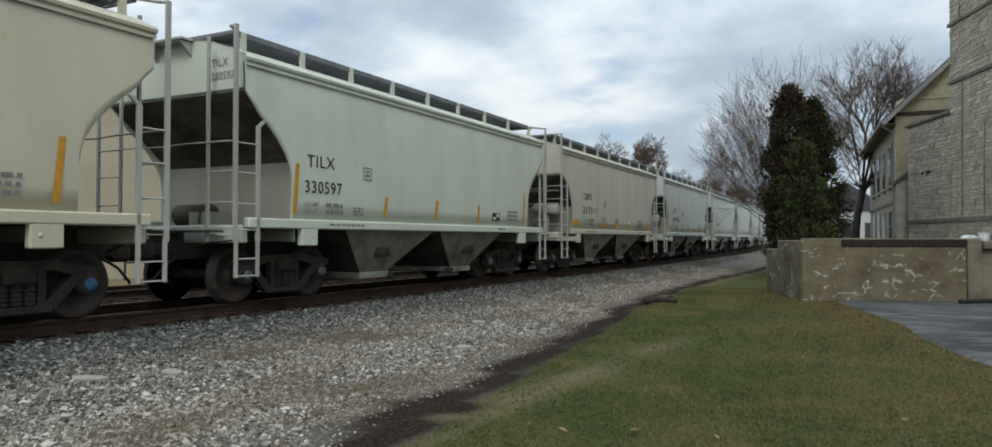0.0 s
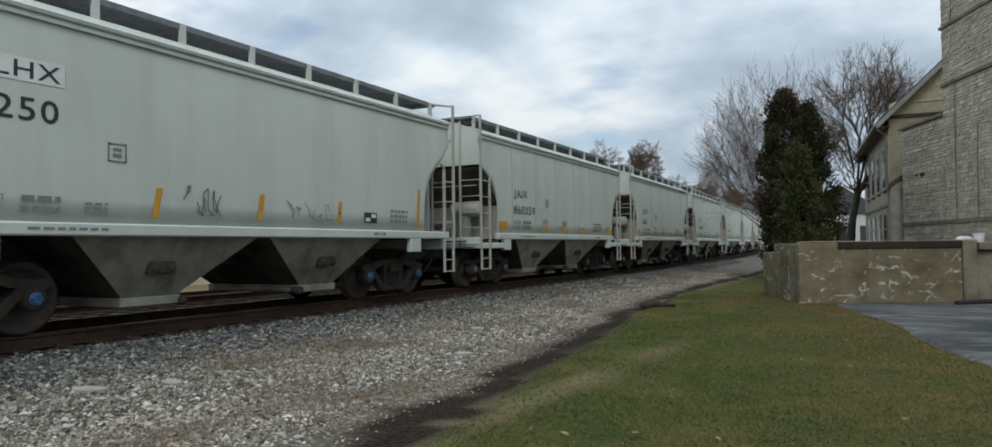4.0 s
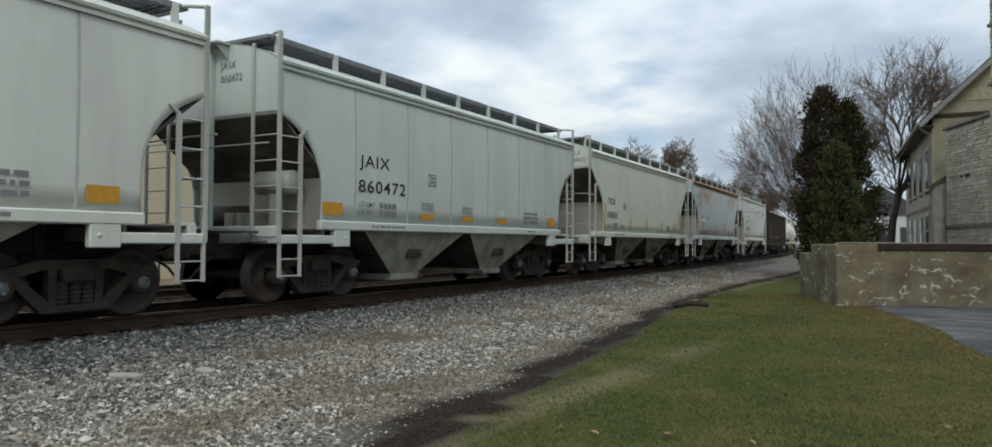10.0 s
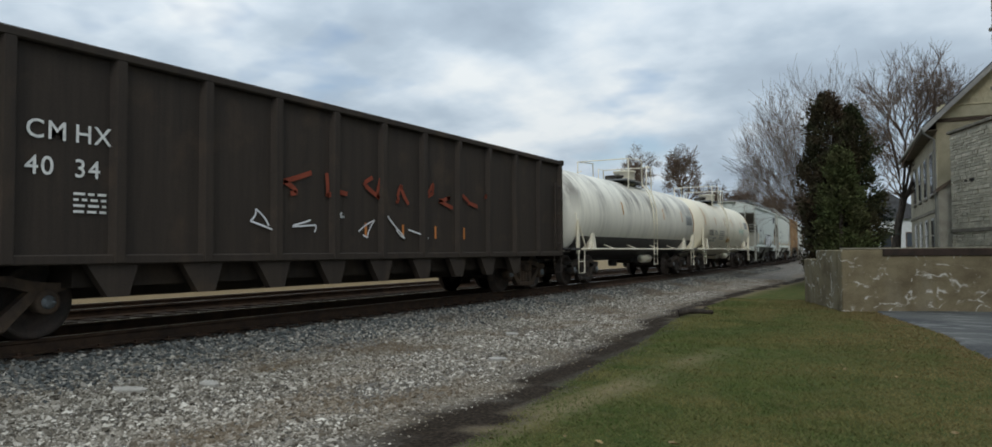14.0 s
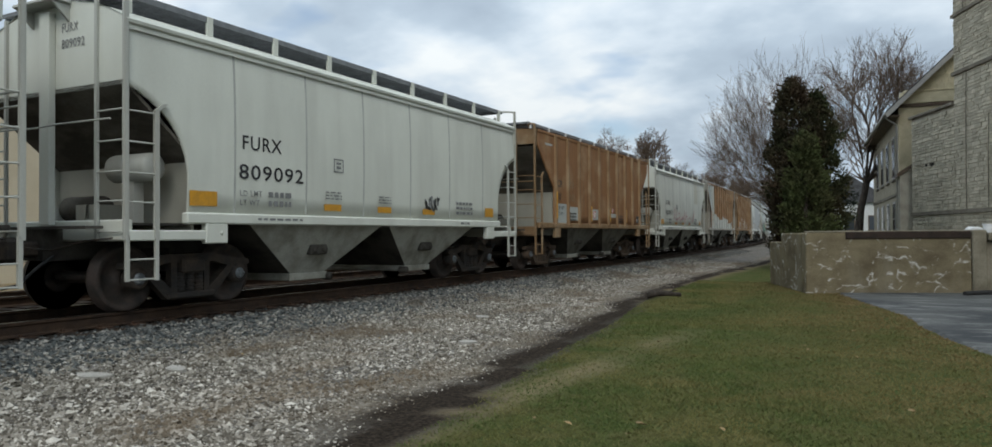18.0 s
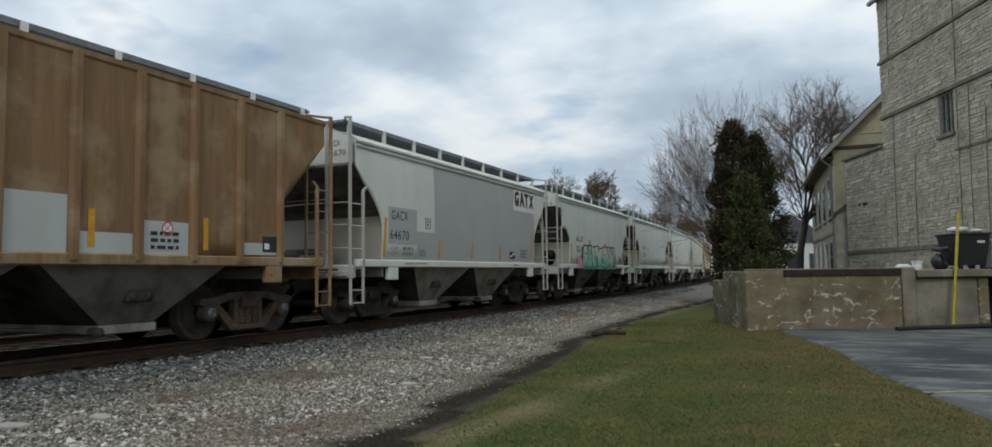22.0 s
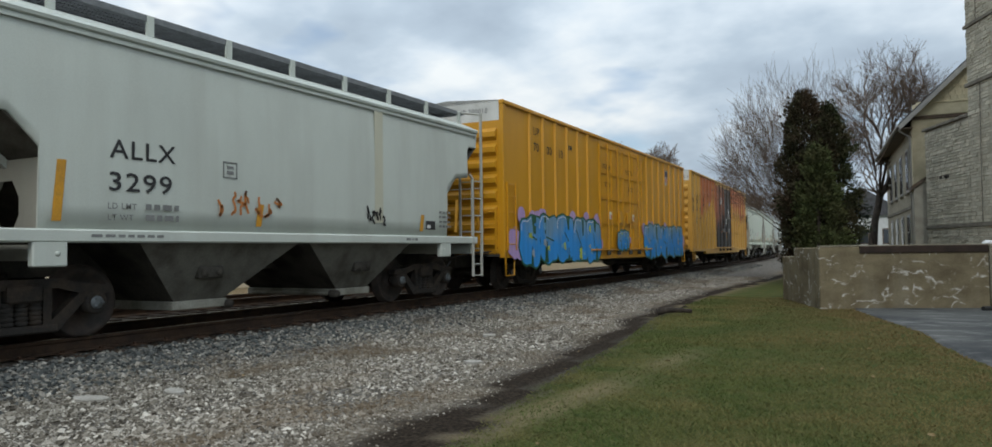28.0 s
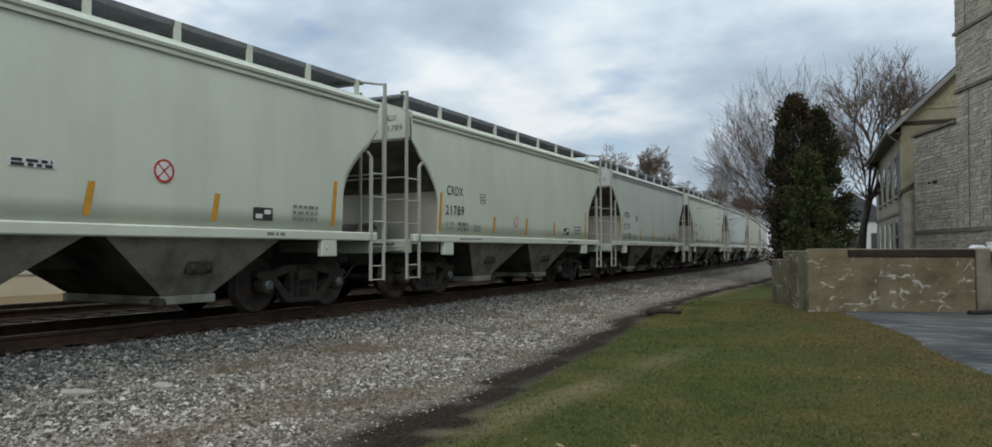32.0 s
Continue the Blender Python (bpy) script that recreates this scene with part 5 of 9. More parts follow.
def dock_pose(k, back, z, turn=0):
    return dock_m @ Matrix.Translation((k, back, z)) @ Matrix.Rotation(radians(turn), 4, "Z")


PLASTIC = flat("black_plastic", (0.02, 0.02, 0.022), 0.45)
PLASTIC_W = flat("white_plastic", (0.62, 0.63, 0.62), 0.5)
bin_ob = thing("wheeled_bin", "black wheeled rubbish bin with white bags on its lid", "bin", m=dock_pose(5.95, 0.9, 0.99, 8))
part("body", Geo().add([(-0.36, -0.3, 0.1), (0.36, -0.3, 0.1), (0.36, 0.3, 0.1), (-0.36, 0.3, 0.1), (-0.47, -0.38, 0.88), (0.47, -0.38, 0.88), (0.47, 0.38, 0.88), (-0.47, 0.38, 0.88)], [(0, 3, 2, 1), (4, 5, 6, 7), (0, 1, 5, 4), (1, 2, 6, 5), (2, 3, 7, 6), (3, 0, 4, 7)]), PLASTIC, bin_ob)
part("lid", Geo().box(-0.52, 0.52, -0.42, 0.42, 0.88, 0.95, 0.03), PLASTIC, bin_ob)
part("handle", Geo().tube([(-0.62, -0.3, 0.55), (-0.66, 0, 0.52), (-0.62, 0.3, 0.55)], 0.06, 8), PLASTIC, bin_ob)
for s in (-1, 1):
    part("wheel", Geo().lathe([(s * 0.36, 0.12), (s * 0.42, 0.12), (s * 0.42, 0.02)], "x", 14, (0, 0.25, 0.12)), PLASTIC, bin_ob)
    part("leg", Geo().box(s * 0.3 - 0.04, s * 0.3 + 0.04, -0.3, -0.22, 0.0, 0.12), PLASTIC, bin_ob)
part("label", Geo().box(0.1, 0.3, -0.392, -0.375, 0.68, 0.74), PLASTIC_W, bin_ob)
BAG = flat("white_bag", (0.66, 0.67, 0.66), 0.5)


def lump(name, label, cat, mat, m, r, seed):
    bm = bmesh.new()
    bmesh.ops.create_icosphere(bm, subdivisions=2, radius=1)
    for v in bm.verts:
        k = 1 + 0.25 * noise.noise(v.co * 2.2 + Vector((seed, 0, 0)))
        v.co = Vector((v.co.x * r[0] * k, v.co.y * r[1] * k, (v.co.z + 1) * r[2] * k if v.co.z > -0.8 else 0.0))
    me = bpy.data.meshes.new(name)
    bm.to_mesh(me)
    bm.free()
    me.polygons.foreach_set("use_smooth", [True] * len(me.polygons))
    me.materials.append(mat)
    return thing(name, label, cat, m=m, geo=me)


lump("rubbish_bag", "white rubbish bag lying on the bin's lid", "bag", BAG, dock_pose(5.82, 0.9, 1.94), (0.26, 0.2, 0.09), 1)
lump("rubbish_bag", "small white rubbish bag on the bin's lid", "bag", BAG, dock_pose(6.28, 0.85, 1.94), (0.16, 0.14, 0.06), 4)
cab = thing("white_cabinet", "white metal cabinet standing on the dock", "cabinet", m=dock_pose(6.82, 0.95, 0.99, 4))
part("body", Geo().box(-0.3, 0.3, -0.28, 0.28, 0.03, 0.78, 0.02), PLASTIC_W, cab)
part("door", Geo().box(-0.28, 0.28, -0.302, -0.283, 0.06, 0.75, 0.008), PLASTIC_W, cab)
part("plinth", Geo().box(-0.26, 0.26, -0.24, 0.24, 0, 0.03), PLASTIC, cab)
for k, r, h, lab in ((7.42, 0.17, 0.26, "short white bucket on the dock"), (4.66, 0.13, 0.22, "small white bucket on the dock")):
    pail = thing("bucket", lab, "bucket", m=dock_pose(k, 0.75, 0.99))
    part("body", Geo().lathe([(0, r * 0.85), (h, r), (h, r * 0.94), (0.02, r * 0.8)], "z", 18), PLASTIC_W, pail)
    part("rim", Geo().lathe([(h - 0.03, r + 0.012), (h, r + 0.012), (h, r - 0.005)], "z", 18), PLASTIC_W, pail)
lump("rubbish_bag", "pale crumpled bag beside the bucket on the dock", "bag", BAG, dock_pose(4.35, 0.85, 0.99), (0.2, 0.16, 0.08), 7)
lump("rubbish_bag", "dark rubbish bag on the dock beside the bin", "bag", PLASTIC, dock_pose(5.3, 0.95, 0.99), (0.16, 0.2, 0.2), 9)
YPAINT = stained("yellow_pole_paint", (0.50, 0.40, 0.03), (0.36, 0.28, 0.04), 0.55, 5.0)
yp = thing("marker_pole", "leaning yellow marker pole on the asphalt against the dock", "pole", m=Matrix.Identity(4))
pa, pb = dock_m @ Vector((4.93, -0.28, -0.48)), dock_m @ Vector((5.28, -0.16, 2.45))
part("shaft", Geo().tube([pa, pb], 0.035, 10), YPAINT, yp)
part("foot", Geo().lathe([(-0.48, 0.09), (-0.42, 0.09), (-0.40, 0.05)], "z", 12, (pa.x, pa.y, 0)), STEEL_BAND, yp)
hose = [dock_m @ Vector(p) for p in ((3.35, -0.75, -0.44), (4.0, -0.5, -0.43), (4.9, -0.32, -0.43), (5.7, -0.2, -0.42), (6.5, -0.15, -0.43), (8.5, -0.2, -0.43), (11, -0.3, -0.43))]
hob = thing("black_pipe", "black flexible drain pipe lying along the dock", "pipe")
part("pipe", Geo().tube(hose, 0.06, 10), HOSE, hob)

# ---- utility pole with its sign ----
POLE = stained("weathered_pole_wood", (0.115, 0.095, 0.075), (0.07, 0.058, 0.046), 0.9, 2.0, (6, 6, 0.4), fine=50)
CABLE = flat("black_cable", (0.015, 0.015, 0.016), 0.6)
GALV = flat("grey_conduit", (0.30, 0.30, 0.29), 0.5, 0.3)
pole = thing("utility_pole", "weathered wooden utility pole with conduits and a small sign", "utility pole", m=pose(3.34, 14.5, -0.5))
part("shaft", Geo().lathe([(0, 0.20), (3, 0.185), (7, 0.165), (10.5, 0.14)], "z", 20), POLE, pole)
part("conduit", Geo().box(0.17, 0.30, -0.12, 0.0, 0.0, 2.75, 0.01), stained("grey_timber_guard", (0.26, 0.24, 0.20), (0.17, 0.155, 0.13), 0.9, 3.0, (4, 4, 0.5)), pole, "grey timber cable guard")
part("conduit_pipe", Geo().tube([(-0.17, -0.14, 0.35), (-0.18, -0.15, 2.9)], 0.02, 8), GALV, pole)
part("riser_cable", Geo().tube([(0.22, -0.1, 2.7), (0.23, -0.1, 4.6), (0.20, -0.1, 10.2)], 0.045, 8), CABLE, pole)
part("riser_cable", Geo().tube([(-0.2, -0.02, 3.6), (-0.185, -0.02, 7.0), (-0.16, -0.02, 10.2)], 0.02, 6), CABLE, pole)
for z in (3.9, 5.2):
    part("strap", Geo().lathe([(z, 0.205), (z + 0.05, 0.205), (z + 0.05, 0.2)], "z", 16), GALV, pole)
SIGN_W = flat("white_sign_sheet", (0.60, 0.66, 0.62), 0.45)
SIGN_G = flat("green_sign_print", (0.06, 0.24, 0.15), 0.5)
sgn = part("parking_sign", Geo().box(-0.16, 0.17, -0.215, -0.205, 1.70, 2.19, 0.004), SIGN_W, pole, "white sign with green lettering")
for text, z, h in (("RESIDENT", 2.05, 0.055), ("PARKING", 1.96, 0.055), ("ONLY", 1.87, 0.055)):
    me_, w_ = letters(text, 0.01)
    if not me_.materials:
        me_.materials.append(SIGN_G)
    ob = new("sign_lettering", me_)
    ob.parent = sgn
    wide = min(0.27, w_ * h)
    ob.matrix_local = Matrix.Translation((0.005 - wide / 2, -0.217, z)) @ Matrix(((1, 0, 0, 0), (0, 0, -1, 0), (0, 1, 0, 0), (0, 0, 0, 1))) @ Matrix.Diagonal((wide / w_, h, 1, 1))
for x0, x1, z0, z1 in ((-0.155, 0.165, 2.165, 2.18), (-0.155, 0.165, 1.71, 1.725), (-0.13, 0.14, 1.79, 1.80), (-0.1, 0.11, 1.75, 1.76)):
    part("sign_border", Geo().box(x0, x1, -0.2175, -0.2155, z0, z1), SIGN_G, sgn)
s2 = part("notice_plate", Geo().box(-0.09, 0.13, -0.215, -0.205, 1.38, 1.66, 0.004), flat("cream_notice", (0.56, 0.54, 0.46), 0.5), pole, "small cream notice plate")
part("notice_band", Geo().box(-0.085, 0.125, -0.218, -0.2155, 1.61, 1.645), REDMARK, s2)
part("notice_mark", Geo().lathe([(-0.2175, 0.035), (-0.2165, 0.035), (-0.2165, 0.001)], "y", 12, (0.02, 0, 1.55)), BLACK, s2)
for z in (2.26, 1.2):
    part("bolt", Geo().lathe([(-0.22, 0.015), (-0.19, 0.015)], "y", 8, (0.0, 0, z)), GALV, pole)

# ---- stone-faced building ----
STONE = stained("grey_brown_stone", (0.62, 0.57, 0.45), (0.47, 0.43, 0.335), 0.9, 1.6, fine=24.0, speck=0.25, relief=0.5, depth=0.01, each=0.18)
STONE_JOIN = stained("grey_brown_stone_rest", (0.62, 0.57, 0.45), (0.47, 0.43, 0.335), 0.9, 1.6, fine=24.0, speck=0.25, relief=0.5, depth=0.01)
gi = STONE_JOIN.node_tree.nodes.new("ShaderNodeNewGeometry")
nt = STONE_JOIN.node_tree
old = nt.nodes["Principled BSDF"].inputs["Base Color"].links[0].from_socket
nt.links.new(mixed(nt.nodes, nt.links, 1.0, old, ramp(nt.nodes, nt.links, gi.outputs["Random Per Island"], [(0.0, 0.80), (1.0, 1.06)]), "MULTIPLY"), nt.nodes["Principled BSDF"].inputs["Base Color"])
MORTAR = stained("grey_mortar", (0.46, 0.425, 0.345), (0.34, 0.31, 0.25), 0.95, 2.0)
BAND = stained("weathered_stone_band", (0.17, 0.15, 0.12), (0.26, 0.235, 0.19), 0.9, 2.0)
GLASS, gn, gl, gb = material("window_glass")
gb.inputs["Base Color"].default_value = (0.03, 0.035, 0.04, 1)
gb.inputs["Roughness"].default_value = 0.06
gb.inputs["Specular IOR Level"].default_value = 0.7
FRAME = stained("grey_window_frame", (0.30, 0.29, 0.26), (0.20, 0.19, 0.17), 0.7, 3.0)
# facade space: x along the wall towards the camera, y into the building, z up
fac_m = Matrix.Translation((2.4, 34.0, 0)) @ Matrix.Rotation(radians(20.5 - 90), 4, "Z")
HOLES = [(4.98, 5.86, 5.57, 7.02), (9.0, 13.4, 5.9, 7.9), (-99, -98, 0, 0)]
bld = tagged(new("stone_building"), "tall building faced with rough grey-brown stone", "building")
bld.matrix_world = fac_m


def wall_slab(k0, k1, z0, z1, holes, depth=0.4):
    g = Geo()
    xs_ = sorted({k0, k1} | {v for h in holes for v in h[:2] if k0 < v < k1})
    for a, c in zip(xs_, xs_[1:]):
        spans = sorted((h[2], h[3]) for h in holes if h[0] <= a + 1e-6 and h[1] >= c - 1e-6)
        z = z0
        for p, q in spans + [(z1, z1)]:
            if p > z:
                g.box(a, c, 0.0, depth, z, p)
            z = q
    return g


part("wall", wall_slab(0.85, 26, -0.6, 11.9, HOLES), MORTAR, bld)
part("end_wall", Geo().box(0.85, 1.25, 0.4, 12, -0.6, 11.9).box(25.6, 26, 0.4, 12, -0.6, 11.9).box(0.85, 26, 11.6, 12, -0.6, 11.9), MORTAR, bld)
part("flat_roof", Geo().box(0.65, 26.2, -0.2, 12.2, 11.9, 12.05, 0.03), BAND, bld)
part("gutter", Geo().box(0.55, 26.2, -0.3, -0.12, 11.8, 11.95, 0.03), GALV, bld)
for z, h, d in ((9.30, 0.13, 0.09), (7.07, 0.15, 0.10), (1.78, 0.16, 0.07)):
    g = Geo()
    g.box(0.77, 26, -d, 0.02, z - h / 2, z + h / 2, 0.015)
    part("string_course", g, BAND, bld)
part("string_course", Geo().box(5.9, 26, -0.06, 0.02, 4.9, 5.0, 0.01), BAND, bld)
ann = tagged(new("stone_annex"), "lower stone-faced annex beside the tall building", "building")
ann.matrix_world = fac_m
part("wall", Geo().box(-2.95, 0.846, 0.02, 0.4, -0.6, 5.9).box(-2.95, -2.55, 0.4, 9, -0.6, 5.9), MORTAR, ann)
part("coping", Geo().box(-3.05, 0.76, -0.1, 0.5, 5.9, 6.02, 0.015), BAND, ann)
part("flat_roof", Geo().box(-2.55, 0.84, 0.4, 9, 5.7, 5.8), BAND, ann)
part("string_course", Geo().box(-3.0, 0.76, -0.06, 0.04, 1.70, 1.85, 0.015), BAND, ann)
part("vent_grille", Geo().box(-1.7, -0.9, -0.02, 0.05, 3.7, 3.85), SHADE_AND_GRILLE, ann)

rnd = random.Random(21)
rest, rest_ann, singles = Geo(), Geo(), []
z = -0.5
while z < 11.85:
    h = rnd.choice((0.09, 0.11, 0.13, 0.17))
    for low in (9.235, 6.995, 1.70):
        if z < low < z + h + 0.05:
            h = low - z
    if any(abs(z - c) < 0.02 for c in (9.235, 6.995, 1.70)):
        z += 0.16
        continue
    if h < 0.05:
        z += h
        continue
    x = -2.93 if z + h < 5.9 else 0.85
    end = 14.5
    while x < end:
        w = rnd.uniform(0.16, 0.56)
        if x < 0.85 < x + w:
            w = 0.85 - x
        a, c, p, q = x + 0.004, x + w - 0.004, z + 0.004, z + h - 0.004
        x += w
        if c - a < 0.04:
            continue
        if any(a < H[1] + 0.05 and c > H[0] - 0.05 and p < H[3] + 0.12 and q > H[2] - 0.12 for H in HOLES):
            for H in HOLES:
                if a < H[0] - 0.1 and c > H[0] - 0.05:
                    c = H[0] - 0.06
                elif c > H[1] + 0.1 and a < H[1] + 0.05:
                    a = H[1] + 0.06
            if c - a < 0.06 or any(a < H[1] + 0.05 and c > H[0] - 0.05 and p < H[3] + 0.12 and q > H[2] - 0.12 for H in HOLES):
                continue
        d = -rnd.uniform(0.006, 0.036)
        t = [d + rnd.uniform(-0.012, 0.012) for _ in range(4)]
        e = min(0.010, (q - p) * 0.25)
        v = [(a, 0.02, p), (c, 0.02, p), (c, 0.02, q), (a, 0.02, q), (a + e, t[0], p + e), (c - e, t[1], p + e), (c - e, t[2], q - e), (a + e, t[3], q - e)]
        f = [(4, 5, 6, 7), (0, 1, 5, 4), (1, 2, 6, 5), (2, 3, 7, 6), (3, 0, 4, 7)]
        if 6.6 < a < 12.2 and 1.9 < p < 6.9 and len(singles) < 210 and rnd.random() < 0.4:
            singles.append((v, f))
        else:
            (rest_ann if a < 0.85 else rest).add(v, f)
    z += h
tagged(part("stone_facing", rest, STONE_JOIN, bld), kind="stuff")
tagged(part("stone_facing", rest_ann, STONE_JOIN, ann), kind="stuff")
STONE_BLOCKS = singles


def window_unit(parent, k0, k1, z0, z1, bars, sill=True, curtain=None):
    w = part("window", Geo().box(k0, k0 + 0.07, 0.05, 0.18, z0, z1).box(k1 - 0.07, k1, 0.05, 0.18, z0, z1).box(k0, k1, 0.05, 0.18, z0, z0 + 0.07).box(k0, k1, 0.05, 0.18, z1 - 0.07, z1), FRAME, parent)
    for i in range(bars + 1):
        a = k0 + (k1 - k0) * i / (bars + 1)
        c = k0 + (k1 - k0) * (i + 1) / (bars + 1)
        part("pane", Geo().box(a + 0.05, c - 0.05, 0.13, 0.14, z0 + 0.07, z1 - 0.07), GLASS, w)
        if i:
            part("mullion", Geo().box(a - 0.03, a + 0.03, 0.07, 0.17, z0 + 0.06, z1 - 0.06), FRAME, w)
    if curtain:
        for i in range(bars + 1):
            a = k0 + (k1 - k0) * i / (bars + 1)
            c = k0 + (k1 - k0) * (i + 1) / (bars + 1)
            part("blind", Geo().box(a + 0.07, c - 0.07, 0.16, 0.17, z0 + 0.1, z1 - 0.1), curtain, w)
    if sill:
        part("sill", Geo().box(k0 - 0.1, k1 + 0.1, -0.10, 0.15, z0 - 0.11, z0, 0.01), BAND, w)
    return w


BLIND = stained("pale_blind", (0.40, 0.40, 0.37), (0.28, 0.28, 0.26), 0.8, 2.0)
window_unit(bld, 4.98, 5.86, 5.57, 7.0, 2)
window_unit(bld, 9.0, 13.4, 5.9, 7.85, 5)
for i in (0, 2):
    part("curtain", Geo().box(5.05 + i * 0.27, 5.25 + i * 0.27, 0.17, 0.18, 5.65, 6.95), BLIND, bld)
part("wall_lamp", Geo().box(8.4, 8.62, -0.3, -0.05, 6.38, 6.55, 0.03).tube([(8.5, 0.0, 6.5), (8.5, -0.15, 6.56)], 0.03, 6), CABLE, bld, "dark wall-mounted floodlight")
for k, z0, z1 in ((1.75, 1.8, 7.0), (1.72, 9.3, 11.8), (3.25, 1.8, 5.2), (6.15, 1.9, 11.5), (6.75, 1.9, 7.0), (7.6, 1.8, 6.0)):
    part("wall_cable", Geo().tube([(k, -0.07, z0), (k + 0.05, -0.08, (z0 + z1) / 2), (k + 0.12, -0.07, z1)], 0.016, 5), BAND, bld)
part("bricked_panel", Geo().box(8.3, 9.3, -0.052, 0.02, 1.9, 4.3, 0.01), MORTAR, bld)

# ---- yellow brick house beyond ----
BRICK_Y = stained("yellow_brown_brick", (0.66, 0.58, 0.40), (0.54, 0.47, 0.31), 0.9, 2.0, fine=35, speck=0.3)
# greyer brick for the side walls, darkened to carry their shade
BRICK_SIDE = stained("shaded_grey_brick", (0.40, 0.365, 0.28), (0.30, 0.27, 0.205), 0.9, 2.0, fine=35, speck=0.3)
SHINGLE = stained("cream_shingle", (0.80, 0.72, 0.50), (0.70, 0.62, 0.42), 0.85, 3.0, each=0.2)
TRIM = stained("brown_trim", (0.12, 0.08, 0.05), (0.08, 0.055, 0.035), 0.7, 3.0)
ROOFING = stained("grey_roofing", (0.10, 0.10, 0.105), (0.07, 0.07, 0.072), 0.9, 3.0)
WHITE_TRIM = stained("pale_gutter", (0.36, 0.35, 0.32), (0.28, 0.27, 0.25), 0.6, 3.0)
hm = Matrix.Translation((0.92, 38.3, 0)) @ Matrix.Rotation(radians(4.5), 4, "Z")
house = tagged(new("brick_house"), "yellow brick house with a shingled gable and pale gutters", "house")
house.matrix_world = hm
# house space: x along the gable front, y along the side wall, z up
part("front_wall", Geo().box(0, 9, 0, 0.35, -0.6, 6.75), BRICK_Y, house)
part("side_wall", Geo().box(-0.002, 0.35, 0.352, 14, -0.6, 6.75).box(8.65, 9.0, 0.352, 14, -0.6, 6.75).box(0.35, 8.65, 13.65, 14, -0.6, 6.75), BRICK_SIDE, house)
part("gable", Geo().prism([(0, 6.75), (9, 6.75), (4.5, 11.2)], 0.02, 0.3, "y"), SHINGLE, house)
for r in range(11):
    z = 7.5 + r * 0.2
    half_w = 4.5 - (z - 6.75) * 4.5 / 4.45
    n_s = max(2, int(half_w * 2 / 0.26))
    g = Geo()
    for i in range(n_s):
        a = 4.5 - half_w + i * 2 * half_w / n_s
        if a < 3.4:
            g.add([(a + 0.01, -0.02, z), (a + 0.24, -0.02, z), (a + 0.24, 0.02, z + 0.24), (a + 0.01, 0.02, z + 0.24), (a + 0.125, -0.025, z - 0.06)], [(0, 4, 1, 2, 3)])
    tagged(part("shingle_course", g, SHINGLE, house), kind="stuff")
part("gable_band", Geo().box(0, 6.0, -0.06, 0.02, 6.68, 6.84, 0.01), TRIM, house)
for s, x0 in ((1, 0), (-1, 9)):
    part("roof_slope", Geo().prism([(x0 - s * 0.5, 6.36), (4.5, 11.3), (4.5, 11.45), (x0 - s * 0.58, 6.48)], -0.5, 14.5, "y"), ROOFING, house)
part("barge_board", Geo().prism([(-0.52, 6.2), (4.5, 11.14), (4.5, 11.36), (-0.58, 6.42)], -0.56, -0.505, "y"), WHITE_TRIM, house)
part("gutter", Geo().box(-0.66, -0.52, -0.5, 14.5, 6.30, 6.43, 0.03), WHITE_TRIM, house)
part("soffit", Geo().box(-0.5, 0.0, -0.5, 14.5, 6.26, 6.30), TRIM, house)
part("downpipe", Geo().tube([(-0.58, -0.2, 6.3), (-0.45, -0.2, 6.15), (-0.10, -0.12, 5.9), (-0.08, -0.1, -0.4)], 0.05, 8), WHITE_TRIM, house)
part("stone_course", Geo().box(-0.05, 0.02, 0.36, 14, 2.7, 2.85).box(-0.04, 0.02, 0.36, 14, -0.5, 0.4), BAND, house)
for k in range(4):
    y = 1.6 + k * 2.9
    for z0, z1 in ((3.6, 5.5), (0.9, 2.4)):
        w = part("window", Geo().box(-0.04, 0.06, y - 0.08, y + 1.08, z0 - 0.08, z1 + 0.08), WHITE_TRIM, house)
        part("pane", Geo().box(-0.055, -0.035, y + 0.04, y + 0.96, z0 + 0.04, (z0 + z1) / 2 - 0.03), GLASS, w)
        part("pane", Geo().box(-0.055, -0.035, y + 0.04, y + 0.96, (z0 + z1) / 2 + 0.03, z1 - 0.04), GLASS, w)
        part("sill", Geo().box(-0.12, 0.02, y - 0.15, y + 1.15, z0 - 0.16, z0 - 0.08), BAND, w)
part("stone_bay", Geo().prism([(-0.1, -0.6), (1.6, -0.6), (1.6, 4.7), (-0.1, 3.5)], -1.1, -0.01, "y"), MORTAR, house)
part("gable_board", Geo().box(0.05, 6.0, -0.05, 0.02, 6.86, 7.36, 0.01), SHINGLE, house, "plain cream board below the shingles")
part("board_moulding", Geo().box(0.2, 6.0, -0.09, 0.02, 7.37, 7.45, 0.01), SHINGLE, house)
part("bay_coping", Geo().prism([(-0.2, 3.45), (1.65, 4.75), (1.65, 4.92), (-0.2, 3.62)], -1.2, 0.0, "y"), TRIM, house)

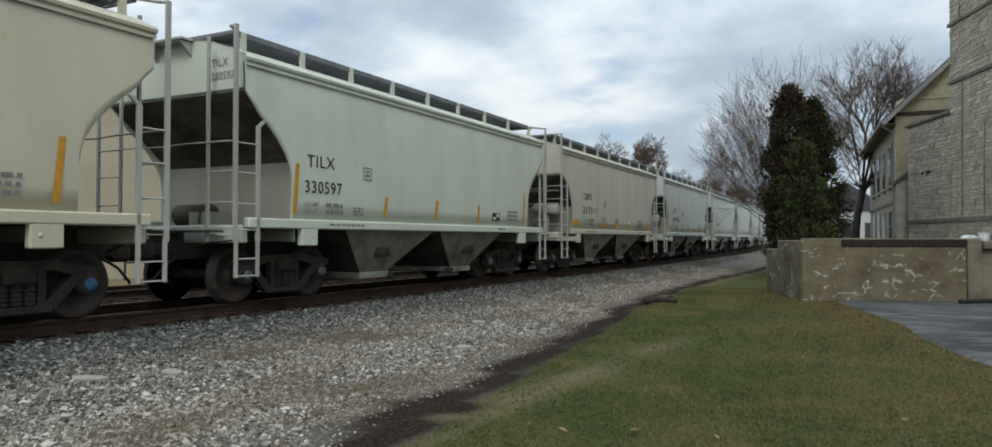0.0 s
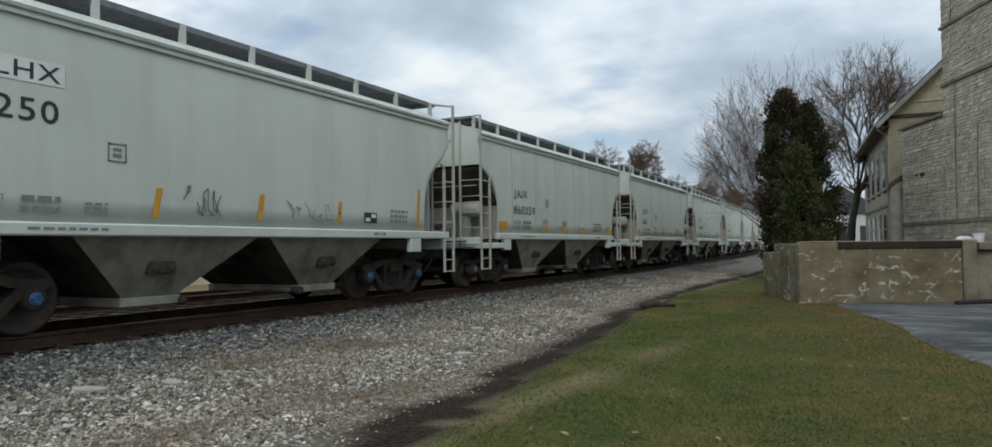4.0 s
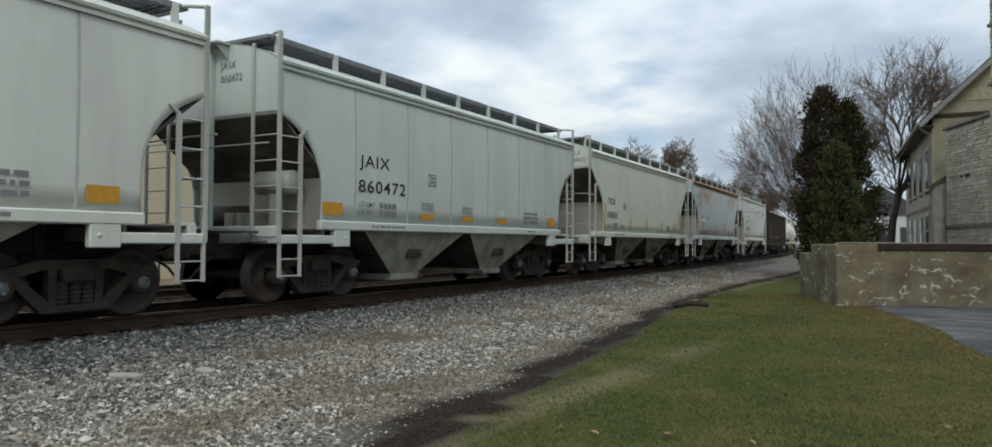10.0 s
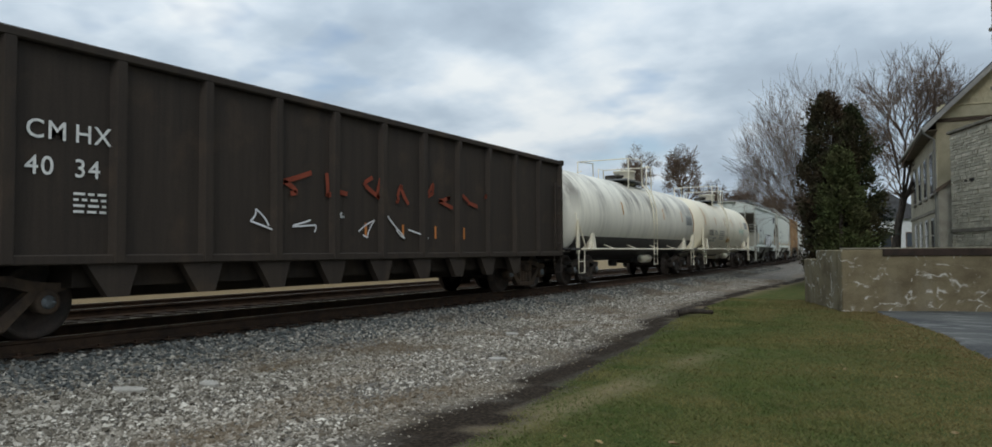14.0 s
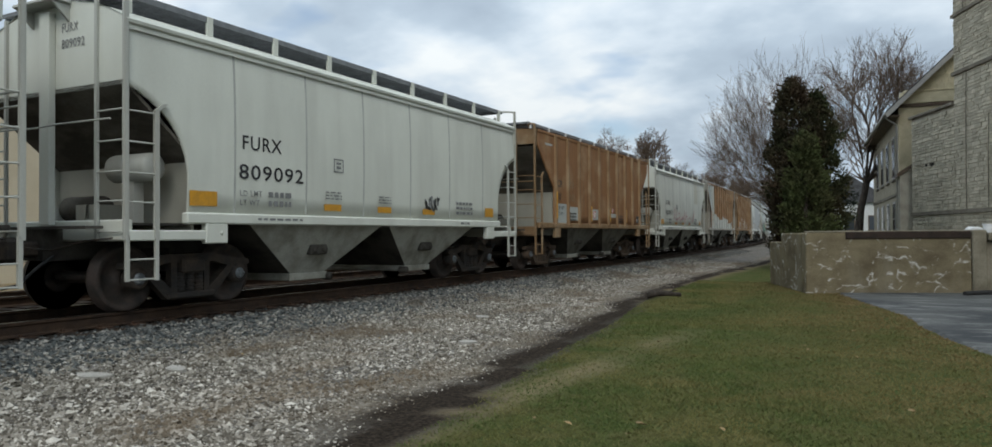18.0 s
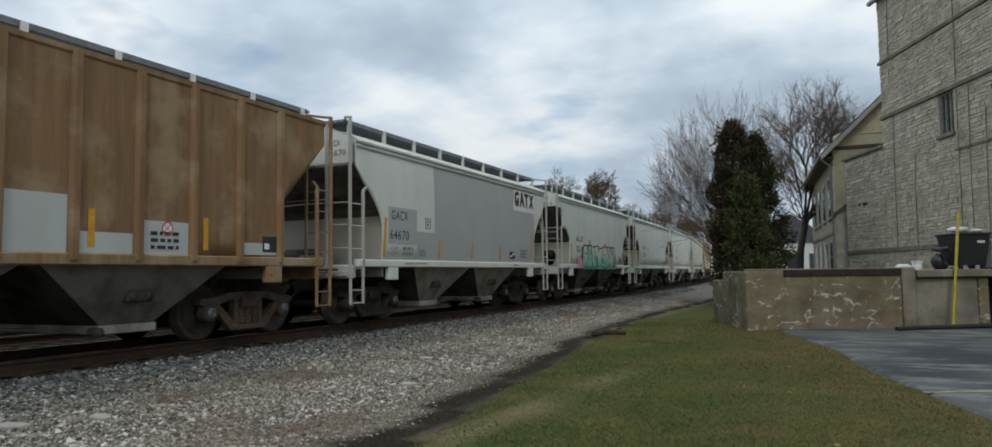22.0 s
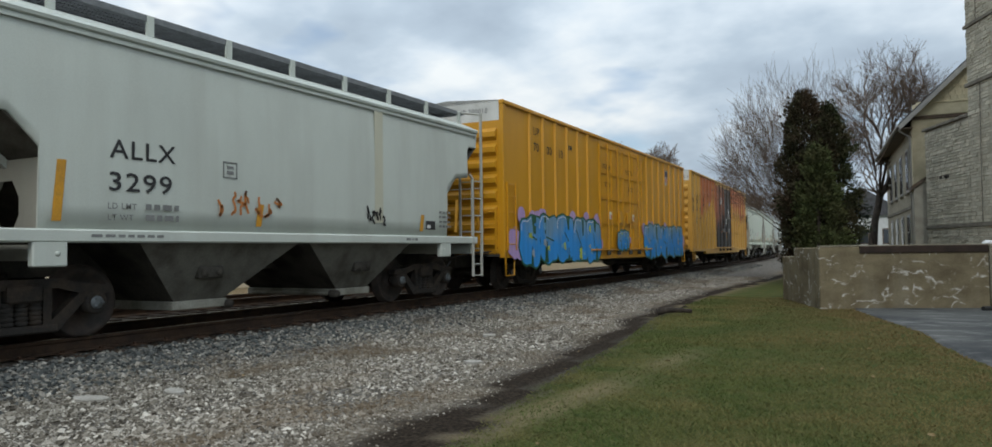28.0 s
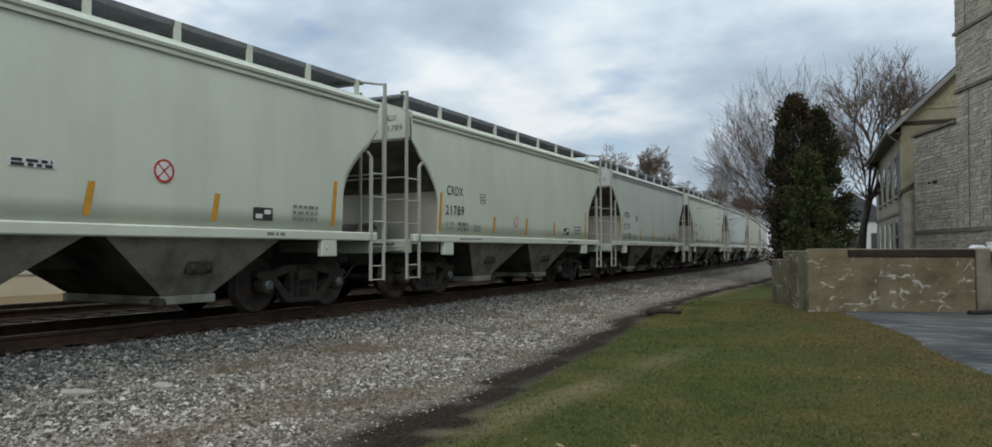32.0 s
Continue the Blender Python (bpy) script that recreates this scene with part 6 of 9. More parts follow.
# ---- the low building across the tracks ----
STUCCO = stained("cream_stucco", (0.56, 0.49, 0.36), (0.50, 0.43, 0.31), 0.9, 0.8, speck=0.1, relief=0.3, depth=0.003)
FASCIA = stained("green_grey_fascia", (0.20, 0.22, 0.19), (0.15, 0.16, 0.14), 0.6, 3.0)
SHINY = flat("bright_galvanised_metal", (0.60, 0.61, 0.62), 0.35, 0.85)
hall = tagged(new("low_building"), "long cream stucco building with roof vents across the tracks", "building")
part("wall", Geo().box(-22.1, -21.7, -14, 12.15, -0.5, 6.1).box(-22.1, -21.7, 12.15, 13.35, -0.5, 4.55).box(-22.1, -21.7, 12.15, 13.35, 5.8, 6.1).box(-22.1, -21.7, 13.35, 46, -0.5, 6.1), STUCCO, hall)
part("back_wall", Geo().box(-40, -39.6, -14, 46, -0.5, 6.1).box(-39.6, -22.1, -14, -13.6, -0.5, 6.1).box(-39.6, -22.1, 45.6, 46, -0.5, 6.1), STUCCO, hall)
part("roof", Geo().box(-40.1, -21.5, -14.1, 46.1, 6.1, 6.2), ROOFING, hall)
part("fascia", Geo().box(-21.56, -21.42, -14.1, 46.1, 6.02, 6.26, 0.02), FASCIA, hall)
part("ledge", Geo().box(-21.72, -21.62, 12.0, 13.6, 4.40, 4.5, 0.01), STUCCO, hall)
for z in (0.35, 0.95):
    part("wall_groove_strip", Geo().box(-21.702, -21.68, -14, 46, z - 0.015, z + 0.015), FASCIA, hall)
w = part("window", Geo().box(-21.95, -21.75, 12.15, 12.25, 4.55, 5.8).box(-21.95, -21.75, 13.25, 13.35, 4.55, 5.8).box(-21.95, -21.75, 12.25, 13.25, 4.55, 4.65).box(-21.95, -21.75, 12.25, 13.25, 5.7, 5.8), TRIM, hall, "dark brown window frame")
for a in (12.25, 12.78):
    part("pane", Geo().box(-21.86, -21.85, a, a + 0.47, 4.65, 5.7), GLASS, w)
part("mullion", Geo().box(-21.92, -21.78, 12.72, 12.78, 4.65, 5.7), TRIM, w)
part("service_pipe", Geo().tube([(-21.64, 21, 0.1), (-21.64, 24, 0.12), (-21.64, 24.2, 2.2)], 0.05, 8), UNDER, hall)


def roof_fan(x, y, r, h):
    fan = thing("roof_vent", "shiny round metal exhaust fan on the roof", "roof vent", "roof vents", pose(x, y, 6.2))
    part("collar", Geo().lathe([(0, r * 0.8), (h * 0.3, r * 0.75), (h * 0.32, r * 0.98)], "z", 24), SHINY, fan)
    part("drum", Geo().lathe([(h * 0.33, r * 1.0), (h * 0.36, r * 1.05), (h * 0.92, r * 1.0), (h * 0.95, r * 1.06), (h, r * 1.04), (h, r * 0.9)], "z", 28), SHINY, fan)
    for k in range(3):
        z = h * (0.45 + 0.15 * k)
        part("ring", Geo().lathe([(z, r * 1.03), (z + 0.02, r * 1.07), (z + 0.04, r * 1.03)], "z", 28), SHINY, fan)


roof_fan(-22.6, 12.9, 0.47, 0.95)
roof_fan(-22.9, 15.0, 0.30, 0.5)
unit = thing("rooftop_unit", "dark rooftop air unit", "air unit", m=pose(-22.9, 11.2, 6.2))
part("housing", Geo().box(-0.5, 0.5, -0.6, 0.6, 0, 0.85, 0.03), UNDER, unit)
part("grille", Geo().box(0.5, 0.52, -0.5, 0.5, 0.15, 0.7), SHADE_AND_GRILLE, unit)
unit = thing("rooftop_unit", "low grey rooftop air unit", "air unit", m=pose(-23.0, 17.0, 6.2))
part("housing", Geo().box(-0.45, 0.45, -0.7, 0.7, 0, 0.4, 0.03), GALV, unit)
part("grille", Geo().box(0.45, 0.47, -0.6, 0.6, 0.08, 0.32), SHADE_AND_GRILLE, unit)
chim = thing("chimney", "tan brick chimney block on the roof", "chimney", m=pose(-22.6, 29.2, 6.2))
part("stack", Geo().box(-0.5, 0.5, -0.75, 0.55, 0, 0.5, 0.02).box(-0.4, 0.4, -0.6, 0.0, 0.5, 0.78, 0.02), BRICK_Y, chim)
part("cap", Geo().box(-0.55, 0.55, -0.8, 0.6, 0.5, 0.56, 0.01), BAND, chim)
rail_fence = thing("pipe_fence", "low dark pipe fence in front of the cream wall", "fence", m=pose(-20.6, 15.0, -0.24))
for k in range(4):
    part("post", Geo().tube([(0, k * 1.9, 0), (0, k * 1.9, 1.0)], 0.035, 8), UNDER, rail_fence)
for z in (0.55, 0.95):
    part("rail", Geo().tube([(0, 0, z), (0, 5.7, z)], 0.03, 8), UNDER, rail_fence)
def fading_paint(name, low, high, level, rate, soft, scale):
    """One paint worn through to another, more of it above the level than below, in runs and blotches."""
    m, n, l, b = material(name)
    tc = n.new("ShaderNodeTexCoord")
    sp = n.new("ShaderNodeSeparateXYZ")
    l.new(tc.outputs["Object"], sp.inputs[0])
    def sums(op, p, q):
        k = n.new("ShaderNodeMath")
        k.operation = op
        for i, v in enumerate((p, q)):
            if isinstance(v, (int, float)):
                k.inputs[i].default_value = v
            else:
                l.new(v, k.inputs[i])
        return k.outputs[0]
    blot = noise_node(n, l, 0.9 * scale, (1, 1.1, 0.6), detail=6.0, rough=0.6, shift=1.7)
    fac = sums("ADD", sums("MULTIPLY", sums("SUBTRACT", sp.outputs[2], level), rate * 0.22), blot)
    col = mixed(n, l, ramp(n, l, fac, [(0.5 - soft / 2, 0.0), (0.5 + soft / 2, 1.0)]), low, high)
    run = noise_node(n, l, 1.0, (1, 6.0, 0.35), detail=7.0, rough=0.65)
    col = mixed(n, l, 1.0, col, ramp(n, l, run, [(0.4, 1.0), (0.75, 0.72)]), "MULTIPLY")
    grain = noise_node(n, l, 40.0, detail=3.0)
    col = mixed(n, l, 1.0, col, ramp(n, l, grain, [(0.3, 0.9), (0.7, 1.0)]), "MULTIPLY")
    l.new(col, b.inputs["Base Color"])
    b.inputs["Roughness"].default_value = 0.6
    bump(n, l, b, noise_node(n, l, 1.6, detail=2.0), 0.25, 0.02)
    return m


def tank_paint(name, colour, soot):
    """White tank paint with soot that has run down from the top in separate patches."""
    m, n, l, b = material(name)
    tc = n.new("ShaderNodeTexCoord")
    sp = n.new("ShaderNodeSeparateXYZ")
    l.new(tc.outputs["Object"], sp.inputs[0])
    run = noise_node(n, l, 1.0, (0.6, 2.6, 0.6), detail=8.0, rough=0.65)
    patch = noise_node(n, l, 0.55, (1, 1, 0.4), detail=4.0, shift=2.3)
    mp = n.new("ShaderNodeMapRange")
    mp.inputs[1].default_value, mp.inputs[2].default_value = 2.2, 3.5
    l.new(sp.outputs[2], mp.inputs[0])
    prod = mixed(n, l, 1.0, ramp(n, l, run, [(0.38, 0.0), (0.58, 1.0)]), ramp(n, l, patch, [(0.40, 0.0), (0.54, 1.0)]), "MULTIPLY")
    prod = mixed(n, l, 1.0, prod, ramp(n, l, mp.outputs[0], [(0.0, 0.15), (0.5, 0.9), (1.0, 0.6)]), "MULTIPLY")
    col = mixed(n, l, prod, colour, soot)
    faint = noise_node(n, l, 1.0, (1, 5.0, 0.3), detail=6.0, shift=6.0)
    col = mixed(n, l, 1.0, col, ramp(n, l, faint, [(0.45, 1.0), (0.8, 0.82)]), "MULTIPLY")
    l.new(col, b.inputs["Base Color"])
    b.inputs["Roughness"].default_value = 0.5
    return m


TANK_WHITE = car_paint("cream_white_tank_paint", (0.80, 0.75, 0.60), grime=(0.34, 0.28, 0.18), streaks=0.28)
TANK_DIRTY = tank_paint("streaked_white_tank_paint", (0.78, 0.76, 0.66), (0.16, 0.15, 0.13))
TANK_BLACK = stained("black_tank_paint", (0.022, 0.023, 0.026), (0.035, 0.034, 0.033), 0.5, 2.0)
GON = rust_paint("dark_brown_gondola_paint", (0.042, 0.032, 0.024), (0.028, 0.022, 0.018), (0.065, 0.045, 0.03), 0.2)
BOX_YELLOW = car_paint("golden_yellow_paint", (0.58, 0.278, 0.010), grime=(0.36, 0.18, 0.02), streaks=0.25, rough=0.45)
BOX_OLD = car_paint("faded_yellow_orange_paint", (0.58, 0.322, 0.055), grime=(0.46, 0.24, 0.06), streaks=0.35, rough=0.6)
BOX_RED = fading_paint("yellow_paint_washed_with_brick_red", (0.58, 0.318, 0.052), (0.46, 0.14, 0.045), 3.2, 0.6, 0.16, 1.0)
DOOR_BLACK = car_paint("black_door_paint_worn_to_rust", (0.020, 0.018, 0.017), grime=(0.05, 0.03, 0.02), streaks=0.4, patch=((0.16, 0.06, 0.03), 0.66), rough=0.5)
DOOR_RUST = fading_paint("rust_red_door_paint", (0.024, 0.02, 0.018), (0.36, 0.13, 0.065), 2.55, 0.8, 0.12, 1.6)
END_WHITE = stained("dusty_white_end_paint", (0.66, 0.66, 0.62), (0.52, 0.52, 0.48), 0.6, 2.0)
ROOF_GALV = stained("galvanised_roof", (0.55, 0.56, 0.55), (0.45, 0.46, 0.45), 0.5, 2.0, metal=0.3)
GRAF = {k: flat("spray_" + k, c, 0.5) for k, c in {"blue": (0.03, 0.22, 0.52), "light": (0.14, 0.38, 0.60), "grey": (0.28, 0.33, 0.38), "purple": (0.40, 0.25, 0.55), "lime": (0.45, 0.52, 0.05),
        "green": (0.02, 0.10, 0.05), "black": (0.015, 0.015, 0.018), "white": (0.72, 0.73, 0.74), "pink": (0.62, 0.20, 0.32), "mint": (0.12, 0.45, 0.33), "cream": (0.60, 0.58, 0.42), "red": (0.42, 0.06, 0.05), "faint": (0.50, 0.17, 0.19), "yellow": (0.75, 0.55, 0.03), "orange": (0.55, 0.20, 0.05)}.items()}


GRAF["old_red"] = flat("weathered_spray_red", (0.24, 0.06, 0.035), 0.8)
GRAF["blue_fade"] = fading_paint("spray_blue_fade", (0.02, 0.27, 0.70), (0.17, 0.32, 0.46), 1.72, 1.6, 0.22, 1.2)
GRAF["mint_fade"] = fading_paint("spray_mint_fade", (0.10, 0.42, 0.32), (0.58, 0.58, 0.44), 1.7, 1.2, 0.2, 1.5)
GRAF["purple"] = fading_paint("spray_purple", (0.42, 0.28, 0.58), (0.48, 0.34, 0.56), 1.4, 0.5, 0.4, 1.5)


def blob(g, x, pts):
    g.add([(x, y, z) for y, z in pts], [tuple(range(len(pts)))])


def spray(car, y0, y1, z0, z1, fills, edge, halo=None, count=6, seed=1, x=1.615, sheen=True):
    """A sprayed piece: swollen letter-like shapes with a dark edge, a halo and light strokes; no readable words."""
    rnd = random.Random(seed)
    layers = {}
    w = (y1 - y0) / count
    def soft(cy, cz, ry, rz, grow, wob, n=26):
        out = []
        for k in range(n):
            a = math.tau * k / n
            c, s = math.cos(a), math.sin(a)
            q = (abs(c) ** 3.2 + abs(s) ** 3.2) ** (-1 / 3.2) * (1 + 0.10 * math.sin(3 * a + wob) + 0.07 * math.sin(5 * a + 2 * wob))
            out.append((cy + c * q * ry + math.copysign(grow, c) * abs(c), cz + s * q * rz + math.copysign(grow, s) * abs(s)))
        return out
    for i in range(count):
        cy = y0 + w * (i + 0.5) + rnd.uniform(-0.06, 0.06)
        cz = (z0 + z1) / 2 + rnd.uniform(-0.06, 0.06)
        ry, rz = w * rnd.uniform(0.46, 0.56), (z1 - z0) / 2 * rnd.uniform(0.82, 0.98)
        wob = rnd.uniform(0, 6)
        if halo:
            blob(layers.setdefault((0, halo), Geo()), x + 0.0005 * i, soft(cy, cz + 0.05, ry, rz, 0.20, wob + 1))
        blob(layers.setdefault((1, edge), Geo()), x + 0.004 + 0.0005 * i, soft(cy, cz, ry, rz, 0.05, wob))
        fill = fills[rnd.randrange(len(fills))]
        blob(layers.setdefault((2, fill), Geo()), x + 0.0043 + 0.0005 * i, soft(cy, cz, ry, rz, 0.0, wob))
        for _ in range(2):
            hy, hz = cy + rnd.uniform(-0.3, 0.3) * w, cz + rnd.uniform(-0.25, 0.25) * (z1 - z0)
            blob(layers.setdefault((3, edge), Geo()), x + 0.009 + 0.0003 * i, soft(hy, hz, w * rnd.uniform(0.06, 0.1), (z1 - z0) * rnd.uniform(0.1, 0.22), 0.0, wob, 12))
        if sheen:
            blob(layers.setdefault((4, "light" if "blue" in fills else "white"), Geo()), x + 0.0125, soft(cy - ry * 0.45, cz + rz * 0.35, w * 0.05, (z1 - z0) * 0.16, 0, wob, 10))
            blob(layers.setdefault((5, "lime" if halo == "purple" else edge), Geo()), x + 0.0135, soft(cy + ry * 0.8, cz + rz * rnd.uniform(-0.7, 0.7), w * 0.09, (z1 - z0) * 0.08, 0, wob, 8))
    for (k, colour), g in layers.items():
        text = "sprayed %s graffiti paint" % colour
        tagged(part("sprayed_paint", g, GRAF[colour], car, text), text, kind="stuff")


def piece(car, y0, y1, z0, z1, x, seed, count, fill, edge, halo, tints, label, base=None):
    """A sprayed piece of fat overlapping blocks with notches, a dark outline, a cloud behind and thin highlights; it spells nothing."""
    rnd = random.Random(seed)
    g, order = {}, [0]
    def face(key, level, pts):
        order[0] += 1
        blob(g.setdefault(key, Geo()), x + level + 0.00003 * order[0], pts)
    def line(key, level, pts, w):
        for p, q in zip(pts, pts[1:]):
            d = Vector((q[0] - p[0], q[1] - p[1]))
            n = Vector((-d.y, d.x)).normalized() * w / 2
            face(key, level, [(p[0] - n.x, p[1] - n.y), (q[0] - n.x, q[1] - n.y), (q[0] + n.x, q[1] + n.y), (p[0] + n.x, p[1] + n.y)])
    cell, high = (y1 - y0) / count, z1 - z0
    for k in range(count * 5):
        cy, cz, r = rnd.uniform(y0 - 0.15, y1 + 0.15), rnd.uniform(z0 + 0.3 * high, z1), rnd.uniform(0.10, 0.22) * high
        face((0, halo), 0.0, [(cy + r * math.cos(t * math.tau / 16), max(z0, cz + r * math.sin(t * math.tau / 16))) for t in range(16)])
    if base:
        for k in range(count * 2):
            cy = y0 + (y1 - y0) * (k + 0.5) / (count * 2)
            w = cell * rnd.uniform(0.18, 0.24)
            face((1, base), 0.002, [(cy - w, z0 - 0.04), (cy + w, z0 - 0.04), (cy + w * 0.9, z0 + 0.18 * high), (cy - w * 0.8, z0 + 0.2 * high)])
    for i in range(count):
        cy = y0 + cell * (i + 0.5)
        cz, lean, phase = (z0 + z1) / 2 + rnd.uniform(-0.03, 0.05) * high, rnd.uniform(-0.10, 0.12), rnd.uniform(0, 6)
        def ring(grow):
            out = []
            for t in range(32):
                a = math.tau * t / 32
                c, sn = math.cos(a), math.sin(a)
                q = (abs(c) ** 5 + abs(sn) ** 5) ** (-0.2) * (1 + 0.07 * math.sin(3 * a + phase) + 0.05 * math.sin(7 * a + 2 * phase))
                v = sn * (high * 0.45 * q + grow)
                out.append((cy + c * (cell * 0.53 * q + grow) + lean * v, max(z0 - 0.03 - grow, cz + v)))
            return out
        face((2, edge), 0.004, ring(0.06))
        face((3, fill), 0.007, ring(0.0))
        # notches that open the block from above or below, and a slit
        for d in (-1, 1):
            u = cy + rnd.uniform(-0.25, 0.25) * cell
            w, h = cell * rnd.uniform(0.06, 0.13), high * rnd.uniform(0.26, 0.42)
            e = cz + d * high * 0.47
            face((4, edge), 0.011, [(u - w, e), (u + w, e), (u + w * rnd.uniform(0.1, 0.9), e - d * h), (u - w * rnd.uniform(0.0, 0.6), e - d * h)])
        line((4, edge), 0.011, [(cy + cell * rnd.uniform(-0.3, 0.0), cz + high * rnd.uniform(0.0, 0.25)), (cy + cell * rnd.uniform(0.05, 0.3), cz + high * rnd.uniform(-0.2, 0.1))], 0.045)
        for k in range(3):
            u, w = cy + cell * rnd.uniform(-0.4, 0.4), cell * rnd.uniform(0.05, 0.12)
            v, h = cz + high * rnd.uniform(-0.35, 0.35), high * rnd.uniform(0.04, 0.10)
            face((5, tints[rnd.randrange(len(tints))]), 0.014, [(u - w, v - h * 0.4), (u + w, v - h), (u + w * 0.7, v + h), (u - w * 0.8, v + h * 0.6)])
        r = ring(-0.05)
        line((6, "white"), 0.018, r[8:15], 0.022)
    for (k, colour), m in g.items():
        text = label if k == 3 else "sprayed %s graffiti paint" % colour.split("_")[0]
        tagged(part("sprayed_paint", m, GRAF[colour], car, text), text, kind="stuff")


def scrawl(car, y0, y1, z0, z1, mat, seed, strokes=7, r=0.018, x=1.612):
    """Thin sprayed lines that spell nothing."""
    rnd = random.Random(seed)
    g = Geo()
    for k in range(strokes):
        a = y0 + (y1 - y0) * (k + 0.1) / strokes
        w = (y1 - y0) / strokes
        pts = [(a + rnd.uniform(0, w), rnd.uniform(z0, z1)) for _ in range(4)]
        fine = []
        for i in range(len(pts) - 1):
            for q in range(5):
                t = q / 5
                fine.append((pts[i][0] + (pts[i + 1][0] - pts[i][0]) * t + 0.04 * math.sin(3 * t + k), pts[i][1] + (pts[i + 1][1] - pts[i][1]) * t))
        for p, q in zip(fine, fine[1:]):
            d = Vector((q[0] - p[0], q[1] - p[1]))
            if d.length < 1e-4:
                continue
            nrm = Vector((-d.y, d.x)).normalized() * r
            g.add([(x, p[0] - nrm.x, p[1] - nrm.y), (x, q[0] - nrm.x, q[1] - nrm.y), (x, q[0] + nrm.x, q[1] + nrm.y), (x, p[0] + nrm.x, p[1] + nrm.y)], [(0, 1, 2, 3)])
    tagged(part("sprayed_scrawl", g, mat, car), "thin sprayed scrawl", kind="stuff")


def running_gear(car, ys, mat, half):
    for y in ys:
        truck(car, y, mat)
        for d in (-0.889, 0.889):
            wheelset(car, y + d)
    for e in (-1, 1):
        coupler(car, e * half, e, mat)


def gondola(half=7.9):
    car = thing("gondola_car", "dark brown ribbed steel gondola car with white lettering", "freight car")
    for s in (-1, 1):
        part("side_plate", Geo().box(*sorted((s * 1.50, s * 1.53)), -half, half, 0.95, 3.42), GON, car)
        part("top_chord", Geo().box(*sorted((s * 1.48, s * 1.62)), -half - 0.04, half + 0.04, 3.40, 3.52, 0.02), GON, car)
        part("side_sill", Geo().box(*sorted((s * 1.49, s * 1.6)), -half, half, 0.90, 1.02, 0.015), GON, car)
        for k in range(13):
            y = -half + 0.12 + k * (2 * half - 0.24) / 12
            part("side_stake", Geo().prism([(s * 1.53, y - 0.11), (s * 1.62, y - 0.06), (s * 1.62, y + 0.06), (s * 1.53, y + 0.11)], 0.92, 3.41, "z"), GON, car)
        for k in range(2, 11):
            y = -half + 0.12 + k * (2 * half - 0.24) / 12
            part("floor_gusset", Geo().prism([(y - 0.42, 0.95), (y + 0.30, 0.95), (y + 0.16, 0.50), (y - 0.12, 0.50)], *sorted((s * 1.44, s * 1.56)), "x"), GON, car)
    for e in (-1, 1):
        y = e * half
        part("end_plate", Geo().box(-1.5, 1.5, *sorted((y, y - e * 0.03)), 0.95, 3.42), GON, car)
        part("end_cap", Geo().box(-1.62, 1.62, *sorted((y + e * 0.06, y - e * 0.08)), 3.40, 3.55, 0.02), GON, car)
        for z in (1.45, 2.15, 2.8):
            part("end_rib", Geo().prism([(y, z - 0.1), (y + e * 0.08, z - 0.05), (y + e * 0.08, z + 0.05), (y, z + 0.1)], -1.4, 1.4, "x"), GON, car)
        part("end_sill", Geo().box(-1.5, 1.5, *sorted((y, y + e * 0.12)), 0.8, 1.1, 0.02), GON, car)
        for s in (-1, 1):
            part("corner_step", Geo().tube([(s * 1.58, y - e * 0.1, 0.95), (s * 1.58, y - e * 0.1, 0.45), (s * 1.58, y - e * 0.55, 0.45), (s * 1.58, y - e * 0.55, 0.95)], 0.018, 6), GON, car)
            ladder(car, (s * 1.61, y - e * 0.12), (s * 1.61, y - e * 0.52), 1.1, 2.9, [1.25, 1.65, 2.05, 2.45, 2.8], GON)
    part("floor", Geo().box(-1.49, 1.49, -half + 0.04, half - 0.04, 0.95, 1.0), GON, car)
    part("centre_sill", Geo().box(-0.22, 0.22, -half, half, 0.42, 0.95).box(-1.3, 1.3, -half + 2.3, half - 2.3, 0.62, 0.94), GON, car)
    running_gear(car, (-half + 1.25, half - 1.25), TRUCK_RUST, half + 0.1)
    y = -half + 1.66
    add_text(car, "CM", y - 0.05, 2.34, 0.21, WHITEMARK, 1.55)
    add_text(car, "HX", y + 0.50, 2.34, 0.21, WHITEMARK, 1.55)
    add_text(car, "40", y - 0.05, 1.93, 0.21, WHITEMARK, 1.55)
    add_text(car, "CMHX 4034", -0.75, 2.11, 0.09, WHITEMARK, end=-half - 0.084, width=0.75)
    add_text(car, "34", y + 0.50, 1.93, 0.21, WHITEMARK, 1.55)
    add_bars(car, y + 0.5, 1.75, 4, WHITEMARK, 0.4, 0.03, 0.07, 1.55)
    add_plate(car, -half + 0.42, -half + 0.52, 1.2, 2.05, GRAF["orange"], 1.545, "reflector", "orange reflector strip")
    scrawl(car, -2.6, 4.2, 1.9, 2.5, GRAF["old_red"], 4, 8, 0.04, 1.56)
    scrawl(car, -3.2, 1.5, 1.25, 1.75, GRAF["white"], 9, 6, 0.014, 1.56)
    for k in range(5):
        add_plate(car, -0.5 + k * 1.1, -0.44 + k * 1.1, 1.3, 1.55, GRAF["orange"], 1.545, "reflector")
    return car


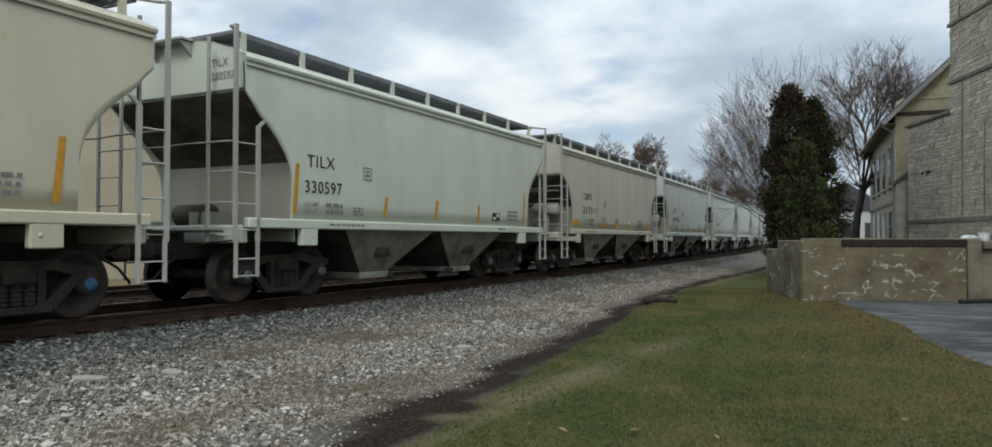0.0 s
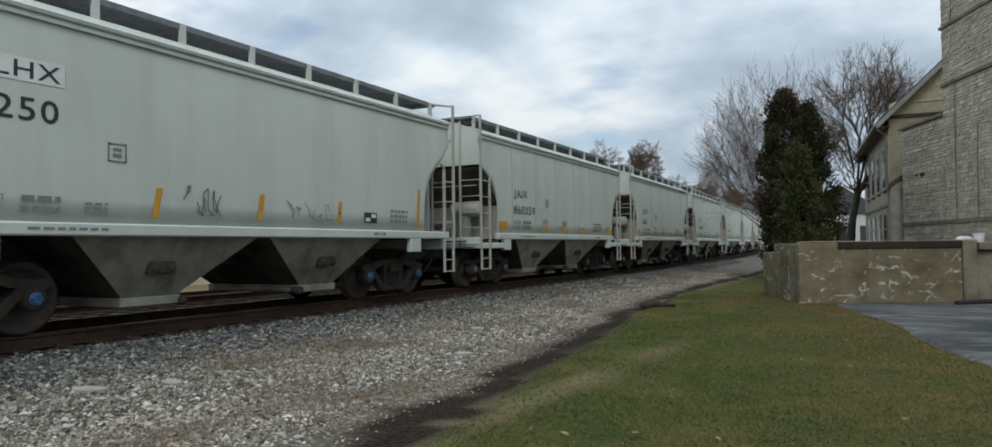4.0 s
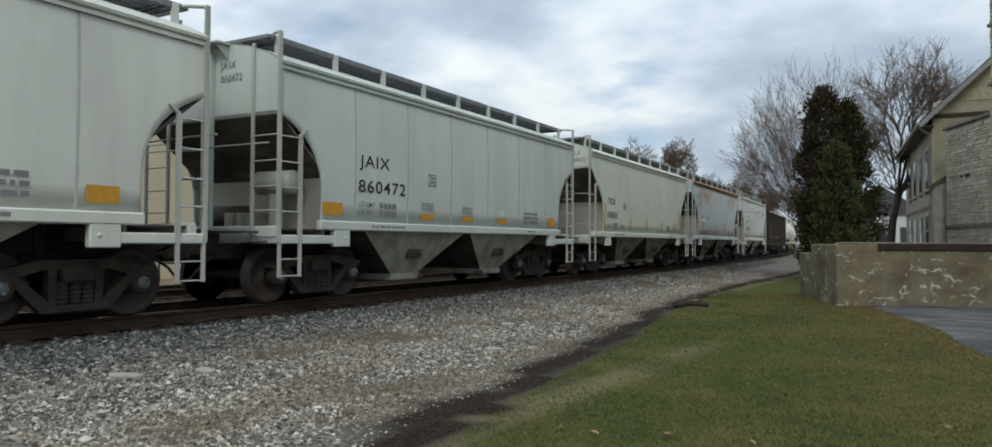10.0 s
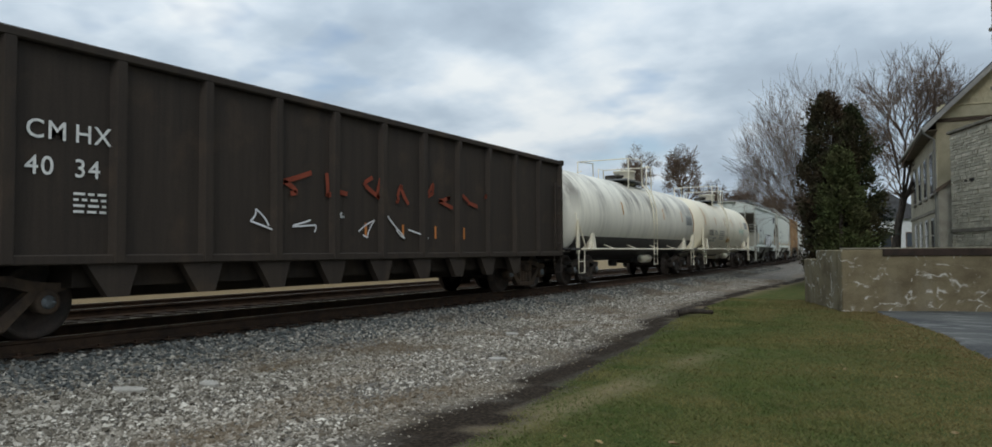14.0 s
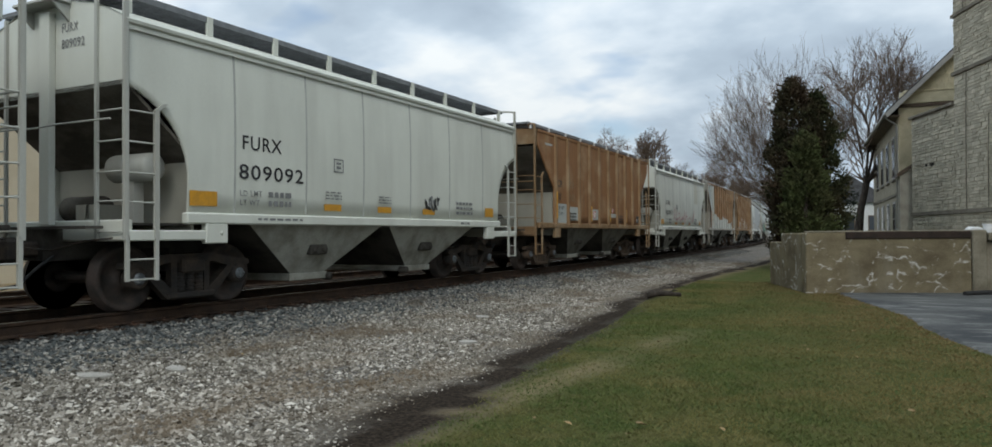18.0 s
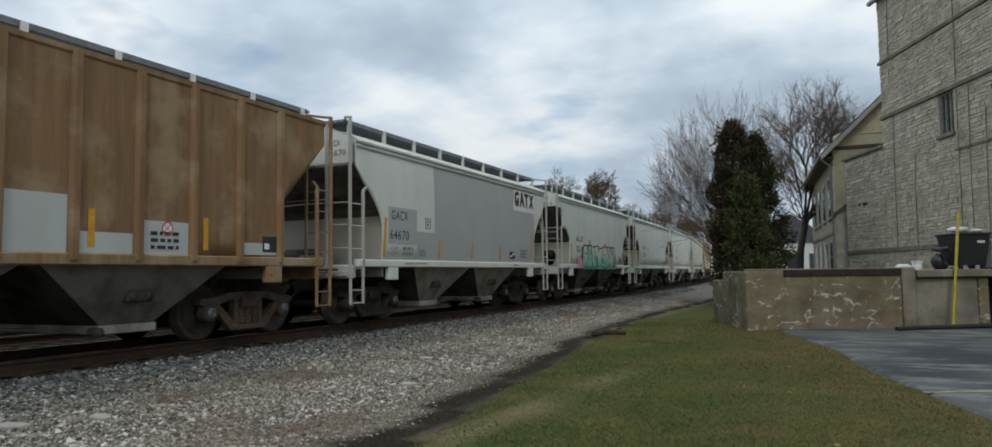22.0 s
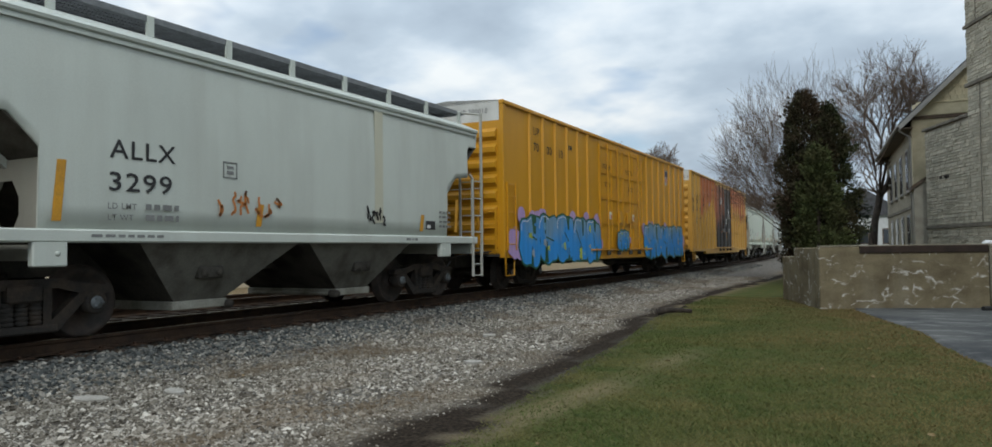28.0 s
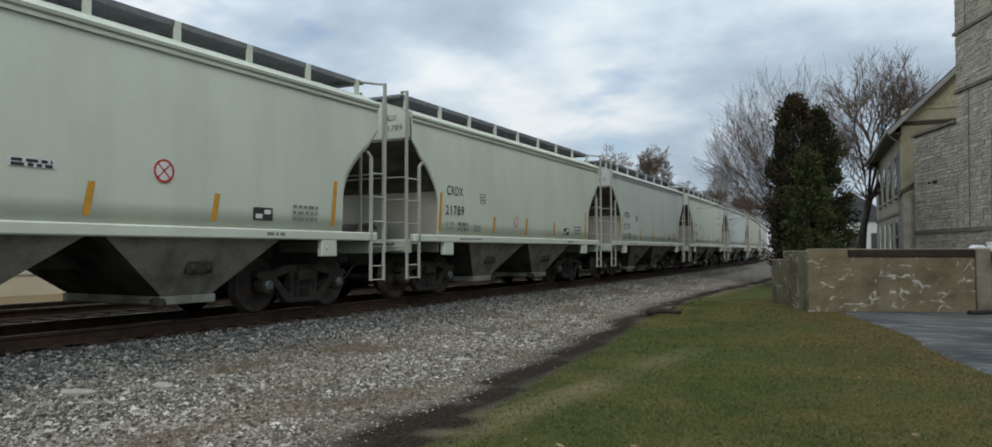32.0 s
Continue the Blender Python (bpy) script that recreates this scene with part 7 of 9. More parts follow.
def tank_car(half, r, shell, label, dirty, body, bogie, py):
    """A tank car: barrel with dished ends, saddles, side walks, ladder, top platform and fittings."""
    car = thing("tank_car", label, "freight car")
    zc = 3.66 - r
    prof = [(-body - 0.52, 0.02), (-body - 0.50, r * 0.35), (-body - 0.42, r * 0.62), (-body - 0.26, r * 0.85), (-body - 0.1, r * 0.965), (-body, r)]
    for k in range(1, 7):
        prof.append((-body + 2 * body * k / 7, r))
    prof += [(-a, q) for a, q in prof[5::-1]]
    g = Geo().lathe(prof, "y", 48, (0, 0, zc))
    part("tank_shell", g, shell, car)
    for k in range(1, 7):
        y = -body + 2 * body * k / 7
        part("weld_band", Geo().lathe([(y - 0.04, r), (y - 0.02, r + 0.006), (y + 0.02, r + 0.006), (y + 0.04, r)], "y", 48, (0, 0, zc)), shell, car)
    if dirty:
        pts = [(math.sin(a) * (r + 0.012), zc - math.cos(a) * (r + 0.012)) for a in [math.radians(-62 + 124 * k / 24) for k in range(25)]]
        inner = [(math.sin(a) * (r + 0.004), zc - math.cos(a) * (r + 0.004)) for a in [math.radians(62 - 124 * k / 24) for k in range(25)]]
        part("lower_jacket", Geo().prism(pts + inner, -body, body, "y"), TANK_BLACK, car, "black lower half of the tank")
    frame_mat = TANK_BLACK if dirty else TANK_WHITE
    for e in (-1, 1):
        y = e * half
        part("stub_sill", Geo().box(-0.3, 0.3, *sorted((y + e * 0.02, y - e * 3.0)), 0.72, 1.05, 0.02), frame_mat, car)
        part("end_platform", Geo().box(-1.45, 1.45, *sorted((y, y - e * 0.75)), 1.06, 1.12, 0.01), frame_mat, car)
        saddle = e * bogie
        for s in (-1, 1):
            part("tank_saddle", Geo().prism([(s * 0.5, 1.05), (s * 1.42, 1.05), (s * 1.36, 1.5), (s * 1.22, 1.66), (s * 0.7, 1.15)], saddle - 0.14, saddle + 0.14, "y").prism([(saddle - 0.3, 1.05), (saddle + 0.3, 1.05), (saddle + 0.08, 1.62), (saddle - 0.08, 1.62)], *sorted((s * 1.30, s * 1.36)), "x"), TANK_WHITE, car)
            part("corner_post", Geo().box(*sorted((s * 1.36, s * 1.44)), *sorted((y - e * 0.55, y - e * 0.66)), 0.95, 2.15 if not dirty else 1.95).tube([(s * 1.40, y - e * 0.6, 2.0), (s * 1.40, y - e * 1.2, 1.12)], 0.03, 6), TANK_WHITE, car)
            part("step", Geo().tube([(s * 1.42, y - e * 0.60, 1.06), (s * 1.42, y - e * 0.60, 0.38), (s * 1.42, y - e * 1.05, 0.38), (s * 1.42, y - e * 1.05, 1.06)], 0.02, 6).tube([(s * 1.42, y - e * 0.60, 0.72), (s * 1.42, y - e * 1.05, 0.72)], 0.015, 6), TANK_WHITE, car)
        part("end_handrail", Geo().tube([(-1.40, y - e * 0.55, 1.1), (-1.40, y - e * 0.5, 2.10), (1.40, y - e * 0.5, 2.14), (1.40, y - e * 0.55, 1.1)], 0.02, 6), TANK_WHITE, car)
    for s in (-1, 1):
        part("side_walk_rail", Geo().tube([(s * 1.42, -half + 0.6, 1.09), (s * 1.42, half - 0.6, 1.09)], 0.028, 8), TANK_WHITE, car)
        for k in range(4):
            y = (-0.55, -0.2, 0.2, 0.55)[k] * body
            part("rail_bracket", Geo().tube([(s * 1.42, y, 1.09), (s * 1.1, y - 0.35, zc - r * 0.62)], 0.022, 6), TANK_WHITE, car)
    # top platform, fittings and ladder
    part("top_platform", Geo().box(-0.95, 0.95, py - 1.4, py + 1.4, 3.64, 3.69), WALK, car)
    for s in (-1, 1):
        part("platform_railing", Geo().tube([(s * 1.0, py - 1.35, 3.3), (s * 1.0, py - 1.35, 4.42), (s * 1.0, py + 0.2, 4.52), (s * 1.0, py + 0.25, 3.5)], 0.022, 6)
             .tube([(s * 1.0, py + 0.75, 3.5), (s * 1.0, py + 0.8, 4.35), (s * 1.0, py + 1.35, 4.35), (s * 1.0, py + 1.4, 3.3)], 0.022, 6)
             .tube([(s * 1.0, py - 1.35, 4.0), (s * 1.0, py - 1.0, 4.1)], 0.018, 6), TANK_WHITE, car)
    part("railing_end", Geo().tube([(-1.0, py - 1.35, 4.42), (1.0, py - 1.35, 4.42)], 0.02, 6), TANK_WHITE, car)
    part("railing_end", Geo().tube([(-1.0, py + 1.35, 4.35), (1.0, py + 1.35, 4.35)], 0.02, 6), TANK_WHITE, car)
    part("manway_dome", Geo().lathe([(3.6, 0.40), (4.06, 0.40), (4.08, 0.44), (4.14, 0.44), (4.17, 0.02)], "z", 24, (0.25, py + (0.35 if dirty else 0.95), 0)), TANK_WHITE, car)
    part("safety_valve", Geo().lathe([(3.6, 0.16), (3.82, 0.16), (3.84, 0.22), (3.9, 0.22), (3.94, 0.05)], "z", 14, (0.3, py - 0.5, 0)).box(0.0, 0.35, py - 1.15, py - 0.8, 3.68, 3.86, 0.02), UNDER, car)
    ly = py + 0.05
    stile = [(1.08, 3.55), (1.32, 3.2), (1.48, 2.6), (1.52, 2.0), (1.50, 1.1), (1.50, 0.5)]
    g = Geo()
    for d in (0, 0.42):
        g.tube([(a, ly + d, z) for a, z in stile], 0.026, 6)
    lad = part("side_ladder", g, TANK_WHITE, car)
    for a, z in [(1.42, 2.85), (1.50, 2.45), (1.52, 2.05), (1.515, 1.65), (1.505, 1.3), (1.50, 0.9), (1.50, 0.52)]:
        part("rung", Geo().tube([(a, ly, z), (a, ly + 0.42, z)], 0.018, 6), TANK_WHITE, lad)
    part("bottom_outlet", Geo().lathe([(0.45, 0.16), (0.9, 0.2), (1.0, 0.2)], "z", 14), frame_mat, car)
    part("heater_box", Geo().box(-0.5, 0.5, 1.1, 1.9, 0.55, 0.95, 0.08), frame_mat, car)
    part("air_reservoir", Geo().lathe([(0.6, 0.02), (0.64, 0.16), (1.5, 0.16), (1.54, 0.02)], "y", 14, (0.8, 0.4, 0.72)), TANK_WHITE, car)
    part("centre_brake_pipe", Geo().tube([(0.4, -half + 2.5, 0.85), (0.45, 0, 0.75), (0.4, half - 2.5, 0.85)], 0.03, 6), UNDER, car)
    ring = Geo().tube([(-0.45 + 0.3 * math.cos(a * math.pi / 10), half - 0.45, 2.0 + 0.3 * math.sin(a * math.pi / 10)) for a in range(21)], 0.02, 6)
    for a in range(5):
        t = a * math.tau / 5
        ring.tube([(-0.45, half - 0.45, 2.0), (-0.45 + 0.3 * math.cos(t), half - 0.45, 2.0 + 0.3 * math.sin(t))], 0.013, 5)
    part("brake_wheel", ring, UNDER, car)
    part("brake_valve", Geo().box(-0.9, -0.3, -half + 0.4, -half + 0.8, 1.12, 1.55, 0.04).lathe([(-0.8, 0.1), (-0.4, 0.16), (-0.2, 0.1)], "x", 12, (0, -half + 0.5, 1.75)), frame_mat, car)
    running_gear(car, (-bogie, bogie), TRUCK, half)
    return car


def curved_plate(car, r, zc, y0, y1, a0, a1, mat, name, label="", lift=0.016):
    """A patch on the barrel, from angle a0 to a1 above the level of its axis."""
    n = 8
    g = Geo()
    v = []
    for k in range(n + 1):
        a = math.radians(a0 + (a1 - a0) * k / n)
        for y in (y0, y1):
            v.append(((r + lift) * math.cos(a), y, zc + (r + lift) * math.sin(a)))
    g.add(v, [(2 * k, 2 * k + 1, 2 * k + 3, 2 * k + 2) for k in range(n)], True)
    part(name, g, mat, car, label)


def boxcar(name_label, half, top, paint, frame_paint, ribs, doors, door_mat, second=None, door_rust=None):
    """A tall plug-door box car with rib posts, end corrugations, doors and lock rods."""
    car = thing("boxcar", name_label, "freight car")
    for s in (-1, 1):
        if second:
            third = [(-half, -half + 2.4, paint), (-half + 2.4, doors[0], second), (doors[1], half, second)]
            for a, b, mt in third:
                part("side_plate", Geo().box(*sorted((s * 1.56, s * 1.60)), a, b, 0.98, top - 0.06), mt, car)
        else:
            part("side_plate", Geo().box(*sorted((s * 1.56, s * 1.60)), -half, doors[0], 0.98, top - 0.06), paint, car)
            part("side_plate", Geo().box(*sorted((s * 1.56, s * 1.60)), doors[1], half, 0.98, top - 0.06), paint, car)
        part("door_header", Geo().box(*sorted((s * 1.56, s * 1.625)), doors[0] + 0.002, doors[1] - 0.002, top - 0.27, top - 0.08), frame_paint, car)
        part("top_chord", Geo().box(*sorted((s * 1.52, s * 1.66)), -half - 0.03, half + 0.03, top - 0.10, top, 0.015), frame_paint, car)
        part("side_sill", Geo().box(*sorted((s * 1.50, s * 1.64)), -half + 3.4, half - 3.4, 0.72, 1.0, 0.015).box(*sorted((s * 1.50, s * 1.64)), -half, -half + 3.42, 0.86, 1.0, 0.01).box(*sorted((s * 1.50, s * 1.64)), half - 3.42, half, 0.86, 1.0, 0.01), frame_paint, car)
        for y in ribs:
            part("side_post", Geo().prism([(s * 1.60, y - 0.07), (s * 1.655, y - 0.04), (s * 1.655, y + 0.04), (s * 1.60, y + 0.07)], 1.0, top - 0.1, "z"), second if second and y > -half + 2.4 else paint, car)
        if second:
            for z in (1.95, 2.98, 3.98):
                for a, b, lower in ((-half + 0.75, -half + 2.55, 0.28), (-half + 2.55, doors[0] - 0.1, 0.0)):
                    part("side_rail", Geo().box(*sorted((s * 1.60, s * 1.63)), a, b, z - lower - 0.03, z - lower + 0.03), second if lower == 0 else paint, car)
                part("side_rail", Geo().box(*sorted((s * 1.60, s * 1.63)), doors[1] + 0.1, half - 0.3, z - 0.03, z + 0.03), second, car)
        # two plug doors with their lock rods, tracks and small plates
        mid = (doors[0] + doors[1]) / 2
        for a, b in ((doors[0], mid), (mid, doors[1])):
            dm = door_mat if a > doors[0] else door_rust or door_mat
            d = part("plug_door", Geo().box(*sorted((s * 1.58, s * 1.63)), a + 0.02, b - 0.02, 1.08, top - 0.26, 0.01), dm, car)
            for z in (1.1, 1.9, 2.75, 3.6, top - 0.32):
                part("door_rail", Geo().box(*sorted((s * 1.63, s * 1.66)), a + 0.04, b - 0.04, z - 0.03, z + 0.05), dm, d)
            for y in (a + 0.06, b - 0.06, (a + b) / 2):
                part("door_stile", Geo().box(*sorted((s * 1.63, s * 1.655)), y - 0.03, y + 0.03, 1.1, top - 0.3), dm, d)
            for f in (0.28, 0.72):
                y = a + (b - a) * f
                part("lock_rod", Geo().tube([(s * 1.695, y, 1.0), (s * 1.695, y, top - 0.2)], 0.026, 8), door_mat if door_mat is not DOOR_BLACK else UNDER, d)
                part("rod_foot", Geo().box(*sorted((s * 1.62, s * 1.74)), y - 0.09, y + 0.09, 0.84, 0.98, 0.02), UNDER, d)
            part("door_gear", Geo().box(*sorted((s * 1.66, s * 1.71)), mid - 0.55 if a < mid - 1 else a + 0.3, mid - 0.2 if a < mid - 1 else a + 0.7, 1.95, 2.35, 0.02), door_mat, d)
        part("door_track", Geo().box(*sorted((s * 1.60, s * 1.72)), doors[0] - 1.0, doors[1] + 1.0, 1.0, 1.05, 0.008), frame_paint, car)
    part("roof", Geo().prism([(-1.62, top - 0.02), (-1.62, top), (0, top + 0.12), (1.62, top), (1.62, top - 0.02)], -half, half, "y"), ROOF_GALV, car)
    part("underframe", Geo().box(-1.5, 1.5, -half, half, 0.90, 0.98).box(-0.2, 0.2, -half, half, 0.62, 0.92), UNDER, car)
    for k in range(7):
        y = -half + 3.0 + k * (2 * half - 6.0) / 6
        part("cross_bearer", Geo().prism([(-1.5, 0.92), (-1.5, 0.78), (-0.4, 0.58), (0.4, 0.58), (1.5, 0.78), (1.5, 0.92)], y - 0.06, y + 0.06, "y"), UNDER, car)
    part("brake_rigging", Geo().tube([(0.9, -half + 4.2, 0.66), (0.9, half - 4.2, 0.66)], 0.025, 6).lathe([(-0.4, 0.12), (0.4, 0.14)], "y", 12, (0.9, 0.6, 0.6)).tube([(1.2, -2.0, 0.62), (1.25, 3.0, 0.5)], 0.02, 6), UNDER, car)
    for e in (-1, 1):
        y = e * half
        part("end_wall", Geo().box(-1.535, 1.535, *sorted((y, y - e * 0.04)), 0.95, top - 0.5), paint, car)
        part("end_header", Geo().prism([(-1.515, top - 0.5), (1.515, top - 0.5), (1.515, top), (0, top + 0.11), (-1.515, top)], *sorted((y, y - e * 0.05)), "y"), END_WHITE, car, "white end panel below the roof")
        for k in range(8):
            z = 1.25 + k * (top - 1.95) / 7.4
            part("end_corrugation", Geo().prism([(y, z - 0.16), (y + e * 0.09, z - 0.06), (y + e * 0.09, z + 0.06), (y, z + 0.16)], -1.45, 1.45, "x"), paint, car)
        part("crossover_platform", Geo().box(-1.2, 1.2, *sorted((y, y + e * 0.32)), 0.98, 1.03), UNDER, car)
        for s in (-1, 1):
            part("corner_post", Geo().box(*sorted((s * 1.52, s * 1.64)), *sorted((y + e * 0.008, y - e * 0.14)), 0.86, top - 0.04, 0.015), paint, car)
            ladder(car, (s * 1.67, y - e * 0.12), (s * 1.67, y - e * 0.58), 1.05, 2.75, [1.2, 1.6, 2.0, 2.4, 2.7], paint, 0.015, 0.03)
            ladder(car, (s * 1.45, y + e * 0.12), (s * 0.95, y + e * 0.12), 1.05, 2.1, [1.2, 1.6, 2.0], paint, 0.015, 0.03)
            part("step", Geo().tube([(s * 1.62, y - e * 0.08, 0.9), (s * 1.62, y - e * 0.08, 0.42), (s * 1.62, y - e * 0.55, 0.42), (s * 1.62, y - e * 0.55, 0.9)], 0.02, 6), paint, car)
    running_gear(car, (-half + 2.35, half - 2.35), TRUCK, half + 0.25)
    return car


def eave_rust_paint(name, colour, rust):
    """Pale paint with ragged patches of rust in a row below the eave."""
    m, n, l, b = material(name)
    tc = n.new("ShaderNodeTexCoord")
    sp = n.new("ShaderNodeSeparateXYZ")
    l.new(tc.outputs["Object"], sp.inputs[0])
    mp = n.new("ShaderNodeMapRange")
    mp.inputs[1].default_value, mp.inputs[2].default_value = 1.3, 3.9
    l.new(sp.outputs[2], mp.inputs[0])
    band = ramp(n, l, mp.outputs[0], [(0.0, 0.0), (0.55, 0.05), (0.72, 1.0), (0.86, 1.0), (0.93, 0.35)])
    spot = ramp(n, l, noise_node(n, l, 0.62, (1, 1, 0.3), detail=2.0, shift=1.3), [(0.46, 0.0), (0.60, 1.0)])
    ragged = ramp(n, l, noise_node(n, l, 2.6, (1, 1.2, 0.8), detail=7.0, rough=0.7, shift=4.0), [(0.42, 0.0), (0.60, 1.0)])
    amount = mixed(n, l, 1.0, mixed(n, l, 1.0, band, spot, "MULTIPLY"), ragged, "MULTIPLY")
    run = noise_node(n, l, 1.0, (1, 5.0, 0.35), detail=7.0, rough=0.65)
    col = mixed(n, l, 1.0, colour, ramp(n, l, run, [(0.42, 1.0), (0.75, 0.82)]), "MULTIPLY")
    col = mixed(n, l, amount, col, mixed(n, l, noise_node(n, l, 8.0, detail=4.0), rust, tuple(c * 0.5 for c in rust)))
    l.new(col, b.inputs["Base Color"])
    b.inputs["Roughness"].default_value = 0.55
    bump(n, l, b, noise_node(n, l, 1.6, detail=2.0), 0.25, 0.02)
    return m


PAINT["sox"] = eave_rust_paint("rusting_blue_grey_paint", (0.52, 0.57, 0.555), (0.56, 0.27, 0.07))

# ---- the train, car by car ----
PROTO = {k: hopper(k, 5.65, TRUCK_RUST if k == "post" else TRUCK) for k in ("smooth", "round", "angled", "post")}
TRAIN = []


def take(kind, lead, mark, number, paint, label):
    """A hopper of that kind whose leading end stands lead metres past the camera at the start, with its marks."""
    half = 5.65
    proto = PROTO[kind]
    car = copy_thing(proto, Matrix())
    car.name = "covered_hopper_car"
    tagged(car, label, "freight car", "hopper cars of the train")
    if PAINT["grey"] is not PAINT[paint]:
        repaint(car, PAINT["grey"], PAINT[paint])
    TRAIN.append((car, lead + half))
    o = -half
    if kind == "round":
        for a, b, z in ((0.96, 1.44, 1.68), (3.77, 4.22, 1.58), (5.30, 5.74, 1.58), (6.87, 7.33, 1.58), (9.64, 10.06, 1.68)):
            add_plate(car, o + a, o + b, 1.465, z, YELLOW, 1.603, "reflector", "yellow reflector panel")
        add_bars(car, o + 3.80, 1.80, 3, wide=0.42, high=0.025, gap=0.055)
        add_bars(car, o + 5.33, 1.78, 3, wide=0.40, high=0.025, gap=0.055)
        add_plate(car, o + 6.98, o + 7.22, 1.63, 1.76, WHITEMARK, 1.603, "label_plate", "white label plate")
        add_text(car, mark, o + 1.90, 2.35, 0.21, BLACK, width=0.84)
        add_text(car, number, o + 1.84, 1.90, 0.22, BLACK, width=1.40 * len(number) / 6)
        add_text(car, "LD LMT", o + 1.86, 1.64, 0.085, SMALLPRINT)
        add_text(car, "LT WT", o + 1.86, 1.50, 0.085, SMALLPRINT)
        add_bars(car, o + 2.45, 1.725, 2, wide=0.5, high=0.085, gap=0.14)
        add_bars(car, o + 8.25, 1.78, 3, wide=0.75, high=0.06, gap=0.11)
    elif kind == "smooth":
        for a, z in ((1.10, 2.30), (3.62, 1.86), (5.50, 1.88), (7.42, 1.86), (10.02, 2.25)):
            add_plate(car, o + a - 0.04, o + a + 0.05, 1.46, z, YELLOW, 1.603, "reflector", "yellow reflector strip", 0.035)
        if mark:
            big = 1.28 if mark == "SOXX" else 1.0
            dy, dz = (0.08, -0.06) if mark == "SOXX" else (0.0, 0.0)
            add_text(car, mark, o + 1.36 + dy, 2.27 + dz, 0.205 * big, BLACK, width=0.72 * big)
            add_text(car, number, o + 1.30 + dy, 1.83 + dz, 0.205 * big, BLACK, width=0.98 * big * max(5, len(number)) / 6 if len(number) < 6 else 0.98 * big)
        add_text(car, "LD LMT", o + 1.30, 1.60, 0.07, SMALLPRINT)
        add_text(car, "LT WT", o + 1.30, 1.48, 0.07, SMALLPRINT)
        add_bars(car, o + 1.85, 1.67, 2, wide=0.45, high=0.07, gap=0.12)
        add_plate(car, o + 8.15, o + 8.55, 1.50, 1.70, BLACK, 1.603, "label_plate", "black and white data plate")
        add_plate(car, o + 8.19, o + 8.33, 1.53, 1.60, WHITEMARK, 1.606, "label_field")
        add_plate(car, o + 8.37, o + 8.51, 1.60, 1.67, WHITEMARK, 1.606, "label_field")
        add_bars(car, o + 2.6, 1.62, 3, wide=0.3, high=0.03, gap=0.055)
        add_bars(car, o + 9.0, 1.78, 3, wide=0.6, high=0.05, gap=0.1)
    elif kind == "angled":
        for a, z in ((1.52, 2.18), (4.6, 1.80), (9.0, 1.8), (10.35, 2.18)):
            add_plate(car, o + a - 0.05, o + a + 0.06, 1.46, z, YELLOW, 1.603, "reflector", "yellow reflector strip", 0.03)
        if mark:
            add_text(car, mark, o + 2.15, 2.27, 0.23, BLACK, width=0.95)
            add_text(car, number, o + 2.12, 1.86, 0.23, BLACK, width=0.92)
        add_text(car, "LD LMT", o + 2.12, 1.63, 0.075, SMALLPRINT)
        add_text(car, "LT WT", o + 2.12, 1.49, 0.075, SMALLPRINT)
        add_bars(car, o + 2.65, 1.71, 2, wide=0.5, high=0.075, gap=0.14)
        add_plate(car, o + 9.15, o + 9.5, 1.5, 1.68, BLACK, 1.603, "label_plate", "black and white data plate")
        add_plate(car, o + 9.19, o + 9.32, 1.53, 1.6, WHITEMARK, 1.606, "label_field")
        add_bars(car, o + 9.65, 1.9, 4, wide=0.45, high=0.045, gap=0.1)
    if kind != "post":
        # a framed plate, the end's marks and the print along the sill
        y = o + {"round": 4.02, "smooth": 2.9, "angled": 3.9}[kind]
        g = Geo()
        for a, b, c, d in ((0, 0.26, 0, 0.02), (0, 0.26, 0.22, 0.24), (0, 0.02, 0, 0.24), (0.24, 0.26, 0, 0.24), (0.07, 0.19, 0.06, 0.11), (0.07, 0.19, 0.14, 0.18)):
            g.box(1.603, 1.607, y + a, y + b, 2.15 + c, 2.15 + d)
        part("stencil_frame", g, SMALLPRINT, car)
        if mark:
          add_text(car, mark, 0.86 if kind != "round" else 0.25, 3.74 if kind != "round" else 3.82, 0.12, SMALLPRINT, end=o - 0.012 if kind != "round" else o - 0.01, width=0.36)
          add_text(car, number, 0.86 if kind != "round" else 0.25, 3.53 if kind != "round" else 3.60, 0.12, SMALLPRINT, end=o - 0.012 if kind != "round" else o - 0.01, width=0.5)
        add_bars(car, o + (1.9 if kind != "round" else 2.2), 1.31, 1, wide=1.0, high=0.035, x=1.637)
        add_bars(car, o + 8.4, 1.32, 1, wide=0.4, high=0.05, x=1.637)
    return car


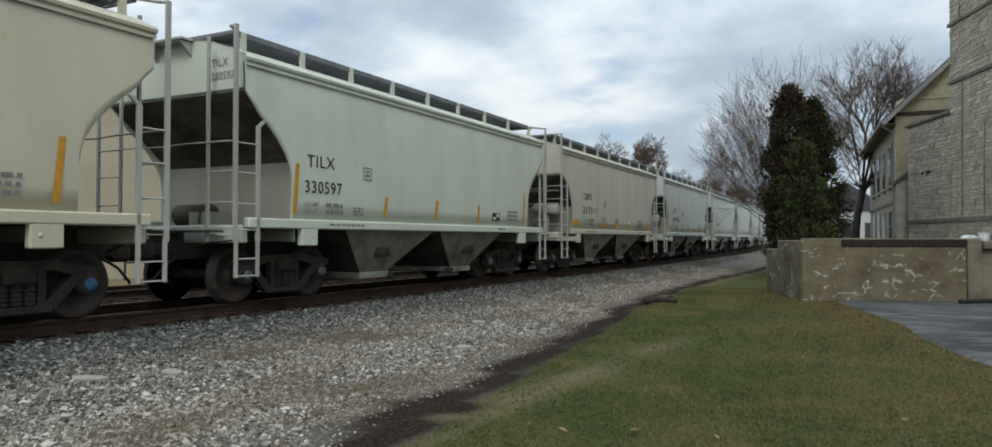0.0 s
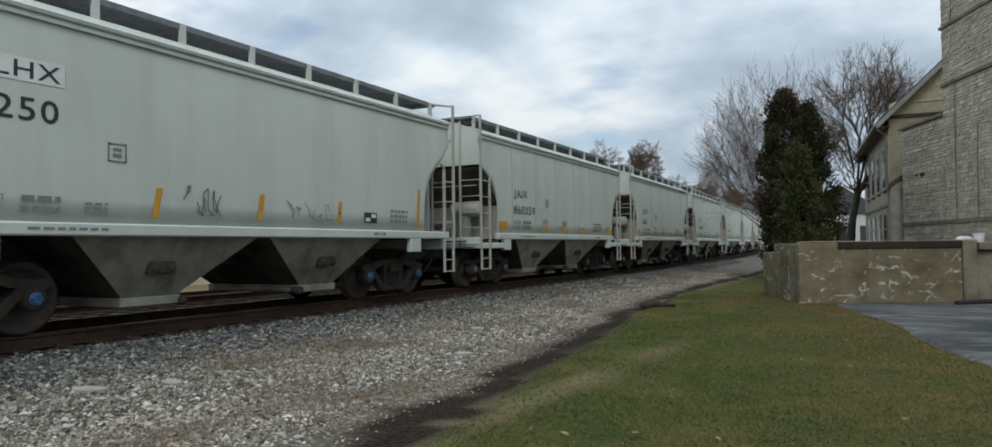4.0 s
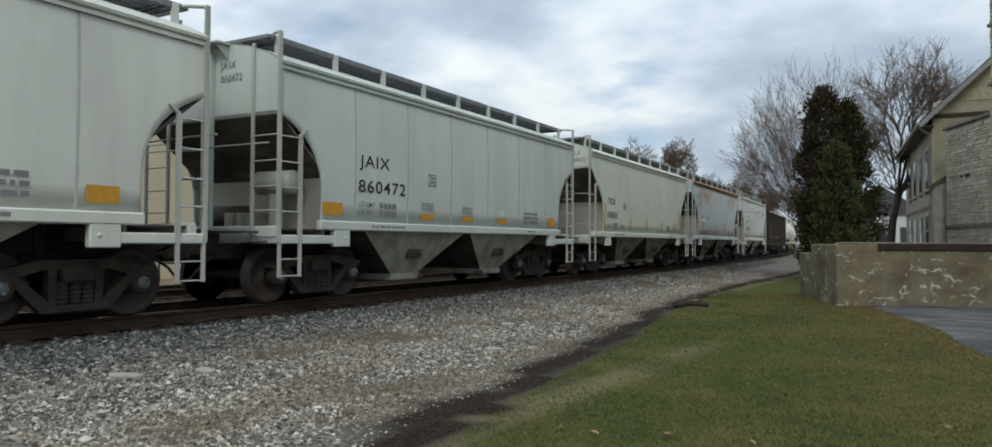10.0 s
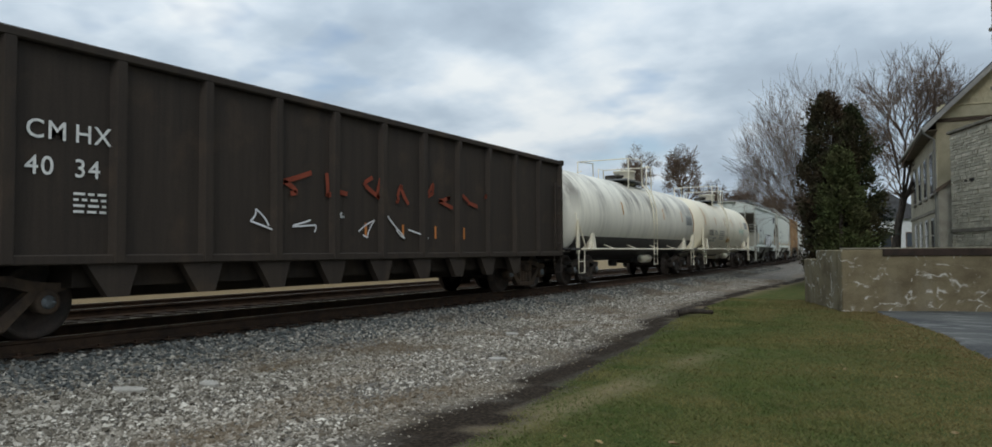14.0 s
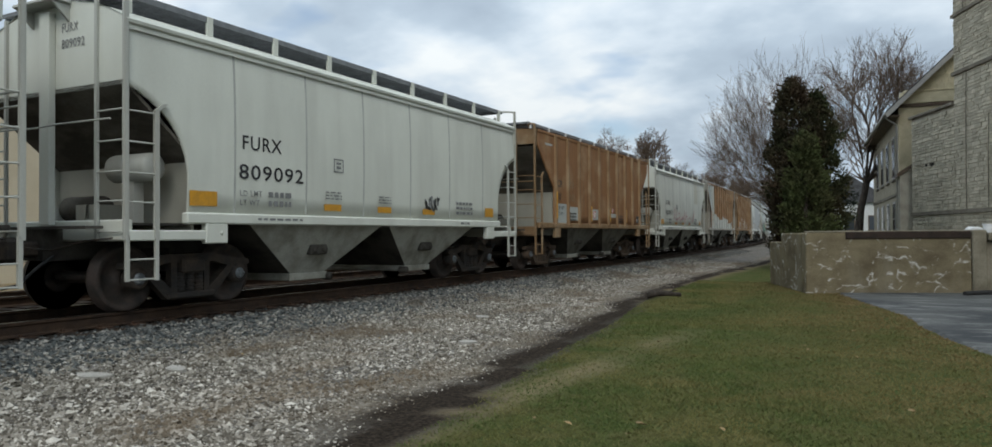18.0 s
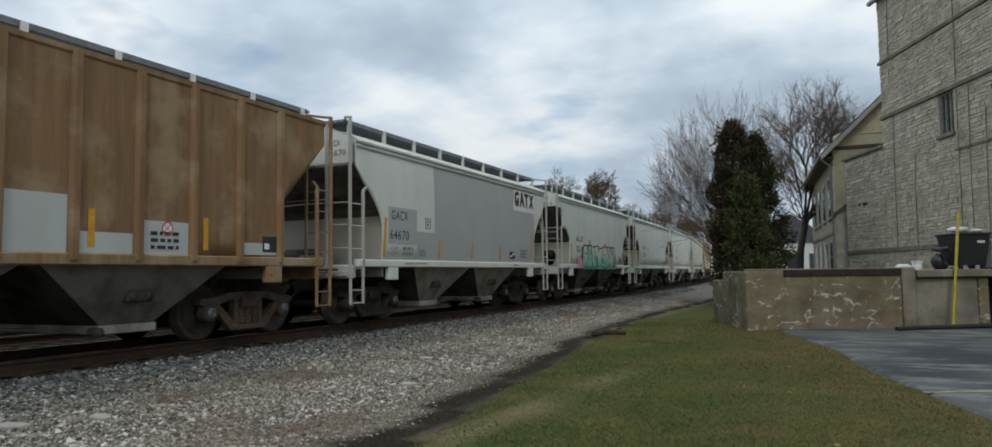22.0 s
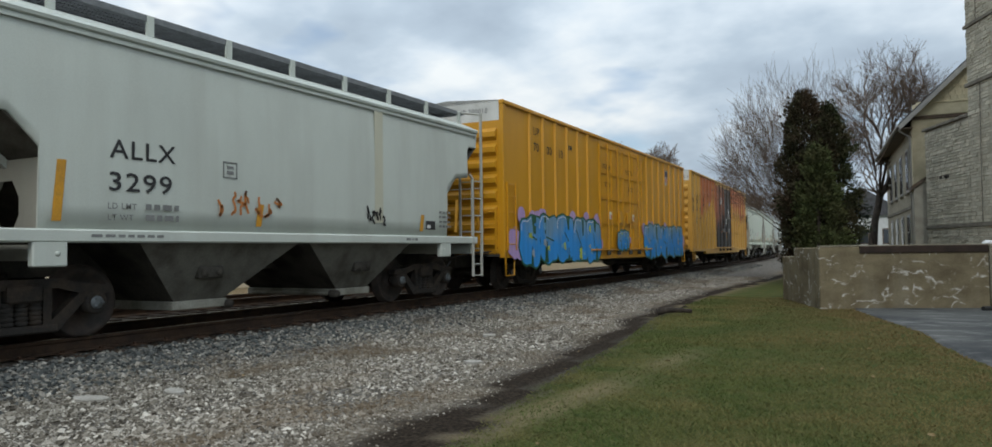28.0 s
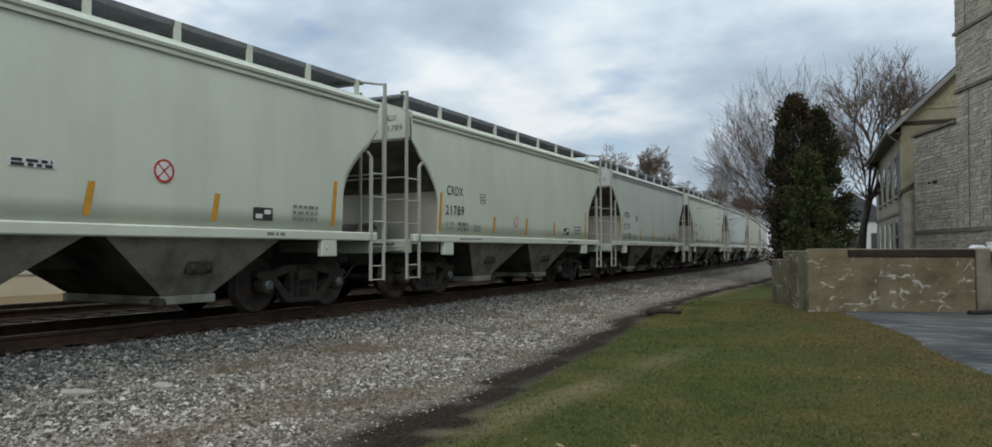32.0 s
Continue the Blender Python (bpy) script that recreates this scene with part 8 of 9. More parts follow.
def crdx(lead, rust, label, greys, texts, rings=(), corner=(), grips=None):
    """A ribbed rust-brown hopper: panels of the side repainted grey up to the heights given."""
    car = take("post", lead, "", "", "grey", label)
    if rust is not RUST_SIDE:
        repaint(car, RUST_SIDE, rust)
        repaint(car, RUST_EDGE, RUST_POST if rust is RUST_TAN else RUST_BROWN)
    o = -5.65
    step = (11.3 - 2.54) / 9
    add_plate(car, o + 1.21, o + 1.31, 1.5, 2.3, YELLOW, 1.672, "reflector", "yellow reflector strip")
    for k, (a, b) in enumerate(greys):
        if b > a:
            y = o + 1.27 + k * step
            add_plate(car, y + 0.09, y + step - 0.09, a, b, PANEL_GREY, 1.606, "repainted_panel", "grey repainted panel")
        side_b = greys[k - 1][1] if k else b
        low = min(b, side_b)
        if corner and a < 1.4 and b > a and low > 1.4:
            y = o + 1.27 + k * step
            part("repainted_post", Geo().prism([(1.602, y - 0.083), (1.668, y - 0.05), (1.668, y + 0.05), (1.602, y + 0.083)], 1.31, low, "z"), PANEL_GREY, car)
    if corner:
        part("repainted_corner", Geo().prism([(o + p, q) for p, q in corner], 1.600, 1.604, "x"), PANEL_GREY, car, "grey repainted corner beside the cut-away end")
    if grips:
        repaint(car, RUST_POST, grips)
    for text, k, z, h, mat in texts:
        add_text(car, text, o + 1.27 + k * step + 0.14, z, h, mat, 1.613)
    for k, z, r in rings:
        add_ring(car, o + 1.27 + (k + 0.5) * step, z, r, x=1.613)
    for k in (3, 5, 7):
        add_plate(car, o + 1.27 + k * step + 0.2, o + 1.27 + k * step + 0.3, 1.45, 1.95, YELLOW, 1.611, "reflector", "yellow reflector strip")
    add_plate(car, o + 9.6, o + 9.95, 1.45, 1.72, BLACK, 1.608, "label_plate", "black and white data plate")
    add_plate(car, o + 9.64, o + 9.76, 1.5, 1.6, WHITEMARK, 1.612, "label_field")
    add_plate(car, o + 0.55, o + 1.05, 3.62, 3.68, PANEL_GREY, 1.604, "paint_patch")
    for k in (1, 6):
        add_bars(car, o + 1.27 + k * step + 0.2, 1.7, 3, BLACK, 0.5, 0.05, 0.1, 1.613)
    return car


SMOOTH_LABEL = "pale green-grey covered hopper car with orange reflector strips"
ROUND_LABEL = "light grey covered hopper car with yellow reflector panels"
first = take("smooth", -4.7, "TILX", "330", "first", "yellowed cream covered hopper car with stained side")
take("smooth", 8.2, "TILX", "330597", "pale", SMOOTH_LABEL)
take("round", 20.9, "CBFX", "317311", "tan", "cream-grey covered hopper car with seamed sides")
take("round", 33.65, "JAIX", "860381", "grey", ROUND_LABEL)
take("round", 46.5, "JAIX", "860049", "grey", ROUND_LABEL)
blhx = take("smooth", 59.3, "", "", "grey", "grey covered hopper car with a white lettered patch and pencilled scrawl")
take("round", 72.15, "JAIX", "860359", "grey", ROUND_LABEL)
take("round", 84.95, "JAIX", "860", "grey", ROUND_LABEL)
take("round", 97.75, "JAIX", "860303", "grey", ROUND_LABEL)
take("round", 110.6, "JAIX", "860187", "grey", ROUND_LABEL)
take("round", 123.4, "JAIX", "860469", "white", ROUND_LABEL)
take("round", 136.15, "JAIX", "860209", "white", ROUND_LABEL)
take("round", 148.85, "JAIX", "860472", "grey", ROUND_LABEL)
take("smooth", 161.6, "TILX", "330601", "pale", SMOOTH_LABEL)
sox = take("smooth", 174.1, "SOXX", "328378", "sox", "blue-grey covered hopper car with orange rust and red scrawl")
take("round", 186.85, "JAIX", "860466", "white", ROUND_LABEL)
gon = gondola()
TRAIN.append((gon, 207.6))
tank_a = tank_car(7.27, 1.48, TANK_DIRTY, "dirty white tank car with black lower half", True, 6.6, 5.35, 0.42)
TRAIN.append((tank_a, 223.58))
tank_b = tank_car(6.95, 1.46, TANK_WHITE, "cream white tank car with black lettering", False, 6.25, 5.3, -0.95)
TRAIN.append((tank_b, 238.6))
gacx1 = take("angled", 246.45, "GACX", "12355", "dull", "grey covered hopper car with silver and black graffiti")
furx1 = take("round", 259.25, "FURX", "809092", "white", ROUND_LABEL)
crdx(272.0, RUST_SIDE, "rust-brown ribbed covered hopper car with white data panels", [(1.32, 1.95), (1.45, 1.88), (0, 0), (1.5, 1.86), (0, 0), (1.62, 1.75), (0, 0), (0, 0), (0, 0)],
     [("CR", 0, 2.46, 0.2, BLACK), ("20", 0, 2.06, 0.2, BLACK), ("DX", 1, 2.46, 0.2, RUST_POST), ("182", 1, 2.06, 0.2, RUST_POST), ("LD LMT", 0, 1.78, 0.1, BLACK), ("LT WT", 0, 1.6, 0.1, BLACK)], [(3, 1.68, 0.13), (5, 1.86, 0.1)])
furx2 = take("round", 284.65, "FURX", "808971", "white", "light grey covered hopper car with thin red scrawl")
crdx(297.2, RUST_SIDE, "brown and grey patched ribbed covered hopper car", [(1.32, 3.9), (1.32, 2.2), (1.32, 2.05), (1.32, 1.9), (1.32, 2.1), (1.32, 2.0), (1.32, 1.95), (1.32, 1.7), (1.32, 1.8)],
     [("CR", 0, 2.46, 0.2, BLACK), ("201", 0, 2.06, 0.2, BLACK), ("DX", 1, 2.46, 0.2, BLACK), ("57", 1, 2.06, 0.2, BLACK), ("LD LMT", 0, 1.78, 0.1, BLACK)], [(2, 1.7, 0.11)], [(0.02, 3.56), (1.2, 2.38), (1.2, 3.92), (0.02, 3.92)], DULL_GRIP)
crdx(309.6, RUST_BROWN, "rust-brown ribbed covered hopper car with grey patches", [(1.32, 1.95), (1.32, 1.88), (1.95, 2.25), (1.36, 1.9), (1.36, 2.1), (1.36, 1.65), (1.36, 1.85), (0, 0), (1.4, 1.6)],
     [("CR", 0, 2.5, 0.2, BLACK), ("20", 0, 2.06, 0.2, BLACK), ("DX", 1, 2.5, 0.2, BLACK), ("182", 1, 2.06, 0.2, BLACK), ("LD LMT", 0, 1.78, 0.1, BLACK), ("LT WT", 0, 1.6, 0.1, BLACK)], [(2, 2.1, 0.1), (6, 1.75, 0.1)])
gacx2 = take("smooth", 321.95, "GACX", "64670", "gacx", "white and grey repainted covered hopper car with black emblem")
allx1 = take("angled", 334.75, "ALLX", "3216", "grey", "grey covered hopper car with mint and pink graffiti")
allx2 = take("angled", 347.4, "ALLX", "3230", "grey", "grey covered hopper car with small black scrawls")
take("round", 360.1, "FURX", "8091", "white", ROUND_LABEL)
furx3 = take("round", 372.6, "FURX", "8092", "tan", "cream-grey covered hopper car with blue scrawl")
crdx(385.0, RUST_TAN, "faded tan ribbed covered hopper car with grey lower panels", [(1.32, 2.5), (1.32, 2.5), (1.32, 2.1), (1.32, 2.55), (1.32, 2.12), (1.32, 1.9), (1.32, 1.92), (1.32, 1.95), (1.32, 2.0)],
     [("CR", 0, 2.3, 0.19, BLACK), ("201", 0, 1.9, 0.19, BLACK), ("DX", 1, 2.3, 0.19, BLACK), ("71", 1, 1.9, 0.19, BLACK), ("LD LMT", 0, 1.7, 0.09, BLACK), ("LT WT", 0, 1.55, 0.09, BLACK)], [(2, 1.72, 0.12), (6, 1.7, 0.1)], [(0.52, 3.04), (1.2, 2.38), (1.2, 3.04)])
allx3 = take("angled", 397.45, "ALLX", "3299", "grey", "grey covered hopper car with orange scrawl and a brown stain")
up = boxcar("golden yellow plug-door boxcar with blue and purple graffiti", 9.2, 4.80, BOX_YELLOW, BOX_YELLOW, [-7.63 + k * 0.86 for k in range(6)] + [3.17 + k * 0.86 for k in range(7)], (-2.3, 2.5), BOX_YELLOW)
TRAIN.append((up, 419.15))
tbox = boxcar("faded yellow and brick red boxcar with black doors", 9.25, 4.86, BOX_OLD, BOX_OLD, [-8.35 + k * 0.85 for k in range(7)] + [3.1 + k * 0.98 for k in range(6)], (-2.4, 2.6), DOOR_BLACK, BOX_RED, DOOR_RUST)
TRAIN.append((tbox, 439.2))
crd1 = take("smooth", 450.2, "CRDX", "21809", "pale", SMOOTH_LABEL)
crd2 = take("smooth", 462.65, "CRDX", "21789", "pale", SMOOTH_LABEL)
crd3 = take("smooth", 475.4, "CRDX", "217", "grey", SMOOTH_LABEL)
take("smooth", 488.1, "CRDX", "218", "pale", SMOOTH_LABEL)
take("smooth", 500.9, "CRDX", "218", "grey", SMOOTH_LABEL)
take("round", 513.6, "FURX", "809", "tan", ROUND_LABEL)
take("round", 526.4, "FURX", "809", "white", ROUND_LABEL)
for proto in PROTO.values():
    for o in (*proto.children_recursive, proto):
        bpy.data.objects.remove(o)

# marks that belong to single cars
for c, at in TRAIN:
    if round(at - 5.65, 2) in (-4.7, 123.4, 186.85, 59.3):
        repaint(c, CAP, CAP_BLUE)
add_plate(blhx, -4.42, -3.31, 2.96, 3.23, WHITEMARK, 1.604, "white_patch", "white painted patch")
add_text(blhx, "BLHX", -4.36, 3.0, 0.19, BLACK, 1.606, width=1.0)
add_text(blhx, "250", -4.12, 2.52, 0.26, BLACK, 1.606, width=0.74)
scrawl(blhx, -1.7, -0.9, 1.45, 1.95, SMALLPRINT, 5, 4, 0.012)
scrawl(blhx, 0.3, 1.9, 1.45, 1.85, SMALLPRINT, 25, 6, 0.008)
for o in sox.children:
    if o.name.split(".")[0] == "roof":
        o.material_slots[0].link = "OBJECT"
        o.material_slots[0].material = RUST_EDGE
scrawl(sox, -2.8, 2.1, 1.45, 2.05, GRAF["faint"], 3, 10, 0.032)
scrawl(sox, -5.2, -4.0, 2.98, 3.4, SMALLPRINT, 8, 6, 0.012)
add_text(sox, "MOTHERS", -4.87, 2.78, 0.13, SMALLPRINT, 1.606, 0.0, width=0.72)
add_text(sox, "DAY", -4.62, 2.62, 0.13, SMALLPRINT, 1.606, 0.0, width=0.36)
add_plate(sox, -4.34, -3.02, 1.70, 2.52, WHITEMARK, 1.604, "white_patch", "white painted patch behind the lettering")
sheet_patch(gacx2, -2.28, 4.62, 1.38, 3.73, GREY_PATCH, "grey_repaint", "darker grey repainted area")
sheet_patch(gacx2, -3.15, -2.28, 1.38, 2.05, GREY_PATCH, "grey_repaint", "darker grey repainted corner")
add_plate(gacx2, -4.4, -3.15, 1.75, 2.55, GREY_PATCH, 1.604, "grey_repaint", "darker grey patch behind the lettering")
for car_, y_, z_ in ((gacx1, 3.85, 3.05), (gacx2, 2.95, 3.15)):
    for k in range(4):
        g = Geo()
        a = y_ + k * 0.41
        shape = [[(0, 0.1), (0.1, 0), (0.34, 0), (0.34, 0.26), (0.2, 0.26), (0.2, 0.16), (0.13, 0.16), (0.13, 0.34), (0.34, 0.34), (0.34, 0.46), (0.1, 0.46), (0, 0.36)],
                 [(0, 0), (0.12, 0), (0.16, 0.12), (0.24, 0.12), (0.28, 0), (0.4, 0), (0.27, 0.46), (0.13, 0.46)],
                 [(0.11, 0), (0.24, 0), (0.24, 0.34), (0.36, 0.34), (0.36, 0.46), (0, 0.46), (0, 0.34), (0.11, 0.34)],
                 [(0, 0), (0.13, 0), (0.2, 0.13), (0.27, 0), (0.41, 0), (0.27, 0.23), (0.41, 0.46), (0.27, 0.46), (0.2, 0.33), (0.13, 0.46), (0, 0.46), (0.13, 0.23)]][k]
        g.prism([(a + p * 1.0, z_ + q) for p, q in shape], 1.606, 1.609, "x")
        part("emblem_shape", g, BLACK, car_)
add_plate(gacx2, 2.85, 4.65, 3.0, 3.64, WHITEMARK, 1.6045, "emblem_field", "white field behind the black emblem")
add_plate(gacx1, -0.6, 2.5, 1.38, 2.12, GRAF["black"], 1.606, "sprayed_paint", "black sprayed outline")
add_plate(gacx1, -0.55, 2.45, 1.40, 2.07, GRAF["white"], 1.610, "sprayed_paint", "silver-white sprayed field")
spray(gacx1, -0.5, 2.35, 1.24, 2.06, ["white"], "black", None, 6, 3, 1.640, False)
scrawl(gacx1, -1.5, -0.7, 1.5, 2.2, BLACK, 2, 3, 0.012)
piece(allx1, -2.75, 2.55, 1.22, 2.14, 1.642, 7, 6, "mint_fade", "black", "pink", ("cream", "mint", "cream", "black"), "mint and cream sprayed graffiti letters", "mint")
spray(allx1, -3.4, -2.4, 1.26, 1.62, ["pink"], "pink", None, 2, 9, 1.64, False)
scrawl(allx2, -2.0, 3.6, 1.45, 1.85, BLACK, 6, 12, 0.012)
scrawl(furx2, -2.4, 2.6, 1.5, 2.3, GRAF["faint"], 14, 9, 0.02)
sheet_patch(furx2, 2.75, 3.6, 2.62, 3.70, PAINT["tan"], "paint_patch", "tan painted patch")
scrawl(furx2, -2.2, 2.2, 1.5, 1.95, GRAF["faint"], 44, 8, 0.012)
scrawl(furx3, 1.2, 4.0, 1.5, 1.75, GRAF["blue"], 15, 8, 0.02)
scrawl(furx1, 1.2, 1.9, 1.5, 1.85, SMALLPRINT, 17, 5, 0.03)
scrawl(allx3, -1.9, -0.6, 1.5, 2.0, GRAF["orange"], 18, 7, 0.02)
scrawl(allx3, 1.5, 2.1, 1.55, 1.9, BLACK, 19, 6, 0.02)
add_plate(allx3, 1.8, 2.05, 1.6, 3.7, PAINT["tan"], 1.602, "stain", "faint brown vertical stain")
add_ring(crd2, -0.8, 1.78, 0.13)
add_plate(crd1, -1.1, -0.55, 1.98, 2.09, WHITEMARK, 1.604, "label_plate", "white printed label plate")
add_bars(crd1, -1.06, 2.07, 2, BLACK, 0.46, 0.035, 0.05, 1.609)
add_ring(crd1, 0.9, 2.1, 0.16)
# tank marks
zc = 3.66 - 1.46
add_text(tank_b, "SHQX", -5.17, 1.80, 0.25, BLACK, 1.458, 0.045, width=0.95)
add_text(tank_b, "11112", -3.92, 1.80, 0.25, BLACK, 1.458, 0.045, width=0.62)
add_bars(tank_b, -5.25, 1.68, 1, SMALLPRINT, 1.8, 0.06, 0.1, 1.40)
add_bars(tank_b, -5.35, 1.53, 1, SMALLPRINT, 1.8, 0.06, 0.1, 1.345)
for y in (-3.71, -1.37, 0.73, 3.58):
    curved_plate(tank_b, 1.46, zc, y - 0.05, y + 0.05, 4, 22, YELLOW, "reflector", "yellow reflector strip")
curved_plate(tank_b, 1.46, zc, -6.14, -6.02, 2, 38, YELLOW, "reflector", "tall yellow reflector strip")
curved_plate(tank_b, 1.46, zc, 6.02, 6.14, 2, 34, YELLOW, "reflector", "tall yellow reflector strip")
curved_plate(tank_b, 1.46, zc, -0.46, 0.38, -30, -18, YELLOW, "reflector", "yellow panel low on the tank")
for k in range(5):
    curved_plate(tank_b, 1.46, zc, -2.65, -1.35 - 0.1 * (k % 2), -24 + k * 4, -22.6 + k * 4, SMALLPRINT, "small_print")
add_text(tank_b, "SHQX", -0.15, 2.58, 0.12, BLACK, end=-6.80, width=0.42)
add_text(tank_b, "11112", 0.5, 2.58, 0.12, BLACK, end=-6.80, width=0.34)
for k in range(3):
    part("small_print", Geo().box(-0.1, 0.45 - 0.1 * k, -6.802, -6.798, 2.40 - 0.12 * k, 2.44 - 0.12 * k), SMALLPRINT, tank_b)
scrawl(tank_b, 2.6, 4.3, 1.85, 2.35, GRAF["mint"], 33, 6, 0.02, 1.475)
curved_plate(tank_b, 1.46, zc, 4.6, 5.55, 4, 20, PANEL_GREY, "label_panel", "pale green-grey printed panel")
for k in range(5):
    curved_plate(tank_b, 1.46, zc, 4.65, 5.5, 5 + k * 2.9, 6.4 + k * 2.9, SMALLPRINT, "small_print", lift=0.02)
part("placard", Geo().prism([(4.0, 1.62), (4.17, 1.79), (4.34, 1.62), (4.17, 1.45)], 1.385, 1.39, "x"), WHITEMARK, tank_b, "white diamond placard")
zc = 3.66 - 1.48
for y in (1.87, 4.56, -2.9):
    curved_plate(tank_a, 1.48, zc, y - 0.05, y + 0.05, 3, 20, YELLOW, "reflector", "yellow reflector strip")
curved_plate(tank_a, 1.48, zc, 6.42, 6.55, -12, 30, YELLOW, "reflector", "tall yellow reflector strip")
curved_plate(tank_a, 1.48, zc, 5.2, 6.2, -2, 14, PANEL_GREY, "label_panel", "pale blue-grey printed panel")
for k in range(5):
    curved_plate(tank_a, 1.48, zc, 5.25, 6.15, -1 + k * 2.6, 0.4 + k * 2.6, SMALLPRINT, "small_print", lift=0.02)
# box car marks
add_text(up, "UP 700018", 0.35, 4.50, 0.13, SMALLPRINT, end=-9.206, width=0.85)
add_bars(up, -4.9, 4.17, 1, BLACK, 0.3, 0.14, 0.1, 1.61)
add_text(up, "UP", -7.38, 4.16, 0.21, BLACK, 1.61)
add_text(up, "70", -7.38, 3.72, 0.23, BLACK, 1.61)
add_text(up, "00", -6.5, 3.72, 0.23, BLACK, 1.61)
add_text(up, "18", -5.68, 3.72, 0.23, BLACK, 1.61)
shield = [(5.85, 4.35), (5.95, 4.42), (6.13, 4.36), (6.3, 4.42), (6.4, 4.35), (6.4, 4.0), (6.3, 3.8), (6.13, 3.72), (5.95, 3.8), (5.85, 4.0)]
part("emblem_shape", Geo().prism(shield, 1.606, 1.609, "x"), WHITEMARK, up, "white shield emblem")
part("emblem_shape", Geo().prism([(5.87, 4.1), (6.38, 4.1), (6.38, 4.34), (6.3, 4.4), (6.13, 4.34), (5.95, 4.4), (5.87, 4.34)], 1.610, 1.612, "x"), flat("shield_blue", (0.02, 0.03, 0.10)), up, "dark blue shield top")
for k in range(5):
    add_plate(up, 5.90 + k * 0.1, 5.945 + k * 0.1, 3.80 + 0.04 * abs(k - 2), 4.08, REDMARK, 1.612, "emblem_stripe")
piece(up, -8.35, -2.45, 0.62, 2.02, 1.668, 22, 5, "blue_fade", "green", "purple", ("lime", "light", "blue", "grey"), "blue sprayed graffiti letters")
spray(up, -9.0, -8.1, 0.85, 1.55, ["purple"], "purple", None, 2, 5, 1.662, False)
piece(up, 2.6, 8.6, 0.62, 2.02, 1.668, 28, 5, "blue_fade", "green", "purple", ("lime", "light", "blue", "grey"), "blue sprayed graffiti letters")
piece(up, -0.75, 0.45, 0.98, 1.68, 1.718, 29, 2, "blue_fade", "green", "purple", ("lime", "light"), "blue sprayed graffiti letters")
for y in (-1.6, 0.95):
    add_plate(up, y, y + 0.22, 2.05, 2.3, WHITEMARK, 1.72, "label_plate", "white label plate")
    add_plate(up, y + 0.11, y + 0.2, 2.08, 2.18, REDMARK, 1.724, "label_field")
    add_bars(up, y - 0.2, 3.3, 3, UNDER, 0.6, 0.022, 0.06, 1.637)
for y in (-2.0, 0.45):
    add_bars(up, y, 3.9, 3, UNDER, 0.8, 0.022, 0.06, 1.637)
for y, text, z in ((-9.05, "TB", 3.28), (-8.15, "OX", 3.28), (-9.05, "63", 2.90), (-8.15, "05", 2.90), (-7.25, "19", 2.90)):
    add_text(tbox, text, y + 0.1, z, 0.22, BLACK, 1.61)
add_text(tbox, "TBOX 630519", 0.55, 4.46, 0.13, SMALLPRINT, end=-9.256, width=0.95)
add_text(tbox, "next", -6.48, 3.50, 0.19, BLACK, 1.61)
add_text(tbox, "load", -6.48, 3.23, 0.19, BLACK, 1.61)
add_text(tbox, "LD LMT", -8.2, 2.65, 0.09, SMALLPRINT, 1.61)
add_text(tbox, "LT WT", -8.2, 2.5, 0.09, SMALLPRINT, 1.61)
add_bars(tbox, -7.4, 2.74, 2, GRAF["black"], 0.5, 0.08, 0.15)
add_plate(tbox, -8.4, -7.9, 2.22, 2.40, GRAF["yellow"], 1.606, "label_plate", "bright yellow label plate")
add_bars(tbox, -8.35, 2.36, 2, BLACK, 0.4, 0.04, 0.08, 1.612)
add_text(tbox, "RAILCAR COOLING EXPERTS", 3.45, 3.10, 0.17, flat("dark_red_lettering", (0.18, 0.05, 0.03)), 1.634, width=5.2)
for k, (dy, dz) in enumerate(((0.0, 0.35), (-0.25, 0.0), (0.3, -0.15))):
    part("emblem_shape", Geo().prism([(-5.0 + dy, 3.4 + dz), (-4.75 + dy, 3.45 + dz), (-4.6 + dy, 3.65 + dz), (-4.85 + dy, 3.6 + dz)], 1.606, 1.61, "x"), GRAF["purple"] if k != 1 else GRAF["red"], tbox, "faded blue and red emblem")
for k, (dy, n) in enumerate(((-1.5, 5), (1.1, 7), (0.3, 4))):
    add_bars(tbox, dy, 3.95 - 0.6 * k, n, WHITEMARK, 0.55, 0.045, 0.085, 1.69)
for y in (-0.7, 1.2):
    add_plate(tbox, y, y + 0.2, 1.95, 2.15, WHITEMARK, 1.72, "label_plate", "white label plate")
    add_plate(tbox, y - 0.55, y - 0.4, 1.9, 2.05, GRAF["orange"], 1.69, "label_plate", "orange label")
add_plate(tbox, 0.45, 0.57, 1.45, 1.95, YELLOW, 1.69, "reflector", "yellow reflector strip")
for y in (-8.5, -5.0, 3.2, 6.0, 8.4):
    add_plate(tbox, y, y + 0.25, 1.1, 1.5, YELLOW, 1.606, "reflector", "yellow reflector panel")

# ---- trees ----
BARK = stained("grey_brown_bark", (0.06, 0.05, 0.042), (0.11, 0.09, 0.075), 0.95, 3.0, (4, 4, 0.8), fine=30)
TWIG = stained("fine_twigs", (0.14, 0.105, 0.08), (0.20, 0.15, 0.115), 0.95, 1.0)


